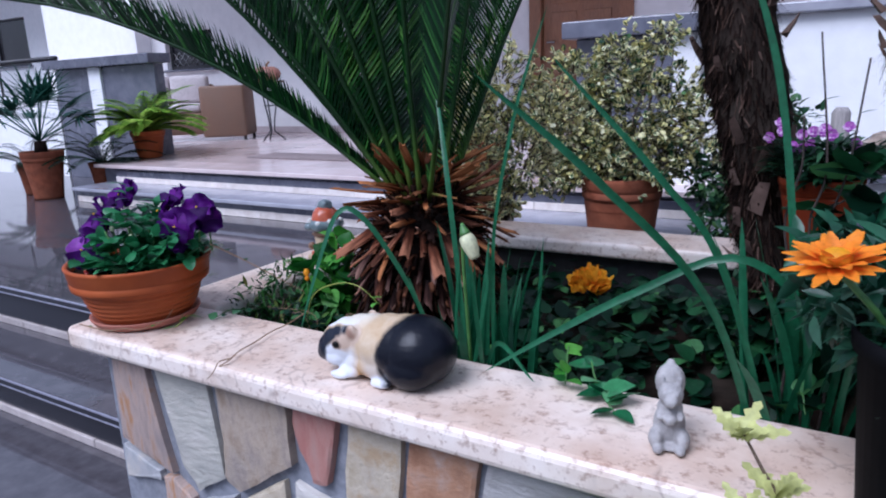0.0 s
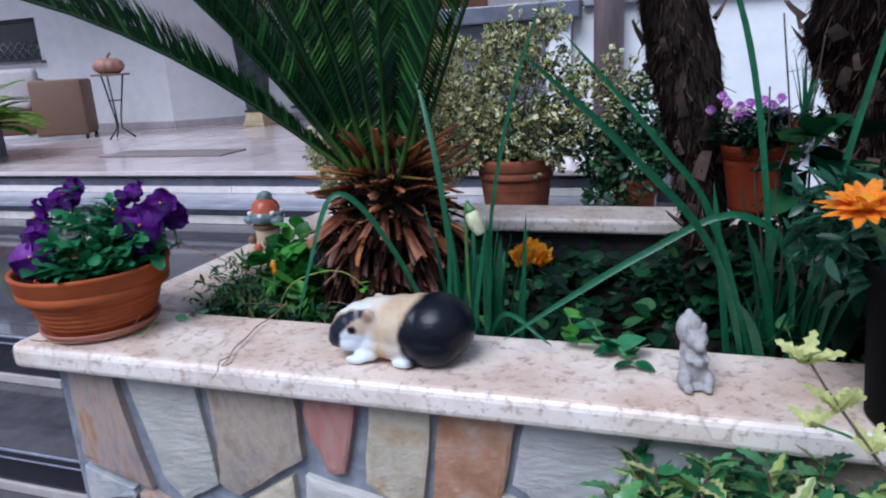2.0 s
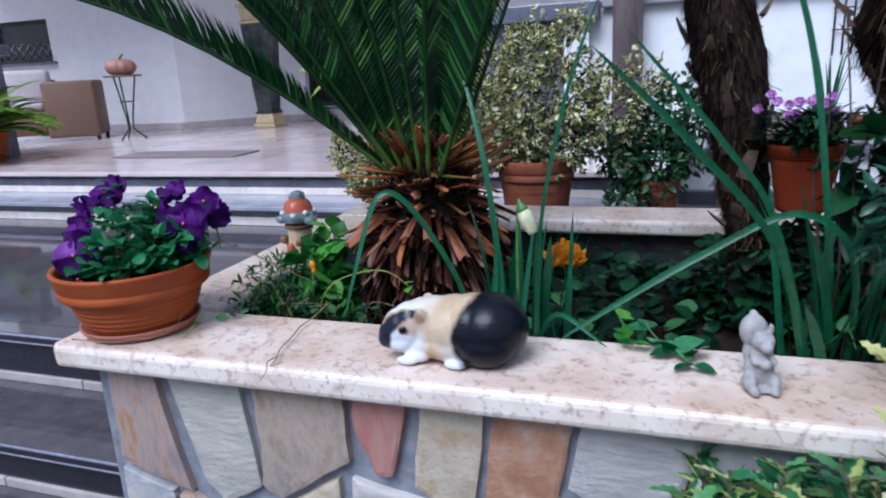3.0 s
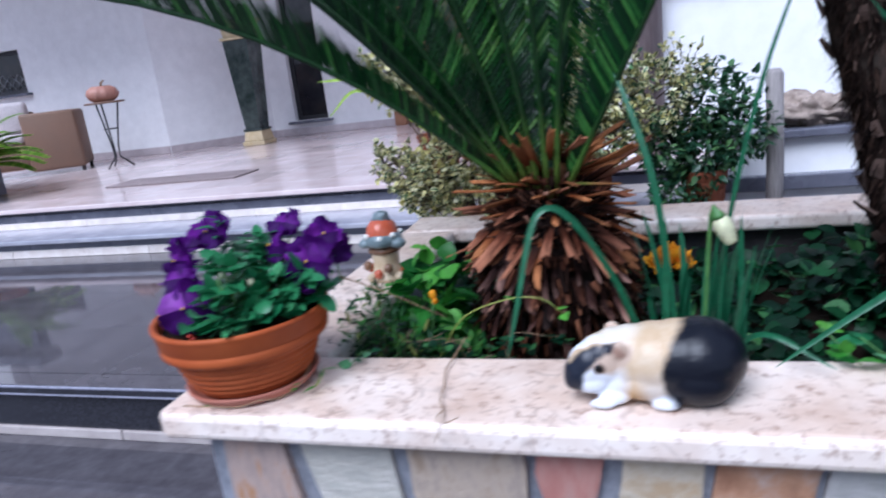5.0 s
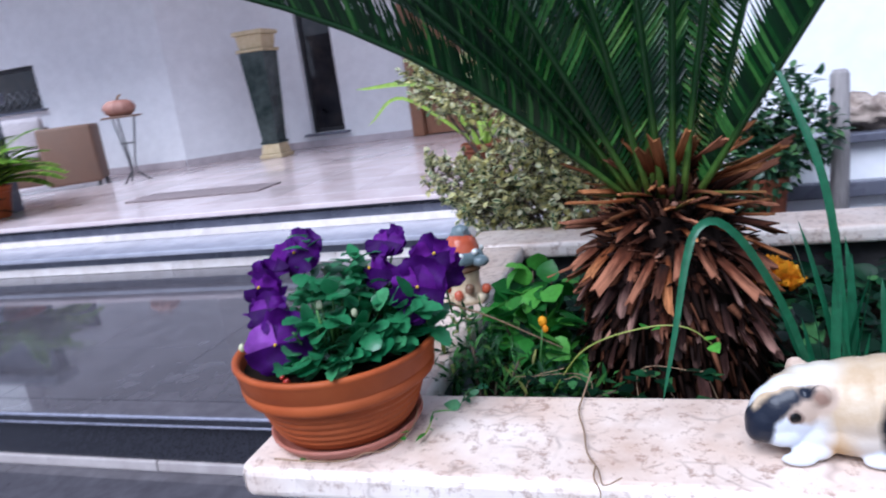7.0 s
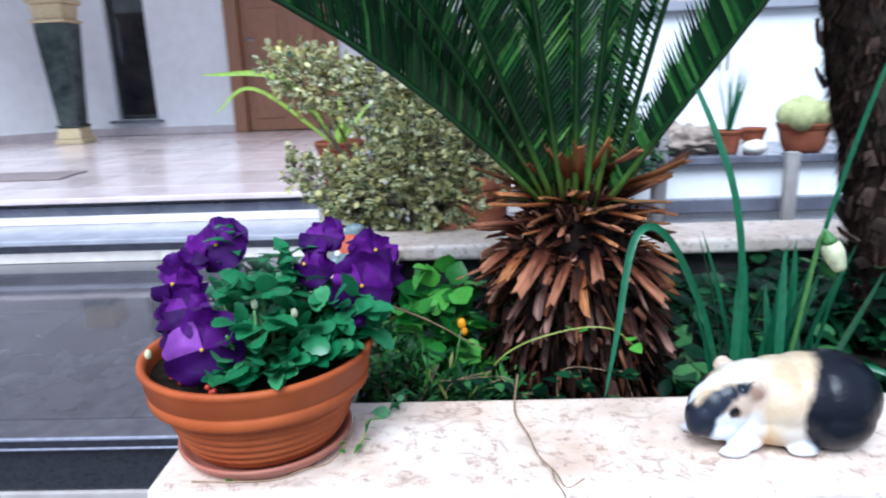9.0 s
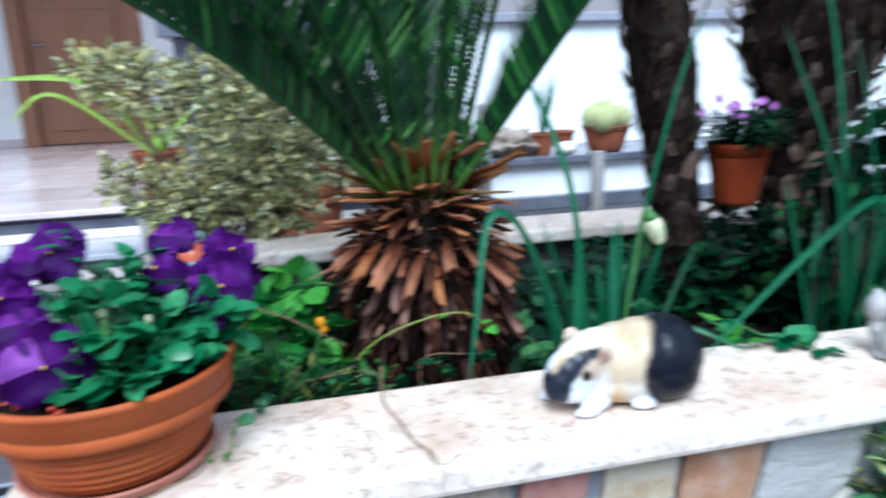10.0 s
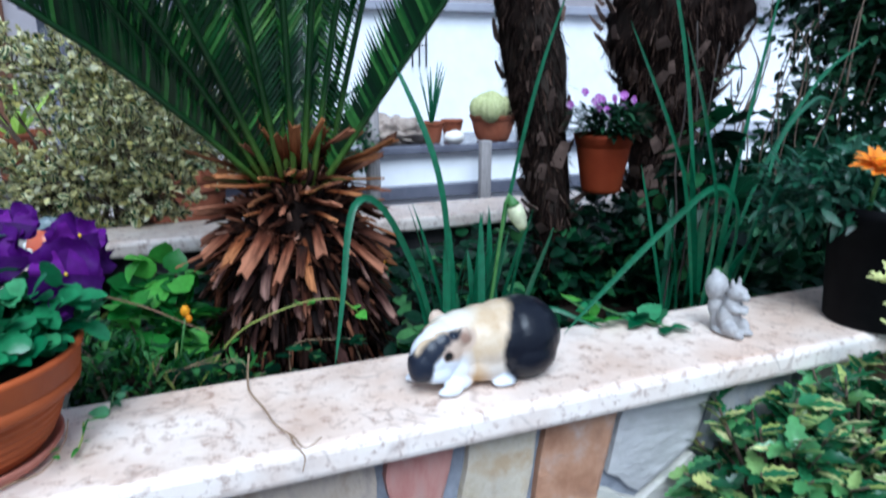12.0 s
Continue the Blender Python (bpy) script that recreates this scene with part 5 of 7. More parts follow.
def pig_material():
    """Glazed paint: tan body, white cheek and feet, grey black muzzle, black rump."""
    m, n, l, p = shader("painted_guinea_pig")
    co = n.new("ShaderNodeTexCoord").outputs["Object"]
    warp = n.new("ShaderNodeTexNoise")
    warp.inputs["Scale"].default_value = 60
    warp.inputs["Detail"].default_value = 4
    l.new(co, warp.inputs["Vector"])
    mad = n.new("ShaderNodeVectorMath")
    mad.operation = "MULTIPLY_ADD"
    mad.inputs[1].default_value = (0.01, 0.01, 0.01)
    l.new(warp.outputs["Color"], mad.inputs[0])
    l.new(co, mad.inputs[2])
    off = n.new("ShaderNodeVectorMath")
    off.operation = "SUBTRACT"
    off.inputs[1].default_value = (0.005, 0.005, 0.005)
    l.new(mad.outputs[0], off.inputs[0])

    def region(c, r, soft, squash=(1, 1, 1)):
        s = n.new("ShaderNodeVectorMath")
        s.operation = "SUBTRACT"
        l.new(off.outputs[0], s.inputs[0])
        s.inputs[1].default_value = turned_head(c)
        q = n.new("ShaderNodeVectorMath")
        q.operation = "MULTIPLY"
        q.inputs[1].default_value = squash
        l.new(s.outputs[0], q.inputs[0])
        ln = n.new("ShaderNodeVectorMath")
        ln.operation = "LENGTH"
        l.new(q.outputs[0], ln.inputs[0])
        mr = n.new("ShaderNodeMapRange")
        mr.inputs["From Min"].default_value, mr.inputs["From Max"].default_value = r - soft, r + soft
        mr.inputs["To Min"].default_value, mr.inputs["To Max"].default_value = 1.0, 0.0
        l.new(ln.outputs["Value"], mr.inputs["Value"])
        return mr.outputs[0]

    WHITE = (0.62, 0.64, 0.68)
    BLACK = (0.005, 0.006, 0.011)
    MASK = (0.012, 0.015, 0.026)
    BEIGE = (0.46, 0.35, 0.27)
    col = ramp(n, l, noise_node(n, l, 30, 4), [(0.3, (0.44, 0.31, 0.18)), (0.7, (0.57, 0.46, 0.33))])
    for side in (-1, 1):
        col = mix(n, l, region((0.0, side * 0.05, 0.018), 0.024, 0.014, (0.7, 1, 1)), col, (0.5, 0.44, 0.38))
        col = mix(n, l, region((-0.034, side * 0.045, 0.01), 0.02, 0.009, (1.0, 0.8, 0.8)), col, (0.42, 0.27, 0.13))
        col = mix(n, l, region((0.014, side * 0.05, 0.004), 0.018, 0.004, (0.8, 1, 1)), col, WHITE)
        col = mix(n, l, region((-0.058, side * 0.038, 0.036), 0.013, 0.008, (1.1, 0.8, 0.5)), col, (0.6, 0.58, 0.56))
        col = mix(n, l, region((-0.086, side * 0.033, 0.004), 0.026, 0.005, (0.8, 1, 1)), col, WHITE)
        col = mix(n, l, region((-0.09, side * 0.026, 0.034), 0.022, 0.004, (0.85, 0.8, 0.95)), col, WHITE)
        col = mix(n, l, region((-0.074, side * 0.032, 0.066), 0.018, 0.004, (0.9, 0.8, 1.0)), col, BEIGE)
        col = mix(n, l, region((-0.049, side * 0.038, 0.076), 0.018, 0.003), col, BEIGE)
        col = mix(n, l, region((-0.05, side * 0.042, 0.075), 0.008, 0.003), col, (0.3, 0.19, 0.14))
        for c, r in (((-0.118, side * 0.005, 0.036), 0.021), ((-0.115, side * 0.012, 0.047), 0.015), ((-0.108, side * 0.016, 0.058), 0.013), ((-0.098, side * 0.019, 0.068), 0.012), ((-0.086, side * 0.022, 0.076), 0.0105), ((-0.072, side * 0.026, 0.081), 0.009), ((-0.06, side * 0.03, 0.083), 0.006)):
            col = mix(n, l, region(c, r, 0.003), col, MASK)
    col = mix(n, l, region((-0.088, 0.0, 0.082), 0.034, 0.004, (0.8, 3.8, 1.0)), col, WHITE)
    col = mix(n, l, region((-0.046, 0.0, 0.092), 0.022, 0.01, (0.8, 0.9, 1.0)), col, (0.62, 0.57, 0.48))
    col = mix(n, l, region((0.074, 0.0, 0.048), 0.068, 0.004, (1.0, 0.35, 1.0)), col, BLACK)
    for side in (-1, 1):
        col = mix(n, l, region((-0.0865, side * 0.031, 0.0555), 0.0082, 0.0015), col, (0.2, 0.14, 0.11))
        col = mix(n, l, region((-0.087, side * 0.032, 0.0555), 0.006, 0.0008), col, (0.003, 0.003, 0.003))
    l.new(col, p.inputs["Base Color"])
    p.inputs["Roughness"].default_value = 0.28
    p.inputs["Specular IOR Level"].default_value = 0.25
    bump(n, l, p, noise_node(n, l, 80, 5, stretch=(0.5, 1, 1)), 0.45, 0.0025)
    return m


pig_balls = [((0.054, 0, 0.052), (0.059, 0.058, 0.053)), ((0.03, 0, 0.051), (0.058, 0.055, 0.0515)), ((0.0, 0, 0.05), (0.055, 0.05, 0.0495)), ((-0.03, 0, 0.05), (0.045, 0.043, 0.046)), ((-0.052, 0, 0.051), (0.036, 0.038, 0.042)),
             ((-0.07, 0, 0.052), (0.034, 0.033, 0.038)), ((-0.087, 0, 0.048), (0.029, 0.028, 0.033)), ((-0.1, 0, 0.041), (0.022, 0.022, 0.025)), ((-0.11, 0, 0.035), (0.013, 0.015, 0.016))]
for side in (-1, 1):
    pig_balls += [((-0.09, side * 0.011, 0.03), (0.022, 0.017, 0.015)), ((0.052, side * 0.024, 0.034), (0.046, 0.036, 0.035)), ((0.0, side * 0.016, 0.026), (0.06, 0.034, 0.025)), ((-0.05, side * 0.036, 0.076), (0.0115, 0.0052, 0.0135)), ((-0.043, side * 0.034, 0.073), (0.007, 0.006, 0.01)),
                  ((-0.048, side * 0.03, 0.026), (0.019, 0.0115, 0.02)), ((-0.064, side * 0.032, 0.012), (0.021, 0.009, 0.0095)), ((-0.083, side * 0.031, 0.007), (0.018, 0.008, 0.007)), ((0.012, side * 0.046, 0.007), (0.019, 0.009, 0.007)), ((-0.0865, side * 0.0262, 0.0555), 0.0056)]
fused("guinea_pig_statue", [(turned_head(c), r) for c, r in pig_balls], pig_material(), (0.727, 0.1, COPING + 0.001), 0, 0.0022, "glazed guinea pig statue, tan and white with black rump", "statue", 9)

# ---- squirrel statue ----
sq_balls = [((0, 0, 0.03), (0.021, 0.02, 0.03)), ((0, -0.004, 0.053), (0.017, 0.016, 0.02)), ((0, -0.009, 0.077), (0.0165, 0.0165, 0.0155)), ((0, -0.024, 0.0725), (0.009, 0.01, 0.0085)),
            ((0, 0.02, 0.022), (0.013, 0.014, 0.02)), ((0, 0.027, 0.045), (0.014, 0.014, 0.024)), ((0, 0.029, 0.078), (0.02, 0.02, 0.026)), ((0, 0.034, 0.103), (0.006, 0.007, 0.006)), ((0, 0.0, 0.005), (0.024, 0.03, 0.006)), ((0, -0.025, 0.048), 0.0085)]
for side in (-1, 1):
    sq_balls += [((side * 0.011, -0.006, 0.094), (0.0045, 0.0038, 0.009)), ((side * 0.017, -0.014, 0.015), (0.01, 0.016, 0.014)), ((side * 0.014, -0.028, 0.0065), (0.0075, 0.012, 0.0065)), ((side * 0.013, -0.016, 0.049), (0.0055, 0.012, 0.0055)), ((side * 0.0075, -0.0225, 0.082), 0.003)]
sq_balls = [(tuple(0.9 * v for v in c), 0.9 * r if isinstance(r, float) else tuple(0.9 * v for v in r)) for c, r in sq_balls]
fused("squirrel_statue", sq_balls, SQUIRREL_STONE, (1.15, 0.088, COPING + 0.001), 14, 0.0018, "small grey concrete squirrel statue holding a nut", "statue", 3)

# ---- mushroom ornament on the far corner of the coping ----
RED_GLAZE = plain("red_glaze", [(0.3, (0.42, 0.07, 0.03)), (0.7, (0.55, 0.13, 0.06))], 30, 0.25, 80, 0.1)
TEAL_GLAZE = plain("grey_teal_glaze", [(0.3, (0.09, 0.13, 0.14)), (0.7, (0.22, 0.28, 0.3))], 40, 0.3, 80, 0.2)
BROWN_GLAZE = plain("brown_glaze", [(0.3, (0.12, 0.06, 0.03)), (0.7, (0.24, 0.13, 0.07))], 40, 0.35, 80, 0.2)
BEIGE_GLAZE = plain("beige_glaze", [(0.3, (0.45, 0.34, 0.2)), (0.7, (0.6, 0.5, 0.34))], 30, 0.4, 80, 0.2)
WHITE_GLAZE = plain("white_glaze", [(0.3, (0.7, 0.7, 0.66)), (0.7, (0.8, 0.8, 0.76))], 30, 0.3, 80, 0.1)
mush = thing("mushroom_ornament", (0.15, 0.63, COPING + 0.001), "small glazed mushroom ornament with red cap, grey brim and beige stem", "ornament")
mush.scale = (0.88, 0.88, 1.0)
b = Build()
b.lathe([(0.0, 0.0), (0.05, 0.0), (0.047, 0.01), (0.036, 0.02), (0.033, 0.04), (0.035, 0.058), (0.033, 0.064)], sides=28, wobble=0.03)
part("stem", b, BEIGE_GLAZE, mush)
b = Build()
b.lathe([(0.028, 0.062), (0.04, 0.064), (0.042, 0.07), (0.037, 0.076), (0.028, 0.077)], sides=28, wobble=0.04)
part("collar", b, BROWN_GLAZE, mush)
b = Build()
b.lathe([(0.024, 0.076), (0.046, 0.08), (0.053, 0.088), (0.049, 0.1), (0.039, 0.108), (0.03, 0.11)], sides=28, wobble=0.06)
b.ball((0.047, -0.022, 0.086), (0.021, 0.017, 0.012), 14, 8)
b.ball((-0.04, -0.026, 0.087), (0.017, 0.015, 0.011), 14, 8)
part("brim", b, TEAL_GLAZE, mush, "grey teal drooping brim")
b = Build()
b.lathe([(0.042, 0.1), (0.0405, 0.112), (0.035, 0.126), (0.024, 0.136), (0.012, 0.14)], sides=28, wobble=0.03)
part("cap", b, RED_GLAZE, mush, "orange red cap")
b = Build()
b.ball((0.002, 0, 0.14), (0.023, 0.02, 0.016), 16, 10, 0, 0.25, 5)
b.ball((0.014, -0.01, 0.148), (0.008, 0.008, 0.008), 10, 6)
part("finial", b, TEAL_GLAZE, mush, "grey teal knob")
for a, z in ((3.9, 0.104), (4.9, 0.1), (5.7, 0.105), (2.8, 0.106), (0.4, 0.104)):
    b = Build()
    b.ball((0.045 * math.cos(a), 0.045 * math.sin(a), z), (0.008, 0.008, 0.0065), 10, 6)
    part("spot", b, WHITE_GLAZE, mush, "white dot")
for k in range(8):
    a = 2.4 + k * 0.55
    b = Build()
    b.ball((0.049 * math.cos(a), 0.049 * math.sin(a), 0.009 + 0.012 * (k % 3)), (0.012, 0.011, 0.011), 10, 6, 0, 0.2, k)
    part("pebble", b, (BEIGE_GLAZE, RED_GLAZE, BROWN_GLAZE)[k % 3], mush)

# ---- variegated bushes behind the planter ----
def euonymus(at, lumps, count, label, leaf=(0.026, 0.042), stems=14, root=None, seed=1, cream=0.4):
    """A loose variegated bush: twigs towards each lump, with cream-edged leaves in small clusters."""
    r = random.Random(seed)
    e = thing("euonymus_bush", at, label, "bush", "variegated bushes")
    tw, lf = Build(), Build()
    root = Vector(root or (0, 0, 0))
    total = sum(w for *_, w in lumps)
    for c, rad, w in lumps:
        c = Vector(c)
        for k in range(max(2, int(stems * w / total))):
            q = c + Vector((r.gauss(0, 1), r.gauss(0, 1), r.gauss(0, 1))) * rad * 0.4
            mid = root.lerp(q, 0.5) + Vector((r.uniform(-1, 1), r.uniform(-1, 1), 0)) * 0.03
            tw.tube([root, mid, q], [0.006, 0.004, 0.0015], 5)
        for k in range(int(count * w / total / 5)):
            d = Vector((r.gauss(0, 1), r.gauss(0, 1), r.gauss(0, 1))).normalized()
            q = c + d * rad * (r.uniform(0.25, 1.0) ** 0.5) * (1 + 0.35 * noise.noise(d * 2.2 + c * 5))
            tip = q + (d + Vector((0, 0, 0.5))) * 0.03
            tw.tube([q - d * 0.03, tip], [0.0015, 0.001], 4)
            for j in range(5):
                a = Vector((r.gauss(0, 1), r.gauss(0, 1), r.gauss(0.35, 0.8))) + d * 0.9
                edge = 1 if r.random() < 0.35 + 1.5 * cream else None
                lf.leaf(q.lerp(tip, r.random()), a, (r.gauss(0, 0.5), r.gauss(0, 0.5), 1), r.uniform(*leaf), r.uniform(0.65, 0.9) * r.uniform(*leaf), r.uniform(0.05, 0.35), r.uniform(0, 0.4), mat=1 if r.random() < cream else 0, margin=edge, shape=(0.2, 0.85, 1.0, 0.85, 0.25))
    tagged(part("twig_work", tw, STEM, e), kind="stuff")
    tagged(part("foliage", lf, [EUO_GREEN, EUO_CREAM], e), kind="stuff")
    return e


terracotta_pot("terracotta_pot", (0.2, 1.48, LANDING), 0.16, 0.38, "weathered terracotta pot behind the planter corner holding a bush", TERRACOTTA_OLD)
euonymus((0.2, 1.48, LANDING), [((-0.43, 0.22, 0.95), 0.065, 0.6), ((-0.34, 0.15, 0.92), 0.09, 1.1), ((-0.22, 0.07, 0.89), 0.095, 1.3), ((-0.08, 0.02, 0.88), 0.11, 1.5), ((0.05, -0.02, 0.92), 0.13, 1.5), ((0.02, -0.06, 0.76), 0.1, 1.2), ((-0.36, 0.0, 0.64), 0.04, 0.4),
                                ((-0.26, -0.07, 0.62), 0.07, 0.9), ((-0.17, -0.14, 0.6), 0.09, 1.3), ((-0.06, -0.18, 0.63), 0.11, 1.5), ((0.04, -0.18, 0.7), 0.1, 1.2), ((0.09, -0.24, 0.565), 0.055, 0.7), ((0.15, -0.2, 0.57), 0.06, 0.7), ((0.17, -0.1, 0.68), 0.1, 1.0),
                                ((0.2, 0.02, 0.8), 0.12, 1.2), ((-0.12, -0.17, 0.54), 0.07, 1.0), ((0.0, -0.2, 0.55), 0.07, 1.0), ((0.07, -0.15, 0.52), 0.06, 0.6)], 7400,
         "cream and green variegated euonymus leaning over the planter corner", (0.014, 0.027), 26, (0, 0, 0.36), seed=3, cream=0.42)
terracotta_pot("terracotta_pot", (0.4, 2.4, LANDING), 0.19, 0.49, "large weathered terracotta pot behind the planter", TERRACOTTA_OLD)
euonymus((0.4, 2.4, 0.7), [((-0.22, 0.0, 0.2), 0.2, 2.4), ((0.1, 0.05, 0.3), 0.24, 3), ((-0.02, 0.0, 0.5), 0.15, 1.1), ((0.18, 0.0, 0.62), 0.07, 0.3), ((0.34, 0.0, 0.24), 0.19, 1.5), ((-0.24, 0.0, 0.42), 0.17, 1.5), ((0.48, 0.05, 0.36), 0.12, 0.5), ((-0.42, 0.0, 0.3), 0.13, 0.8), ((-0.12, -0.05, 0.1), 0.15, 1.6), ((0.14, -0.05, 0.12), 0.15, 1.5), ((-0.3, -0.05, 0.05), 0.12, 1.0)], 11500, "large cream and green variegated euonymus bush in the terracotta pot", (0.018, 0.032), 24, seed=5, cream=0.31)
terracotta_pot("terracotta_pot", (0.96, 2.4, LANDING), 0.1, 0.39, "small terracotta pot with green shrub behind the planter", TERRACOTTA_OLD)


def shrub(name, at, lumps, count, mat, label, leaf=(0.03, 0.05), wide=0.5, category="shrub", seed=2):
    r = random.Random(seed)
    e = thing(name, at, label, category)
    tw, lf = Build(), Build()
    total = sum(w for *_, w in lumps)
    for c, rad, w in lumps:
        c = Vector(c)
        rad3 = Vector(rad) if isinstance(rad, tuple) else Vector((rad, rad, rad))
        for k in range(max(2, int(12 * w / total))):
            q = c + Vector((r.gauss(0, 1) * rad3.x, r.gauss(0, 1) * rad3.y, r.gauss(0, 1) * rad3.z)) * 0.4
            tw.tube([(0, 0, 0), q * 0.5 + Vector((0, 0, 0.01)), q], [0.005, 0.0035, 0.0015], 5)
        for k in range(int(count * w / total)):
            d = Vector((r.gauss(0, 1), r.gauss(0, 1), r.gauss(0, 1))).normalized()
            k2 = r.uniform(0.2, 1.0) ** 0.5 * (1 + 0.3 * noise.noise(d * 2.2 + c * 5))
            q = c + Vector((d.x * rad3.x, d.y * rad3.y, d.z * rad3.z)) * k2
            a = Vector((r.gauss(0, 1), r.gauss(0, 1), r.gauss(0.1, 0.8))) + d * 0.8
            ln = r.uniform(*leaf)
            lf.leaf(q, a, (r.gauss(0, 0.5), r.gauss(0, 0.5), 1), ln, ln * wide * r.uniform(0.8, 1.2), r.uniform(0.05, 0.4), r.uniform(0, 0.5), shape=(0.15, 0.85, 1.0, 0.7, 0.05))
    tagged(part("twig_work", tw, STEM, e), kind="stuff")
    tagged(part("foliage", lf, mat, e), kind="stuff")
    return e


shrub("green_shrub", (0.96, 2.4, 0.62), [((0.0, 0, 0.1), 0.17, 1.2), ((0.05, 0.05, 0.3), 0.17, 1), ((-0.14, 0, 0.12), 0.14, 1), ((-0.1, -0.05, -0.08), 0.12, 0.8), ((0.14, 0, 0.18), 0.15, 0.8)], 2600, EUO_GREEN, "mid green leafy shrub in a small pot")

# ---- posts ----
for (x, y), z0, z1, r, lb in (((1.25, 2.45), LANDING, 1.03, 0.036, "grey weathered wooden post with rounded top"),):
    b = Build()
    b.tube([(0, 0, 0), (0.004, 0, (z1 - z0) * 0.5), (0, 0, z1 - z0 - 0.02), (0, 0, z1 - z0)], [r, r * 0.98, r * 0.97, r * 0.6], 12)
    whole("wooden_post", b, GREY_WOOD, lb, "post", at=(x, y, z0))
b = Build()
b.box((-0.03, -0.022, 0), (0.03, 0.022, 0.51), 0.004)
whole("wooden_stake", b, GREY_WOOD, "short square wooden stake before the shelf", "stake", at=(1.925, 2.62, LANDING))
b = Build()
b.tube([(0, 0, 0), (0, 0, 2.95)], 0.085, 16)
whole("brown_post", b, BROWN_POST, "brown grey round porch post", "post", at=(0.75, 3.36, 0.55))

# ---- on the shelf ----
b = Build()
b.ball((0, 0, 0.062), (0.17, 0.11, 0.072), 40, 24, 0, 0.75, 3)
whole("rock", b, ROCK, "rough brown pitted rock on the grey slab", "rock", at=(1.5, 2.88, 0.725))
terracotta_pot("small_pot", (1.71, 2.86, 0.73), 0.072, 0.115, "small terracotta pot with spiky succulent", TERRACOTTA_OLD)
terracotta_pot("small_pot", (1.87, 2.95, 0.73), 0.065, 0.115, "small empty-looking terracotta pot on the slab", TERRACOTTA_OLD)
e = thing("succulent", (1.71, 2.86, 0.825), "spiky green succulent in a small pot", "succulent")
for k in range(13):
    b = Build()
    b.blade((0, 0, 0), k * 137.5, rnd(2, 20), rnd(0.16, 0.38), 0.017, rnd(0, 20), 6, fold=0.4, tip=0.8)
    part("leaf", b, DAFF, e)
b = Build()
b.ball((0, 0, 0.036), (0.06, 0.05, 0.038), 18, 12, 0, 0.1, 8)
whole("white_pebble", b, PEBBLE, "smooth white rounded stone on the slab", "stone", at=(1.81, 2.77, 0.729))
bowl = terracotta_pot("cactus_bowl", (2.075, 2.84, 0.73), 0.135, 0.145, "wide terracotta bowl of cactus on the slab", TERRACOTTA_OLD, bowl=True)
e = thing("cactus", (2.06, 2.83, 0.85), "mound of pale green ribbed cactus balls", "cactus")
for k in range(9):
    a, r = k * 2.4, 0.035 * math.sqrt(k)
    b = Build()
    prof = [(0.062 * math.sin(math.pi * j / 9), 0.055 - 0.07 * math.cos(math.pi * j / 9)) for j in range(10)]
    rows = [[((rr * (1 + 0.1 * math.cos(11 * th))) * math.cos(th), (rr * (1 + 0.1 * math.cos(11 * th))) * math.sin(th), z) for th in (2 * math.pi * i / 44 for i in range(44))] for rr, z in prof]
    vs = [(x + r * math.cos(a), y + r * math.sin(a), z + 0.035 - r * 0.35) for row in rows for x, y, z in row]
    b.add(vs, [(j * 44 + i, j * 44 + (i + 1) % 44, (j + 1) * 44 + (i + 1) % 44, (j + 1) * 44 + i) for j in range(9) for i in range(44)])
    part("cactus_ball", b, CACTUS, e)

# ---- palm trunks in the planter ----
def smooth_step(t):
    t = max(0.0, min(1.0, t))
    return t * t * (3 - 2 * t)


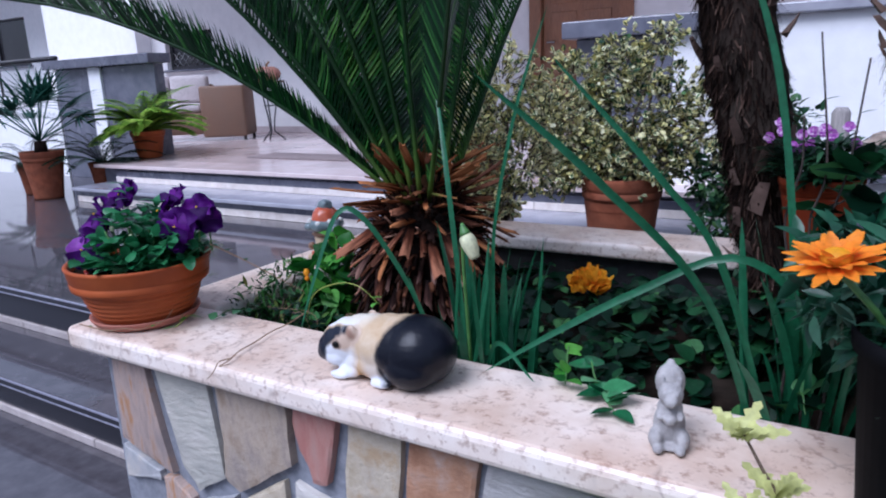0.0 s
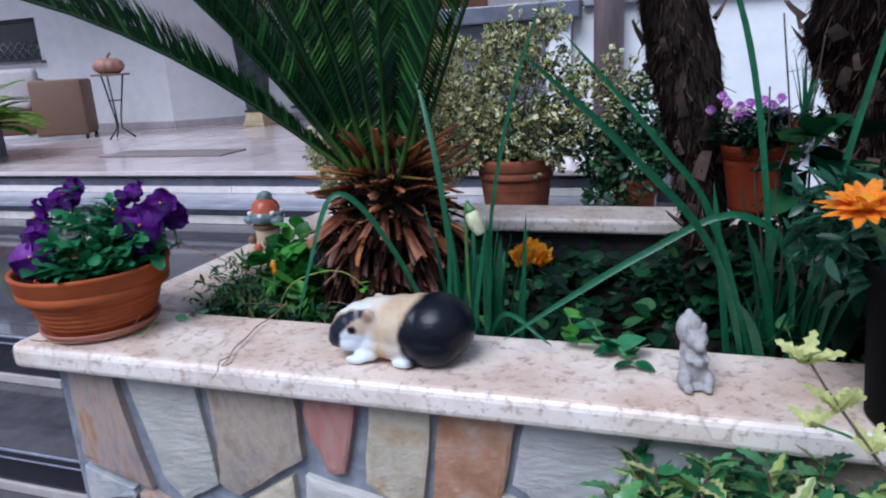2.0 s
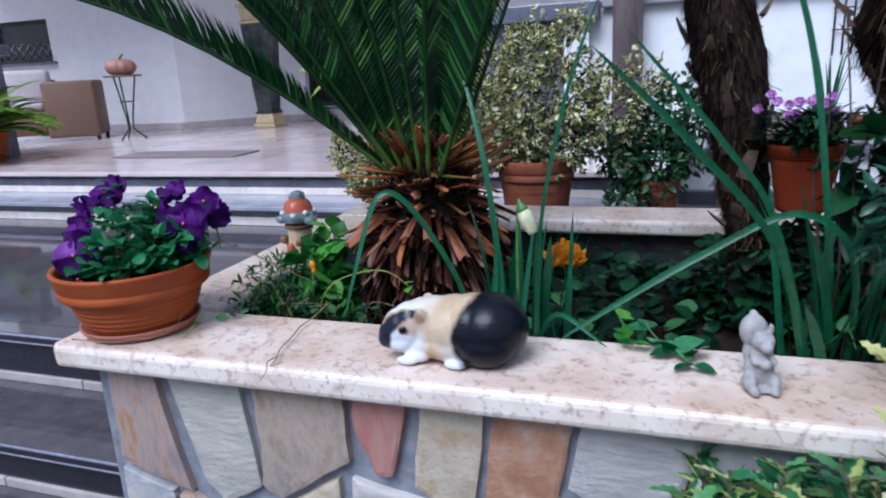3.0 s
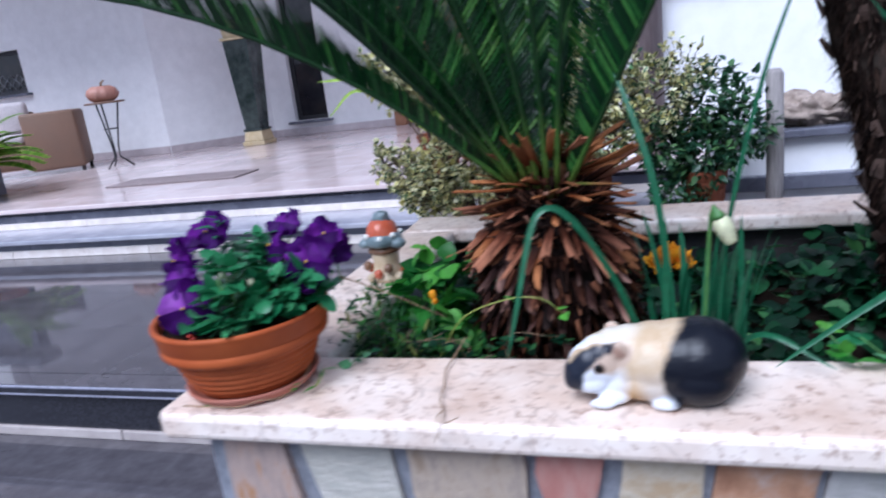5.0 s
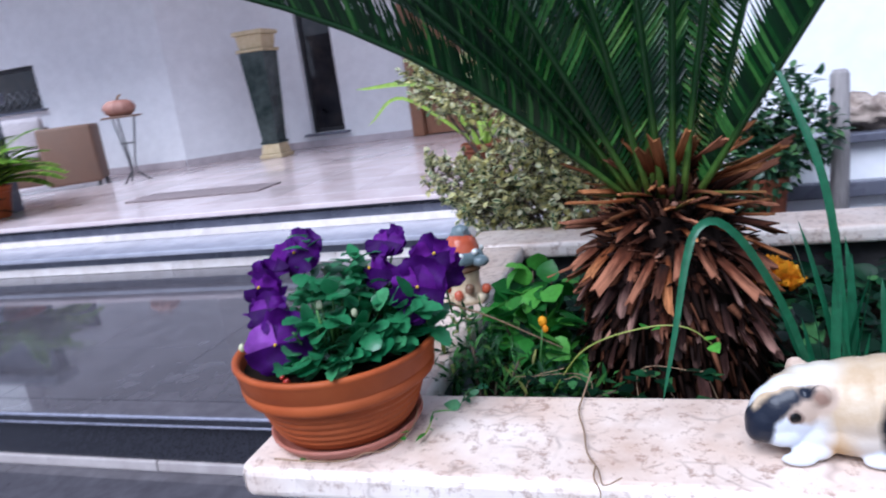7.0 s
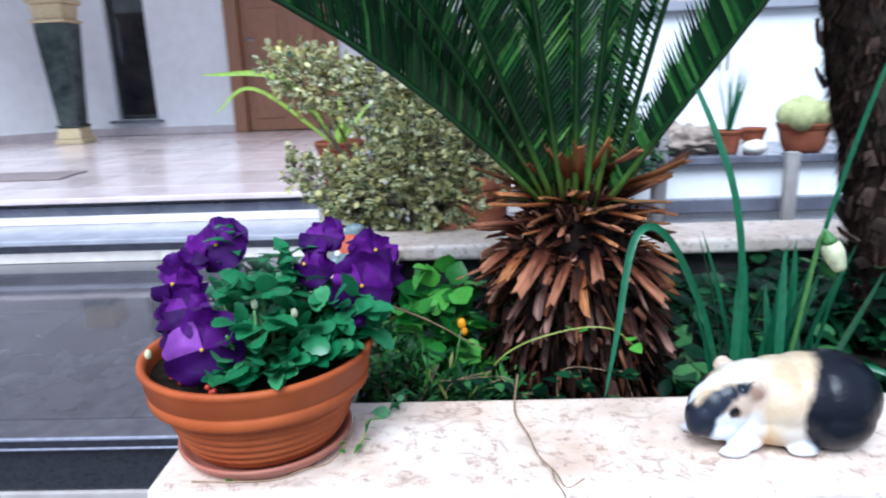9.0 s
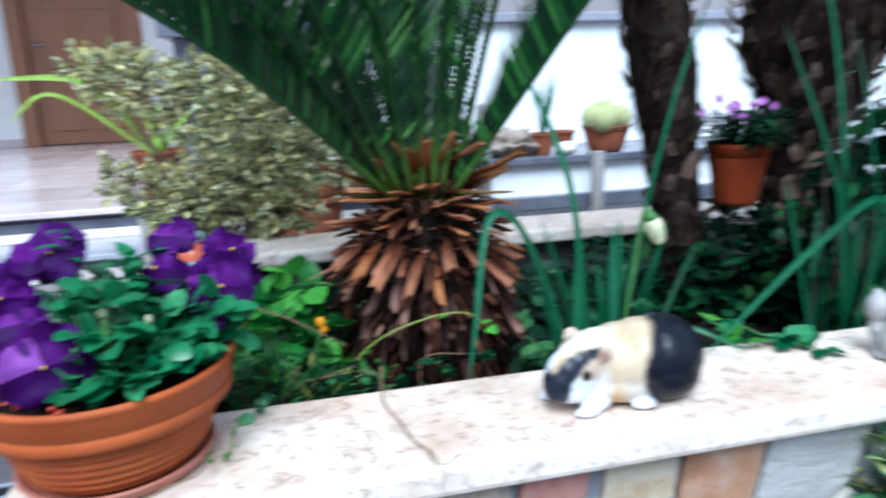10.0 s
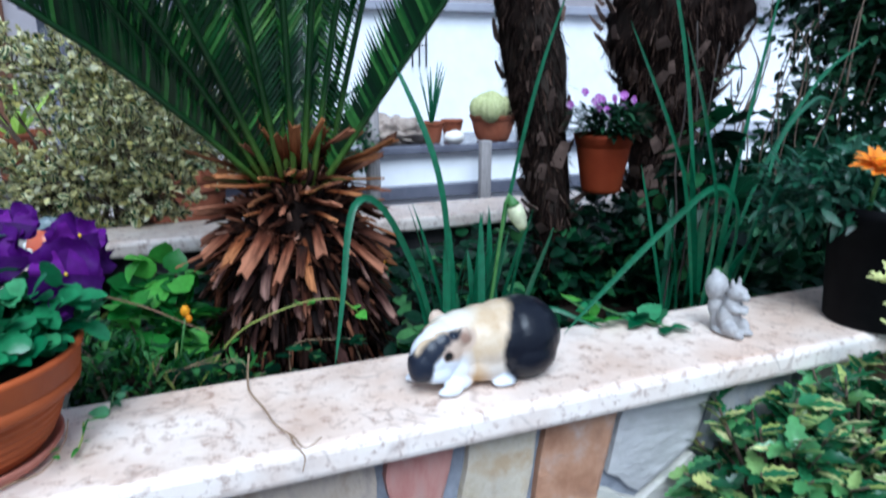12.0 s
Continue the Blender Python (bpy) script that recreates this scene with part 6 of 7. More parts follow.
def palm_trunk(at, r, h, lean, label, seed, shaggy=0.035, slim=0.7, skirt=(0.0, 0.42)):
    rr = random.Random(seed)
    e = thing("palm_trunk", at, label, "palm", "palm trunks in the planter")
    taper = lambda t: slim + (1 - slim) * smooth_step((t - skirt[0]) / (skirt[1] - skirt[0]))
    b = Build()
    rows, sides = 70, 30
    verts = []
    for j in range(rows + 1):
        t = j / rows
        for i in range(sides):
            a = 2 * math.pi * i / sides
            q = Vector((math.cos(a) * 1.6, math.sin(a) * 1.6, h * t * 9 + seed))
            rad = r * taper(t) * (0.9 + 0.16 * noise.noise(q) + 0.12 * noise.noise(q * 2.7))
            verts.append((lean[0] * t + rad * math.cos(a), lean[1] * t + rad * math.sin(a), h * t))
    b.add(verts, [(j * sides + i, j * sides + (i + 1) % sides, (j + 1) * sides + (i + 1) % sides, (j + 1) * sides + i) for j in range(rows) for i in range(sides)] + [tuple(range(rows * sides, (rows + 1) * sides))])
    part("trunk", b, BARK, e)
    fib = Build()
    for k in range(int(24000 * r * h / 0.1)):
        t, a = rr.random(), rr.uniform(0, 6.28)
        q = Vector((math.cos(a) * 1.6, math.sin(a) * 1.6, h * t * 9 + seed))
        rad = r * taper(t) * (0.87 + 0.16 * noise.noise(q) + 0.12 * noise.noise(q * 2.7))
        c = Vector((lean[0] * t + rad * math.cos(a), lean[1] * t + rad * math.sin(a), h * t))
        out = rr.uniform(-0.05, 0.22)
        d = Vector((math.cos(a) * out + rr.gauss(0, 0.16), math.sin(a) * out + rr.gauss(0, 0.16), rr.uniform(-1.0, -0.3))).normalized()
        ln = rr.uniform(0.3, 1.0) * shaggy
        w = Vector((-math.sin(a), math.cos(a), rr.gauss(0, 0.3))) * rr.choice((0.0005, 0.0008, 0.0011, 0.0022))
        fib.add([c - w, c + w, c + d * ln + w * 0.6, c + d * ln * rr.uniform(0.8, 1.1) - w * 0.5], [(0, 1, 2, 3)])
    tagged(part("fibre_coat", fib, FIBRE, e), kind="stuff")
    n = int(110 * h * r / 0.08)
    for k in range(n):
        t = (k + 0.5) / n
        a = k * 2.39996 + rr.uniform(-0.2, 0.2)
        if noise.noise(Vector((math.cos(a), math.sin(a), h * t * 5 + seed))) < -0.04 or t > 0.85:
            continue
        b = Build()
        ln, w = rr.uniform(0.03, 0.065), rr.uniform(0.016, 0.036)
        b.add([(0, -w / 2, 0), (0, w / 2, 0), (0.006, w * 0.46, ln * 0.6), (0.007, w * 0.36, ln), (0.006, -w * 0.3, ln * 0.9), (0.005, -w * 0.44, ln * 0.6), (-0.012, 0, 0), (0.0, 0, ln * 0.6)], [(0, 1, 2, 5), (5, 2, 3, 4), (6, 0, 5, 7), (1, 6, 7, 2), (7, 5, 4, 3), (2, 7, 3)])
        ob = part("leaf_boot", b, BOOT, e, smooth=False)
        ob.matrix_basis = Matrix.Translation((lean[0] * t + r * taper(t) * 1.03 * math.cos(a), lean[1] * t + r * taper(t) * 1.03 * math.sin(a), h * t)) @ Matrix.Rotation(a + rr.uniform(-0.3, 0.3), 4, "Z") @ Matrix.Rotation(rr.uniform(-0.1, 0.6), 4, "Y") @ Matrix.Rotation(rr.uniform(-0.6, 0.6), 4, "X")
    return e


palm_trunk((1.232, 0.705, 0.58), 0.075, 1.5, (-0.265, 0.0), "slender shaggy palm trunk with dark fibre and old leaf boots", 4, 0.04, 0.7, (0.2, 0.42))
palm_trunk((1.485, 0.7, 0.58), 0.17, 1.5, (0.04, 0.0), "thick shaggy brown palm trunk with old leaf boots", 7, 0.05, 0.46, (0.27, 0.46))

# ---- pot of violas hung on the thick trunk ----
terracotta_pot("hanging_pot", (1.268, 0.62, 0.878), 0.067, 0.132, "terracotta pot of pink violas hung on the palm, coloured as if shaded", TERRACOTTA_SHADED)
b = Build()
b.tube([(1.34, 0.64, 1.0), (1.37, 0.66, 1.03), (1.41, 0.68, 1.0)], 0.003, 6)
whole("pot_hook", b, DARK_METAL, "thin wire hook holding the pot on the palm", "hook")
viola = thing("viola_plant", (1.275, 0.61, 1.012), "pink and violet violas above narrow green leaves", "flowers")
b = Build()
for k in range(760):
    a = rnd(0, 6.28)
    b.leaf((0.09 * math.cos(a) * rnd(0, 1), 0.07 * math.sin(a) * rnd(0, 1), rnd(-0.004, 0.055)), (math.cos(a), math.sin(a), rnd(-0.1, 1.2)), (0, 0, 1), rnd(0.02, 0.04), rnd(0.007, 0.012), 0.2, 0.4)
tagged(part("foliage", b, DARK_LEAF, viola), kind="stuff")
for k in range(14):
    b = Build()
    a, r = rnd(2.6, 6.6), rnd(0.02, 0.1)
    c = Vector((r * math.cos(a), 0.8 * r * math.sin(a), rnd(0.035, 0.115)))
    f = Vector((rnd(-0.6, 0.3), -1, rnd(0, 0.6))).normalized()
    up = Vector((0, 0, 1)) - f * f.z
    rt = up.cross(f)
    for ang in (110, 70, 180, 0, 270):
        b.petal(c, rt * math.cos(radians(ang)) + up * math.sin(radians(ang)), f, 0.0095, 0.0115, 0.1, 0, rnd(0, 9))
    part("flower", b, PETAL_PINK, viola)

# ---- pot on a pedestal beside the steps ----
b = Build()
b.box((-0.09, -0.09, 0.0), (0.09, 0.09, 0.472), 0.01)
b.box((-0.11, -0.11, 0.473), (0.11, 0.11, 0.512), 0.008)
whole("pedestal", b, VASE_STONE, "square grey stone pedestal beside the steps", "pedestal", at=(-0.12, 2.06, LANDING), smooth=False)
terracotta_pot("terracotta_pot", (-0.12, 2.06, 0.76), 0.1, 0.17, "terracotta pot on the stone pedestal", TERRACOTTA_OLD)
e = thing("strap_plant", (-0.12, 2.06, 0.9), "light green strap-leaved plant in the pedestal pot", "plant")
for k in range(5):
    b = Build()
    b.blade((0, 0, 0), (20, 90, 300, 120, 45)[k], rnd(18, 40), rnd(0.2, 0.3), 0.02, rnd(30, 70), 9)
    part("leaf", b, FERN, e)
for tip, mid, w in (((-0.5, -0.06, 0.3), (-0.2, -0.02, 0.27), 0.022), ((-0.46, -0.08, 0.15), (-0.3, -0.05, 0.24), 0.014)):
    b = Build()
    b.ribbon([(0, 0, 0), mid, tip], w, 14)
    part("leaf", b, FERN, e)

# ---- daffodils ----
def daffodils(at, blades, straps, label):
    """blades: short leaves of the tuft; straps: long leaves as lines in the world."""
    e = thing("daffodil_clump", at, label, "daffodils", "daffodil clumps")
    for x, y, az, lean, ln, w, bend, tw in blades:
        b = Build()
        b.blade((x, y, 0), az, lean, ln, w, bend, 12, twist=tw)
        part("leaf", b, DAFF, e)
    for w, *pts in straps:
        b = Build()
        b.ribbon([Vector(p) - Vector(at) for p in pts], w, fold=0.35)
        part("long_leaf", b, DAFF, e)
    return e


r1 = random.Random(11)
blades = [(r1.gauss(0, 0.028), r1.gauss(0, 0.03), r1.uniform(0, 360), r1.uniform(1, 12), r1.uniform(0.2, 0.36), r1.uniform(0.009, 0.014), r1.uniform(0, 22), r1.uniform(-30, 30)) for k in range(30)]
blades += [(0.03, -0.05, 330, 55, 0.3, 0.014, 40, 0), (0.0, -0.06, 200, 60, 0.22, 0.013, 30, 0)]
daffodils((0.79, 0.29, 0.6), blades, [
    (0.0101, (0.77, 0.275, 0.6), (0.752, 0.277, 0.85), (0.736, 0.283, 0.99), (0.71, 0.31, 1.09), (0.665, 0.36, 1.213)),
    (0.0096, (0.74, 0.27, 0.6), (0.7, 0.24, 0.8), (0.645, 0.21, 0.93), (0.605, 0.192, 0.985), (0.578, 0.182, 0.985), (0.562, 0.168, 0.95), (0.545, 0.14, 0.87), (0.527, 0.118, 0.79)),
    (0.0065, (0.81, 0.28, 0.6), (0.825, 0.26, 0.85), (0.84, 0.245, 0.98), (0.88, 0.24, 1.15), (0.93, 0.24, 1.29)),
    (0.0086, (0.82, 0.25, 0.62), (0.835, 0.19, 0.8), (0.853, 0.136, 0.94)),
    (0.0075, (0.8, 0.26, 0.65), (0.86, 0.2, 0.79), (0.95, 0.14, 0.768)),
    (0.0069, (0.77, 0.28, 0.62), (0.71, 0.25, 0.76), (0.67, 0.24, 0.87))], "clump of upright blue green daffodil leaves")
blades = [(r1.gauss(0, 0.035), r1.gauss(0, 0.035), r1.uniform(0, 360), r1.uniform(2, 14), r1.uniform(0.22, 0.42), r1.uniform(0.01, 0.016), r1.uniform(0, 35), r1.uniform(-30, 30)) for k in range(16)]
daffodils((1.28, 0.3, 0.6), blades, [
    (0.0101, (1.25, 0.27, 0.6), (1.18, 0.17, 0.9), (1.06, 0.08, 1.07), (0.94, 0.0, 1.2)),
    (0.0091, (1.27, 0.28, 0.6), (1.18, 0.24, 0.93), (1.1, 0.203, 1.06), (0.97, 0.15, 1.22)),
    (0.0096, (1.28, 0.3, 0.6), (1.26, 0.31, 0.9), (1.22, 0.325, 1.18), (1.15, 0.33, 1.4)),
    (0.0096, (1.3, 0.3, 0.6), (1.34, 0.3, 0.95), (1.42, 0.31, 1.35)),
    (0.0091, (1.31, 0.3, 0.6), (1.38, 0.28, 0.85), (1.5, 0.35, 1.01), (1.7, 0.45, 1.085), (1.9, 0.56, 1.07)),
    (0.0086, (1.32, 0.28, 0.6), (1.34, 0.22, 0.86), (1.44, 0.25, 0.97), (1.58, 0.33, 0.99)),
    (0.0102, (1.29, 0.28, 0.6), (1.28, 0.22, 0.88), (1.2, 0.192, 0.965), (1.08, 0.17, 0.91), (0.97, 0.15, 0.84), (0.876, 0.131, 0.775)),
    (0.0091, (1.33, 0.32, 0.6), (1.45, 0.36, 0.9), (1.66, 0.42, 1.12), (1.85, 0.45, 1.22))], "tall clump of arching blue green daffodil leaves")
bud = thing("daffodil_bud", (0.79, 0.26, 0.6), "single pale nodding daffodil bud on its stalk", "flower")
b = Build()
b.tube([(0, 0, 0), (0.005, -0.03, 0.15), (0.012, -0.055, 0.3), (0.016, -0.064, 0.365), (0.02, -0.068, 0.378), (0.022, -0.068, 0.368)], [0.0035, 0.0033, 0.003, 0.003, 0.004, 0.005], 7)
part("stalk", b, GREEN_STEM, bud)
b = Build()
b.lathe([(0.003, 0.014), (0.008, 0.01), (0.012, 0.003), (0.0132, -0.005), (0.0115, -0.017), (0.0088, -0.027), (0.0072, -0.031), (0.004, -0.029), (0.0, -0.027)], (0, 0, 0), 9)
bloom = part("bloom", b, BUD_WHITE, bud, "pale yellow closed petals")
b = Build()
b.lathe([(0.002, 0.024), (0.0045, 0.02), (0.0075, 0.013), (0.0098, 0.0085), (0.0085, 0.0088)], (0, 0, 0), 10)
sheath = part("sheath", b, GREEN_STEM, bud)
for ob in (bloom, sheath):
    ob.location, ob.rotation_euler = (0.029, -0.07, 0.356), (0, radians(-24), 0)

# ---- marigold, gazania ----
mg = thing("marigold", (0.77, 0.9, 0.56), "orange ruffled marigold among green leaves", "flower")
b = Build()
for k in range(70):
    th, ph = k * 2.4, math.acos(1 - 0.85 * (k + 0.5) / 70)
    d = Vector((math.sin(ph) * math.cos(th), math.sin(ph) * math.sin(th), math.cos(ph)))
    b.petal(Vector((0, 0, 0.106)) + d * 0.026, d, Vector((rnd(-1, 1), rnd(-1, 1), 1)), 0.032, 0.032, 0.3, 0, rnd(0, 9))
part("bloom", b, PETAL_MARIGOLD, mg)
b = Build()
b.tube([(0, 0, 0), (0, 0, 0.11)], 0.003, 6)
part("stalk", b, GREEN_STEM, mg)

bp = thing("black_pot", (1.42, 0.045, COPING), "black plastic plant pot on the travertine coping", "flower pot")
b = Build()
b.lathe([(0.0, 0.003), (0.07, 0.0), (0.074, 0.004), (0.087, 0.178), (0.093, 0.18), (0.094, 0.198), (0.09, 0.199), (0.085, 0.16)], sides=44)
part("pot_body", b, BLACK_PLASTIC, bp)
b = Build()
b.lathe([(0.085, 0.175), (0.0, 0.18)], sides=24)
part("soil", b, SOIL, bp)
shrub("gazania_plant", (1.415, 0.065, COPING + 0.17), [((0, 0.02, 0.025), (0.1, 0.09, 0.04), 2), ((-0.05, 0.06, 0.05), (0.1, 0.08, 0.06), 1.8), ((0.1, 0.05, 0.05), (0.12, 0.1, 0.06), 1.5), ((0.04, -0.06, -0.02), (0.1, 0.05, 0.05), 1.0), ((-0.04, 0.1, 0.0), (0.09, 0.06, 0.05), 1.0)], 1900, GAZANIA_LEAF, "dark green gazania leaves spilling over the black pot", (0.022, 0.045), 0.32, "flowers", 9)
fl = thing("gazania_flower", (1.31, -0.004, 1.008), "large bright orange daisy flower", "flower")
b = Build()
ax = Vector((-0.1, -0.25, 1)).normalized()
u = ax.orthogonal().normalized()
w = ax.cross(u)
for ring, (n, ln, lift) in enumerate(((16, 0.043, 0.12), (14, 0.038, 0.45), (11, 0.029, 0.95))):
    for k in range(n):
        a = 2 * math.pi * (k + 0.4 * ring) / n
        d = (u * math.cos(a) + w * math.sin(a) + ax * (lift + rnd(-0.12, 0.12))).normalized()
        b = Build()
        b.leaf(ax * 0.01, d, ax, ln * rnd(0.85, 1.15), 0.0125, 0.3, rnd(-0.15, 0.2), shape=(0.4, 0.9, 1.0, 0.9, 0.25))
        part("petal", b, PETAL_ORANGE, fl)
b = Build()
b.ball(ax * 0.018, (0.014, 0.014, 0.01), 12, 8)
part("flower_centre", b, PETAL_MARIGOLD, fl)
b = Build()
b.tube([ax * 0.008, (0.035, 0.03, -0.04), (0.08, 0.07, -0.12)], 0.0035, 6)
part("stalk", b, GREEN_STEM, fl)

# ---- ground ivy and leaves filling the planter ----
r2 = random.Random(21)
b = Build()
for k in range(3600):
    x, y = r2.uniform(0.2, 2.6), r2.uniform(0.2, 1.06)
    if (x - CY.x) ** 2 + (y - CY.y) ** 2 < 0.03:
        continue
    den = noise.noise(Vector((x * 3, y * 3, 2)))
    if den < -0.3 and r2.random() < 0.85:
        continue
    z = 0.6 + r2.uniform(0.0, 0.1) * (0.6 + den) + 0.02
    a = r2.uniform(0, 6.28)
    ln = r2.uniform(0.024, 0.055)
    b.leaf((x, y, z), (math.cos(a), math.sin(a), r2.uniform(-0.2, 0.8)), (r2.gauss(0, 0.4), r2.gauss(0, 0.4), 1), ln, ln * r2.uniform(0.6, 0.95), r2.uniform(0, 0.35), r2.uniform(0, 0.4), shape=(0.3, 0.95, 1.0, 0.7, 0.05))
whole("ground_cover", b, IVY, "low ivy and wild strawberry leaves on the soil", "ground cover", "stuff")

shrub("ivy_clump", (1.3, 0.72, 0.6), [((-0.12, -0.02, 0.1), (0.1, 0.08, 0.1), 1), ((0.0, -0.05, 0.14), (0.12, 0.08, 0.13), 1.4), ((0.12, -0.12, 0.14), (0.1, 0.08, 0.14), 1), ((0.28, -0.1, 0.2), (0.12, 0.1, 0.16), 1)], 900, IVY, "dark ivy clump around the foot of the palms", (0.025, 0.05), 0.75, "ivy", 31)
shrub("broad_leaf_plant", (1.33, 0.37, 0.61), [((0.0, 0.0, 0.38), (0.05, 0.05, 0.1), 1.2), ((0.02, 0.01, 0.22), (0.08, 0.06, 0.12), 1.2)], 100, IVY, "broad dark green leaves beside the hung pot", (0.045, 0.08), 0.6, "plant", 41)
# weeds and bright leaves between bowl and cycad
shrub("wild_strawberry", (0.31, 0.46, 0.61), [((0.0, -0.02, 0.15), (0.075, 0.06, 0.06), 1.2), ((0.03, 0.0, 0.1), (0.07, 0.06, 0.06), 1), ((0.02, 0.03, 0.21), (0.05, 0.04, 0.04), 0.35)], 150, BRIGHT_LEAF, "bright green strawberry plant beside the cycad", (0.034, 0.058), 0.92, "plant", 5)
shrub("trailing_weed", (0.26, 0.3, 0.62), [((0.0, 0.0, 0.08), (0.12, 0.1, 0.09), 2), ((0.12, -0.02, 0.06), (0.12, 0.07, 0.07), 1.5), ((-0.05, 0.12, 0.12), (0.06, 0.1, 0.06), 1)], 1300, WEED, "feathery dark green trailing weed", (0.014, 0.032), 0.24, "plant", 6)
sf = thing("yellow_weed_flower", (0.325, 0.345, 0.655), "small orange yellow weed flower", "flower")
b = Build()
b.ball((0.03, -0.02, 0.16), (0.007, 0.006, 0.009), 8, 6)
b.ball((0.034, -0.024, 0.149), (0.005, 0.005, 0.006), 8, 6)
part("bloom", b, PETAL_MARIGOLD, sf)
b = Build()
b.tube([(0, 0, 0), (0.02, -0.01, 0.1), (0.03, -0.02, 0.155)], 0.0015, 5)
part("stalk", b, GREEN_STEM, sf)


def trail(name, pts, leaves, mat, label, stem=DRY_STEM, thick=0.0016, size=(0.02, 0.035), seed=1, wide=0.8):
    r = random.Random(seed)
    e = thing(name, pts[0], label, "vine", name.replace("_", " ") + "s")
    o = Vector(pts[0])
    b = Build()
    line = smooth_line([Vector(p) - o for p in pts], 5 * len(pts))
    b.tube(line, [thick * (1 - 0.5 * i / len(line)) for i in range(len(line))], 5)
    part("stem", b, stem, e)
    if leaves:
        b = Build()
        for k in range(leaves):
            i = r.randrange(len(pts) - 1)
            c = Vector(pts[i]).lerp(Vector(pts[i + 1]), r.random()) - o
            ln = r.uniform(*size)
            b.leaf(c, (r.gauss(0, 1), r.gauss(0, 1), r.uniform(0.0, 0.5)), (r.gauss(0, 0.25), r.gauss(0, 0.25), 1), ln, ln * wide, r.uniform(0.0, 0.25), 0.15, shape=(0.4, 1.0, 0.95, 0.6, 0.06))
        part("foliage", b, mat, e)
    return e


trail("creeping_stem", [(0.36, 0.3, 0.7), (0.42, 0.27, 0.79), (0.5, 0.25, 0.83), (0.56, 0.24, 0.835), (0.6, 0.25, 0.8)], 5, BRIGHT_LEAF, "thin yellow green stem across the foot of the cycad", YELLOW_STEM, 0.0014, (0.014, 0.024), 77)
trail("grass_sprig", [(0.232, 0.085, 0.756), (0.236, 0.1, 0.764), (0.236, 0.115, 0.772)], 6, BRIGHT_LEAF, "small grass sprig beside the saucer", YELLOW_STEM, 0.0014, (0.016, 0.03), 78, 0.2)
trail("creeping_stem", [(0.262, 0.165, 0.905), (0.31, 0.2, 0.87), (0.36, 0.25, 0.82), (0.39, 0.28, 0.79)], 4, WEED, "long thin brown stem reaching from the pansies", DRY_STEM, 0.0014, (0.012, 0.02), 79, 0.4)
trail("yellow_tendril", [(0.06, 0.002, 0.764), (0.11, -0.006, 0.768), (0.155, 0.001, 0.766), (0.181, 0.013, 0.77), (0.205, 0.032, 0.766), (0.221, 0.07, 0.772), (0.226, 0.09, 0.79)], 3, BRIGHT_LEAF, "thin yellow tendril lying against the saucer", DRY_STEM, 0.0013, (0.008, 0.014), 81)
trail("dry_tendril", [(0.432, 0.24, 0.77), (0.424, 0.19, 0.758), (0.422, 0.15, 0.757), (0.433, 0.1, 0.757), (0.44, 0.055, 0.757), (0.455, 0.02, 0.757), (0.463, -0.01, 0.758), (0.482, -0.004, 0.764)], 0, None, "dry brown tendril lying across the coping", thick=0.0014)
trail("dry_tendril", [(0.452, 0.027, 0.757), (0.452, 0.0, 0.76), (0.46, -0.018, 0.753), (0.455, -0.03, 0.742)], 0, None, "dry brown tendril lying across the coping", thick=0.0012)
trail("ivy_sprig", [(1.0, 0.24, 0.77), (1.02, 0.2, 0.762), (1.05, 0.15, 0.76), (1.075, 0.12, 0.758)], 14, PANSY_LEAF, "ivy sprig lying on the coping", GREEN_STEM, 0.0018, (0.03, 0.048), 4)
trail("ivy_sprig", [(0.955, 0.26, 0.78), (0.975, 0.2, 0.765), (0.985, 0.17, 0.76)], 7, BRIGHT_LEAF, "ivy sprig lying on the coping", GREEN_STEM, 0.0018, (0.02, 0.034), 5)
trail("ivy_sprig", [(0.27, 0.26, 0.74), (0.262, 0.2, 0.76), (0.258, 0.16, 0.755)], 5, PANSY_LEAF, "ivy sprig lying on the coping", GREEN_STEM, 0.0014, (0.014, 0.024), 6)
trail("ivy_sprig", [(1.25, 0.3, 0.7), (1.28, 0.24, 0.78), (1.29, 0.21, 0.765)], 8, IVY, "ivy sprig lying on the coping", GREEN_STEM, 0.0018, (0.03, 0.045), 8)
for k in range(7):
    x0 = 0.33 + 0.06 * k
    trail("creeping_stem", [(x0, 0.25, 0.63), (x0 + rnd(-0.06, 0.06), 0.24 + rnd(0, 0.04), 0.72 + rnd(0, 0.04)), (x0 + rnd(-0.1, 0.1), 0.23 + rnd(0, 0.03), 0.75 + rnd(0, 0.03))], 9, IVY, "thin creeping stem at the foot of the cycad", DRY_STEM, 0.0009, (0.014, 0.03), 30 + k, 0.6)

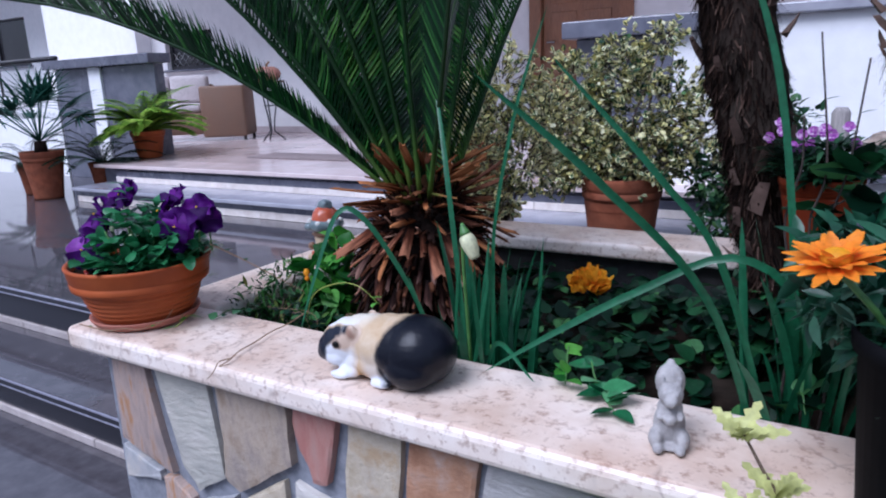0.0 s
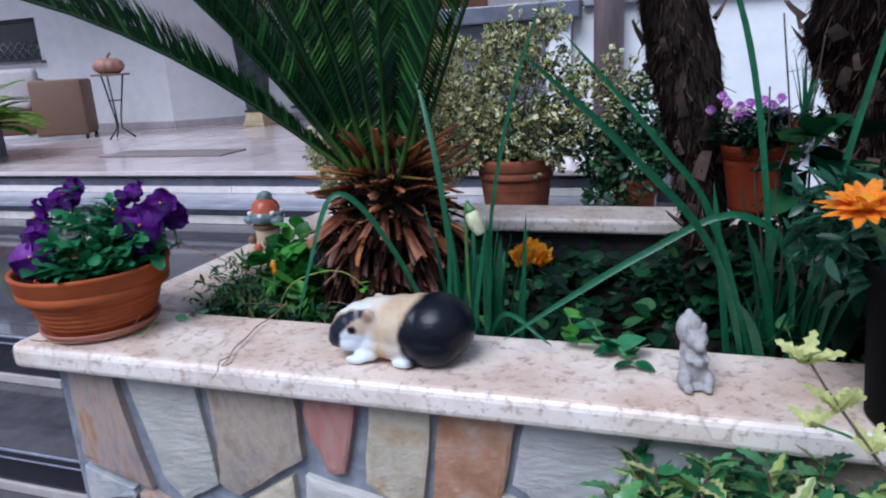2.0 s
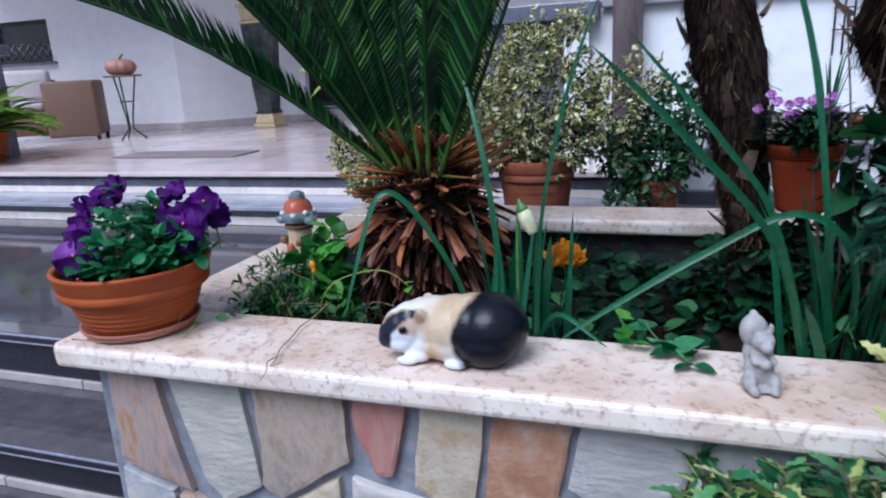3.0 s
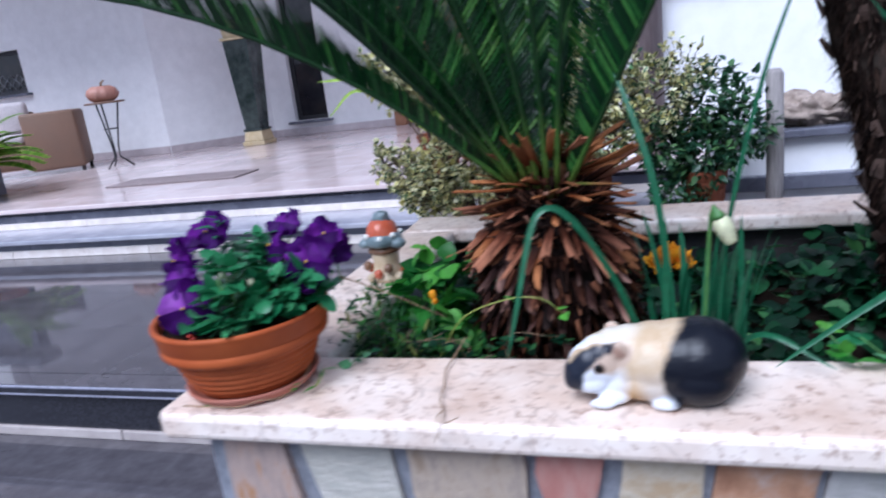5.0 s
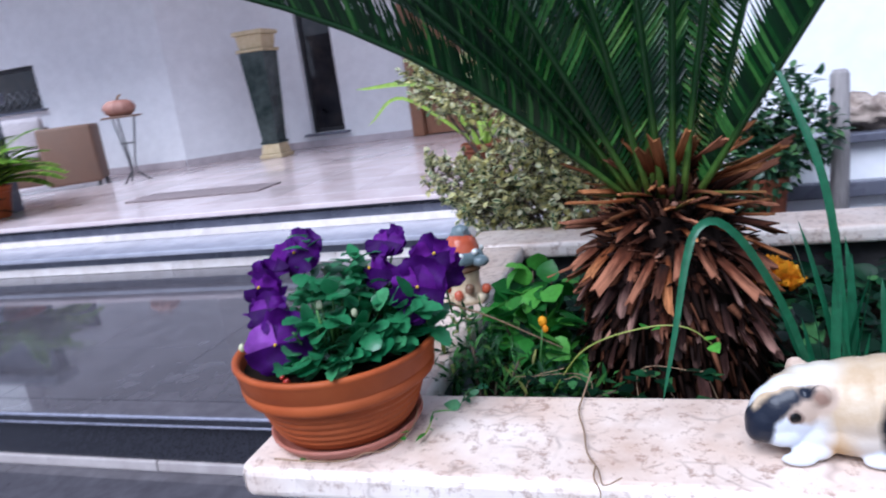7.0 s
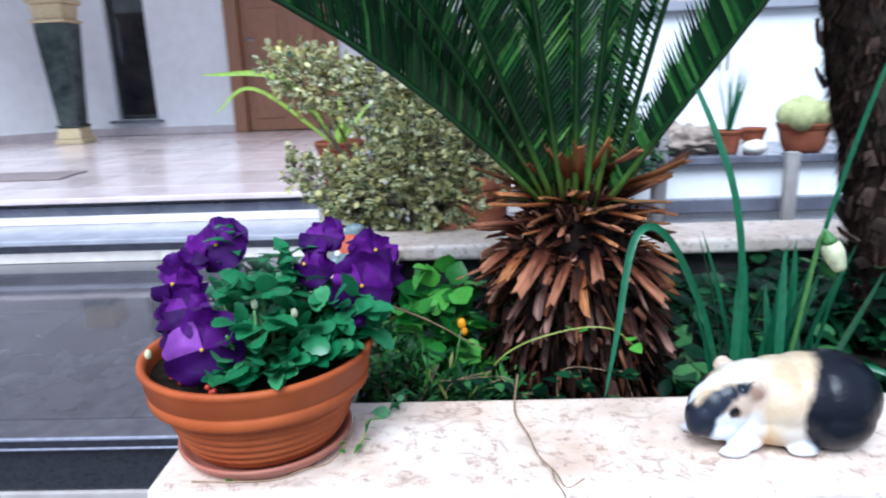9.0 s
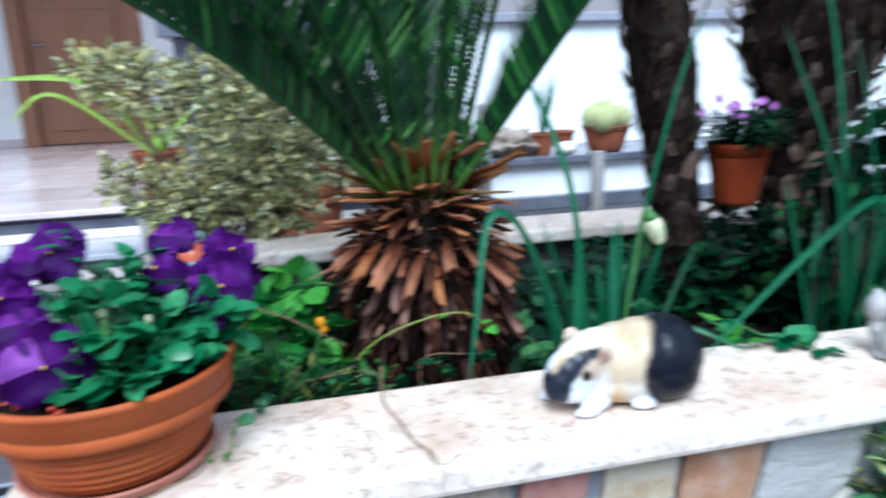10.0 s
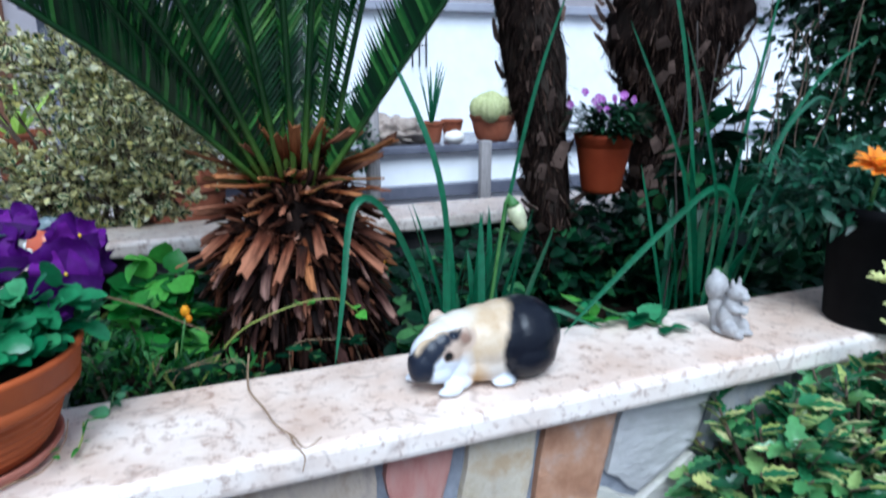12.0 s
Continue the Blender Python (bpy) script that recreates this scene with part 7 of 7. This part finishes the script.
# ---- variegated holly in front of the wall ----
def holly(at, lumps, count, label, seed, yellow=0.12):
    r = random.Random(seed)
    e = thing("holly_bush", at, label, "bush")
    tw, lf = Build(), Build()
    total = sum(w for *_, w in lumps)
    for c, rad, w in lumps:
        c = Vector(c)
        for k in range(int(count * w / total / 6)):
            d = Vector((r.gauss(0, 1), r.gauss(0, 1), r.gauss(0, 0.8))).normalized()
            q = c + d * rad * r.uniform(0.3, 1.0) ** 0.5
            tip = q + (d + Vector((0, -0.2, 0.7))).normalized() * 0.05
            tw.tube([c * 0.6 + q * 0.4 - Vector((0, 0, 0.06)), q, tip], [0.0035, 0.0025, 0.0015], 5)
            young = r.random() < yellow
            for j in range(6):
                a = Vector((math.cos(j * 2.4), math.sin(j * 2.4), r.uniform(0.0, 0.8))) + d * 0.4
                ln = r.uniform(0.03, 0.05)
                spiky = (0.12, 0.8, 0.6, 1.0, 0.66, 0.85, 0.4, 0.5, 0.03)
                lf.leaf(q.lerp(tip, j / 6), a, (r.gauss(0, 0.3), r.gauss(0, 0.3), 1), ln, ln * 0.62, r.uniform(0.1, 0.4), r.uniform(0, 0.35), mat=1 if young and j > 2 or r.random() < 0.06 else 0, margin=1 if r.random() < 0.3 else 0, shape=spiky)
    tagged(part("twig_work", tw, STEM, e), kind="stuff")
    tagged(part("foliage", lf, [HOLLY_GREEN, HOLLY_YELLOW], e), kind="stuff")
    return e


holly((1.25, -0.09, GROUND), [((-0.13, 0.02, 0.93), 0.1, 2), ((0.02, 0.0, 0.94), 0.11, 2), ((0.2, 0.0, 0.94), 0.11, 2), ((0.4, 0.0, 0.94), 0.12, 2), ((-0.1, 0.0, 0.78), 0.13, 2), ((0.1, -0.02, 0.76), 0.16, 2), ((0.35, 0, 0.76), 0.18, 2), ((0.6, 0.0, 0.88), 0.16, 2), ((0.2, 0.0, 0.48), 0.22, 2)], 5200, "glossy green holly bush splashed with yellow before the wall", 3)
sprig = thing("holly_sprig", (1.27, -0.1, 0.62), "yellow young holly shoot rising over the coping", "twig")
b = Build()
b.tube([(0.16, 0.0, -0.02), (0.1, -0.005, 0.09), (0.04, -0.005, 0.175), (0.0, 0.005, 0.23), (-0.02, 0.01, 0.262)], [0.0024, 0.0022, 0.002, 0.0016, 0.0012], 6)
part("stem", b, STEM, sprig)
for cx, cy, z0, n, ln in ((-0.02, 0.01, 0.262, 8, 0.037), (0.012, 0.0, 0.218, 7, 0.034), (-0.012, -0.004, 0.196, 4, 0.03), (0.045, -0.006, 0.176, 5, 0.031)):
    for k in range(n):
        b = Build()
        a = k * 2.4 + z0
        b.leaf((cx, cy, z0 - 0.008), (math.cos(a), math.sin(a) * 0.8, 0.75 + rnd(-0.5, 0.8)), (rnd(-0.4, 0.4), -0.5, 1), ln * rnd(0.7, 1.15), ln * 0.5, 0.35, 0.2, shape=(0.1, 0.85, 0.45, 1.0, 0.5, 0.9, 0.35, 0.5, 0.03))
        part("leaf", b, HOLLY_YELLOW, sprig)
b = Build()
b.tube([(0.04, -0.005, 0.175), (0.018, -0.005, 0.185), (-0.012, -0.004, 0.193)], 0.0016, 5)
part("side_stem", b, GREEN_STEM, sprig)

# ---- dark creeper and stems to the right ----
shrub("creeper", (2.2, 0.8, 0.6), [((0.2, 0.1, 0.3), (0.3, 0.2, 0.3), 2), ((0.4, 0.1, 0.75), (0.26, 0.2, 0.3), 2.4), ((0.45, 0.1, 1.2), (0.3, 0.2, 0.3), 3.6), ((-0.05, 0.0, 0.14), (0.35, 0.2, 0.16), 1.6), ((-0.4, -0.2, 0.1), (0.25, 0.2, 0.1), 1.2), ((-0.5, -0.4, 0.12), (0.25, 0.15, 0.1), 1), ((-0.15, -0.35, 0.2), (0.3, 0.2, 0.2), 1.6), ((0.4, 0.4, 1.0), (0.25, 0.2, 0.5), 1.8)], 14000, DARK_LEAF, "dense dark green creeper beside the palms", (0.03, 0.06), 0.6, "creeper", 12)
for x0, z1, lean in ((1.275, 1.235, -0.012), (1.245, 1.13, 0.006), (1.3, 1.2, 0.02)):
    trail("bare_stem", [(x0, 0.36, 0.6), (x0 + 0.012, 0.35, 0.85), (x0 - 0.006, 0.345, 0.98), (x0 + 0.008, 0.35, 1.06), (x0 + lean, 0.35, z1)], 7, DARK_LEAF, "thin bare brown stem with few buds beside the palm", DARK_STEM, 0.0024, (0.01, 0.02), 90, 0.5)
for k in range(16):
    x0, y0 = 1.7 + rnd(-0.05, 0.35), 0.75 + rnd(-0.1, 0.2)
    pts = [(x0, y0, 0.6)]
    for j in range(6):
        q = pts[-1]
        pts.append((q[0] + rnd(-0.05, 0.06), q[1] + rnd(-0.03, 0.03), q[2] + rnd(0.06, 0.16)))
    trail("climbing_stem", pts, 10, DARK_LEAF, "thin twisting climber stem with few leaves", STEM, 0.003, (0.02, 0.04), 50 + k)

# ---- iron plant bracket on the white parapet ----
rack = thing("iron_bracket", (1.85, 3.43, 1.25), "narrow black iron bracket hung over the white parapet", "bracket")
for x in (-0.045, 0.0, 0.045):
    b = Build()
    b.tube([(x, 0, -0.12), (x, 0, 0.3)], 0.005, 6)
    part("upright", b, DARK_METAL, rack)
for z in (0.01, 0.12):
    b = Build()
    b.tube([(-0.055, 0.001, z), (0.055, 0.001, z)], 0.004, 6)
    part("crossbar", b, DARK_METAL, rack)
b = Build()
b.tube([(0, 0, 0.3), (0, 0.04, 0.305), (0, 0.1, 0.28)], 0.005, 6)
part("hook", b, DARK_METAL, rack)

# ---- plants and furniture on the porch and landing ----
def fern(at, label, count=34, ln=0.5, mat=FERN, lf=0.06, wd=0.022):
    e = thing("fern", at, label, "fern")
    for k in range(count):
        az, el = k * 137.5, rnd(20, 75)
        h = Vector((math.cos(radians(az)), math.sin(radians(az)), 0))
        s = Vector((-h.y, h.x, 0))
        p = Vector((0, 0, 0))
        b = Build()
        n = 22
        L = ln * rnd(0.75, 1.1)
        pts = []
        for i in range(n):
            t = i / n
            a = radians(el - 75 * t ** 1.3)
            d = h * math.cos(a) + Vector((0, 0, 1)) * math.sin(a)
            pts.append(p.copy())
            for sg in (1, -1):
                b.leaf(p, s * sg + d * 0.4, (0, 0, 1), lf * math.sin(math.pi * min(1, 0.12 + 0.88 * t)) + 0.01, wd, 0.1, 0.25, shape=(0.7, 1.0, 0.7, 0.1))
            p = p + d * (L / n)
        b.tube(pts[::3], 0.003, 4)
        part("frond", b, mat, e)
    return e


terracotta_pot("terracotta_pot", (-4.83, 3.71, 0.55), 0.17, 0.27, "terracotta pot on the porch edge holding a fern", TERRACOTTA)
fern((-4.83, 3.71, 0.8), "yellow green fern with long arching fronds", 40, 0.68, FERN, 0.085, 0.08)
terracotta_pot("terracotta_pot", (-5.25, 2.86, LANDING), 0.19, 0.45, "tall terracotta pot on the landing holding a palm", TERRACOTTA_OLD)
e = thing("fan_palm", (-5.25, 2.86, 0.66), "dark blue green small palm in the tall pot", "palm")
b = Build()
b.tube([(0, 0, 0), (0, 0, 0.13)], [0.07, 0.05], 10)
part("trunk", b, BARK, e)
for k in range(18):
    az, el = k * 137.5, rnd(25, 80)
    b = Build()
    h = Vector((math.cos(radians(az)), math.sin(radians(az)), 0))
    s = Vector((-h.y, h.x, 0))
    top = Vector((0, 0, 0.13)) + (h * math.cos(radians(el)) + Vector((0, 0, 1)) * math.sin(radians(el))) * 0.4
    b.tube([(0, 0, 0.13), top], 0.006, 5)
    f = (top - Vector((0, 0, 0.13))).normalized()
    for j in range(15):
        a = radians(-80 + 160 * j / 14)
        b.leaf(top, f * math.cos(a) + s * math.sin(a) + Vector((0, 0, -0.1)), (0, 0, 1), 0.36, 0.03, 0.3, 0.25, shape=(0.5, 1.0, 0.7, 0.05))
    part("frond", b, FAN_LEAF, e)
fern((-5.02, 3.3, 0.52), "dark green grassy plant beside the palm pot", 26, 0.6, DARK_LEAF, 0.08)
fern((-5.75, 3.0, 0.5), "dark green grassy plant beside the palm pot", 22, 0.6, DARK_LEAF, 0.08)
for at in ((-5.02, 3.3, LANDING), (-5.75, 3.0, LANDING)):
    terracotta_pot("terracotta_pot", at, 0.13, 0.3, "small terracotta pot on the landing", TERRACOTTA_OLD)

sofa = thing("wicker_armchair", (-5.99, 5.71, 0.55), "brown wicker armchair with pale cushions by the wall", "armchair")
sofa.rotation_euler = (0, 0, radians(35))
b = Build()
b.box((-0.16, -0.45, 0.05), (0.4, 0.2, 0.69), 0.03)
part("armrest", b, WICKER, sofa)
b = Build()
b.box((-1.11, -0.4, 0.09), (-0.162, 0.42, 0.36), 0.03)
part("seat_base", b, WICKER, sofa)
b = Build()
b.box((-1.11, 0.25, 0.362), (-0.162, 0.45, 0.72), 0.04)
part("backrest", b, WICKER, sofa)
for x in (-1.19, -0.675):
    b = Build()
    b.box((x, -0.36, 0.363), (x + 0.5, 0.2, 0.48), 0.04)
    part("seat_cushion", b, CUSHION, sofa)
    b = Build()
    b.box((x, 0.08, 0.483), (x + 0.5, 0.245, 0.84), 0.05)
    part("back_cushion", b, CUSHION, sofa)
for x, y in ((0.36, -0.4), (0.36, 0.15), (-0.9, -0.36), (-0.9, 0.36)):
    b = Build()
    b.tube([(x, y, 0), (x, y, 0.09)], 0.022, 8)
    part("leg", b, DARK_METAL, sofa)

stand = thing("plant_stand", (-4.93, 5.54, 0.55), "thin dark iron stand with round tray", "stand")
b = Build()
b.lathe([(0.0, 0.7), (0.2, 0.7), (0.21, 0.71), (0.2, 0.72), (0.0, 0.715)], sides=28)
part("tray", b, WICKER, stand)
for k in range(3):
    a = k * 2.094 + 0.5
    b = Build()
    b.tube([(0.13 * math.cos(a), 0.13 * math.sin(a), 0.7), (0.04 * math.cos(a), 0.04 * math.sin(a), 0.25), (0.03 * math.cos(a), 0.03 * math.sin(a), 0.12), (0.16 * math.cos(a), 0.16 * math.sin(a), 0.005)], 0.009, 6)
    part("leg", b, DARK_METAL, stand)
b = Build()
b.lathe([(0.065, 0.42), (0.075, 0.42), (0.075, 0.432), (0.065, 0.432)], sides=20)
part("ring", b, DARK_METAL, stand)
pk = thing("pumpkin", (-4.93, 5.54, 1.272), "dusty pink ribbed pumpkin on the iron stand", "pumpkin")
b = Build()
n = 60
rows = [[(rr * (1 + 0.09 * abs(math.cos(5 * th)) - 0.05) * math.cos(th), rr * (1 + 0.09 * abs(math.cos(5 * th)) - 0.05) * math.sin(th), z) for th in (2 * math.pi * i / n for i in range(n))] for rr, z in ((0.02, 0.005), (0.1, 0.0), (0.145, 0.035), (0.165, 0.085), (0.145, 0.13), (0.095, 0.165), (0.04, 0.16), (0.01, 0.15))]
b.add([p for r in rows for p in r], [(j * n + i, j * n + (i + 1) % n, (j + 1) * n + (i + 1) % n, (j + 1) * n + i) for j in range(len(rows) - 1) for i in range(n)])
part("shell", b, PUMPKIN, pk)
b = Build()
b.tube([(0, 0, 0.148), (0.01, 0, 0.195), (0.045, 0.01, 0.22)], [0.02, 0.012, 0.012], 7)
part("stem", b, DRY_STEM, pk)

b = Build()
b.box((-0.63, -0.19, 0.0), (0.63, 0.19, 0.012), 0.004)
whole("doormat", b, MAT_CLOTH, "flat brown grey doormat on the porch floor", "mat", at=(-3.02, 4.08, 0.551))
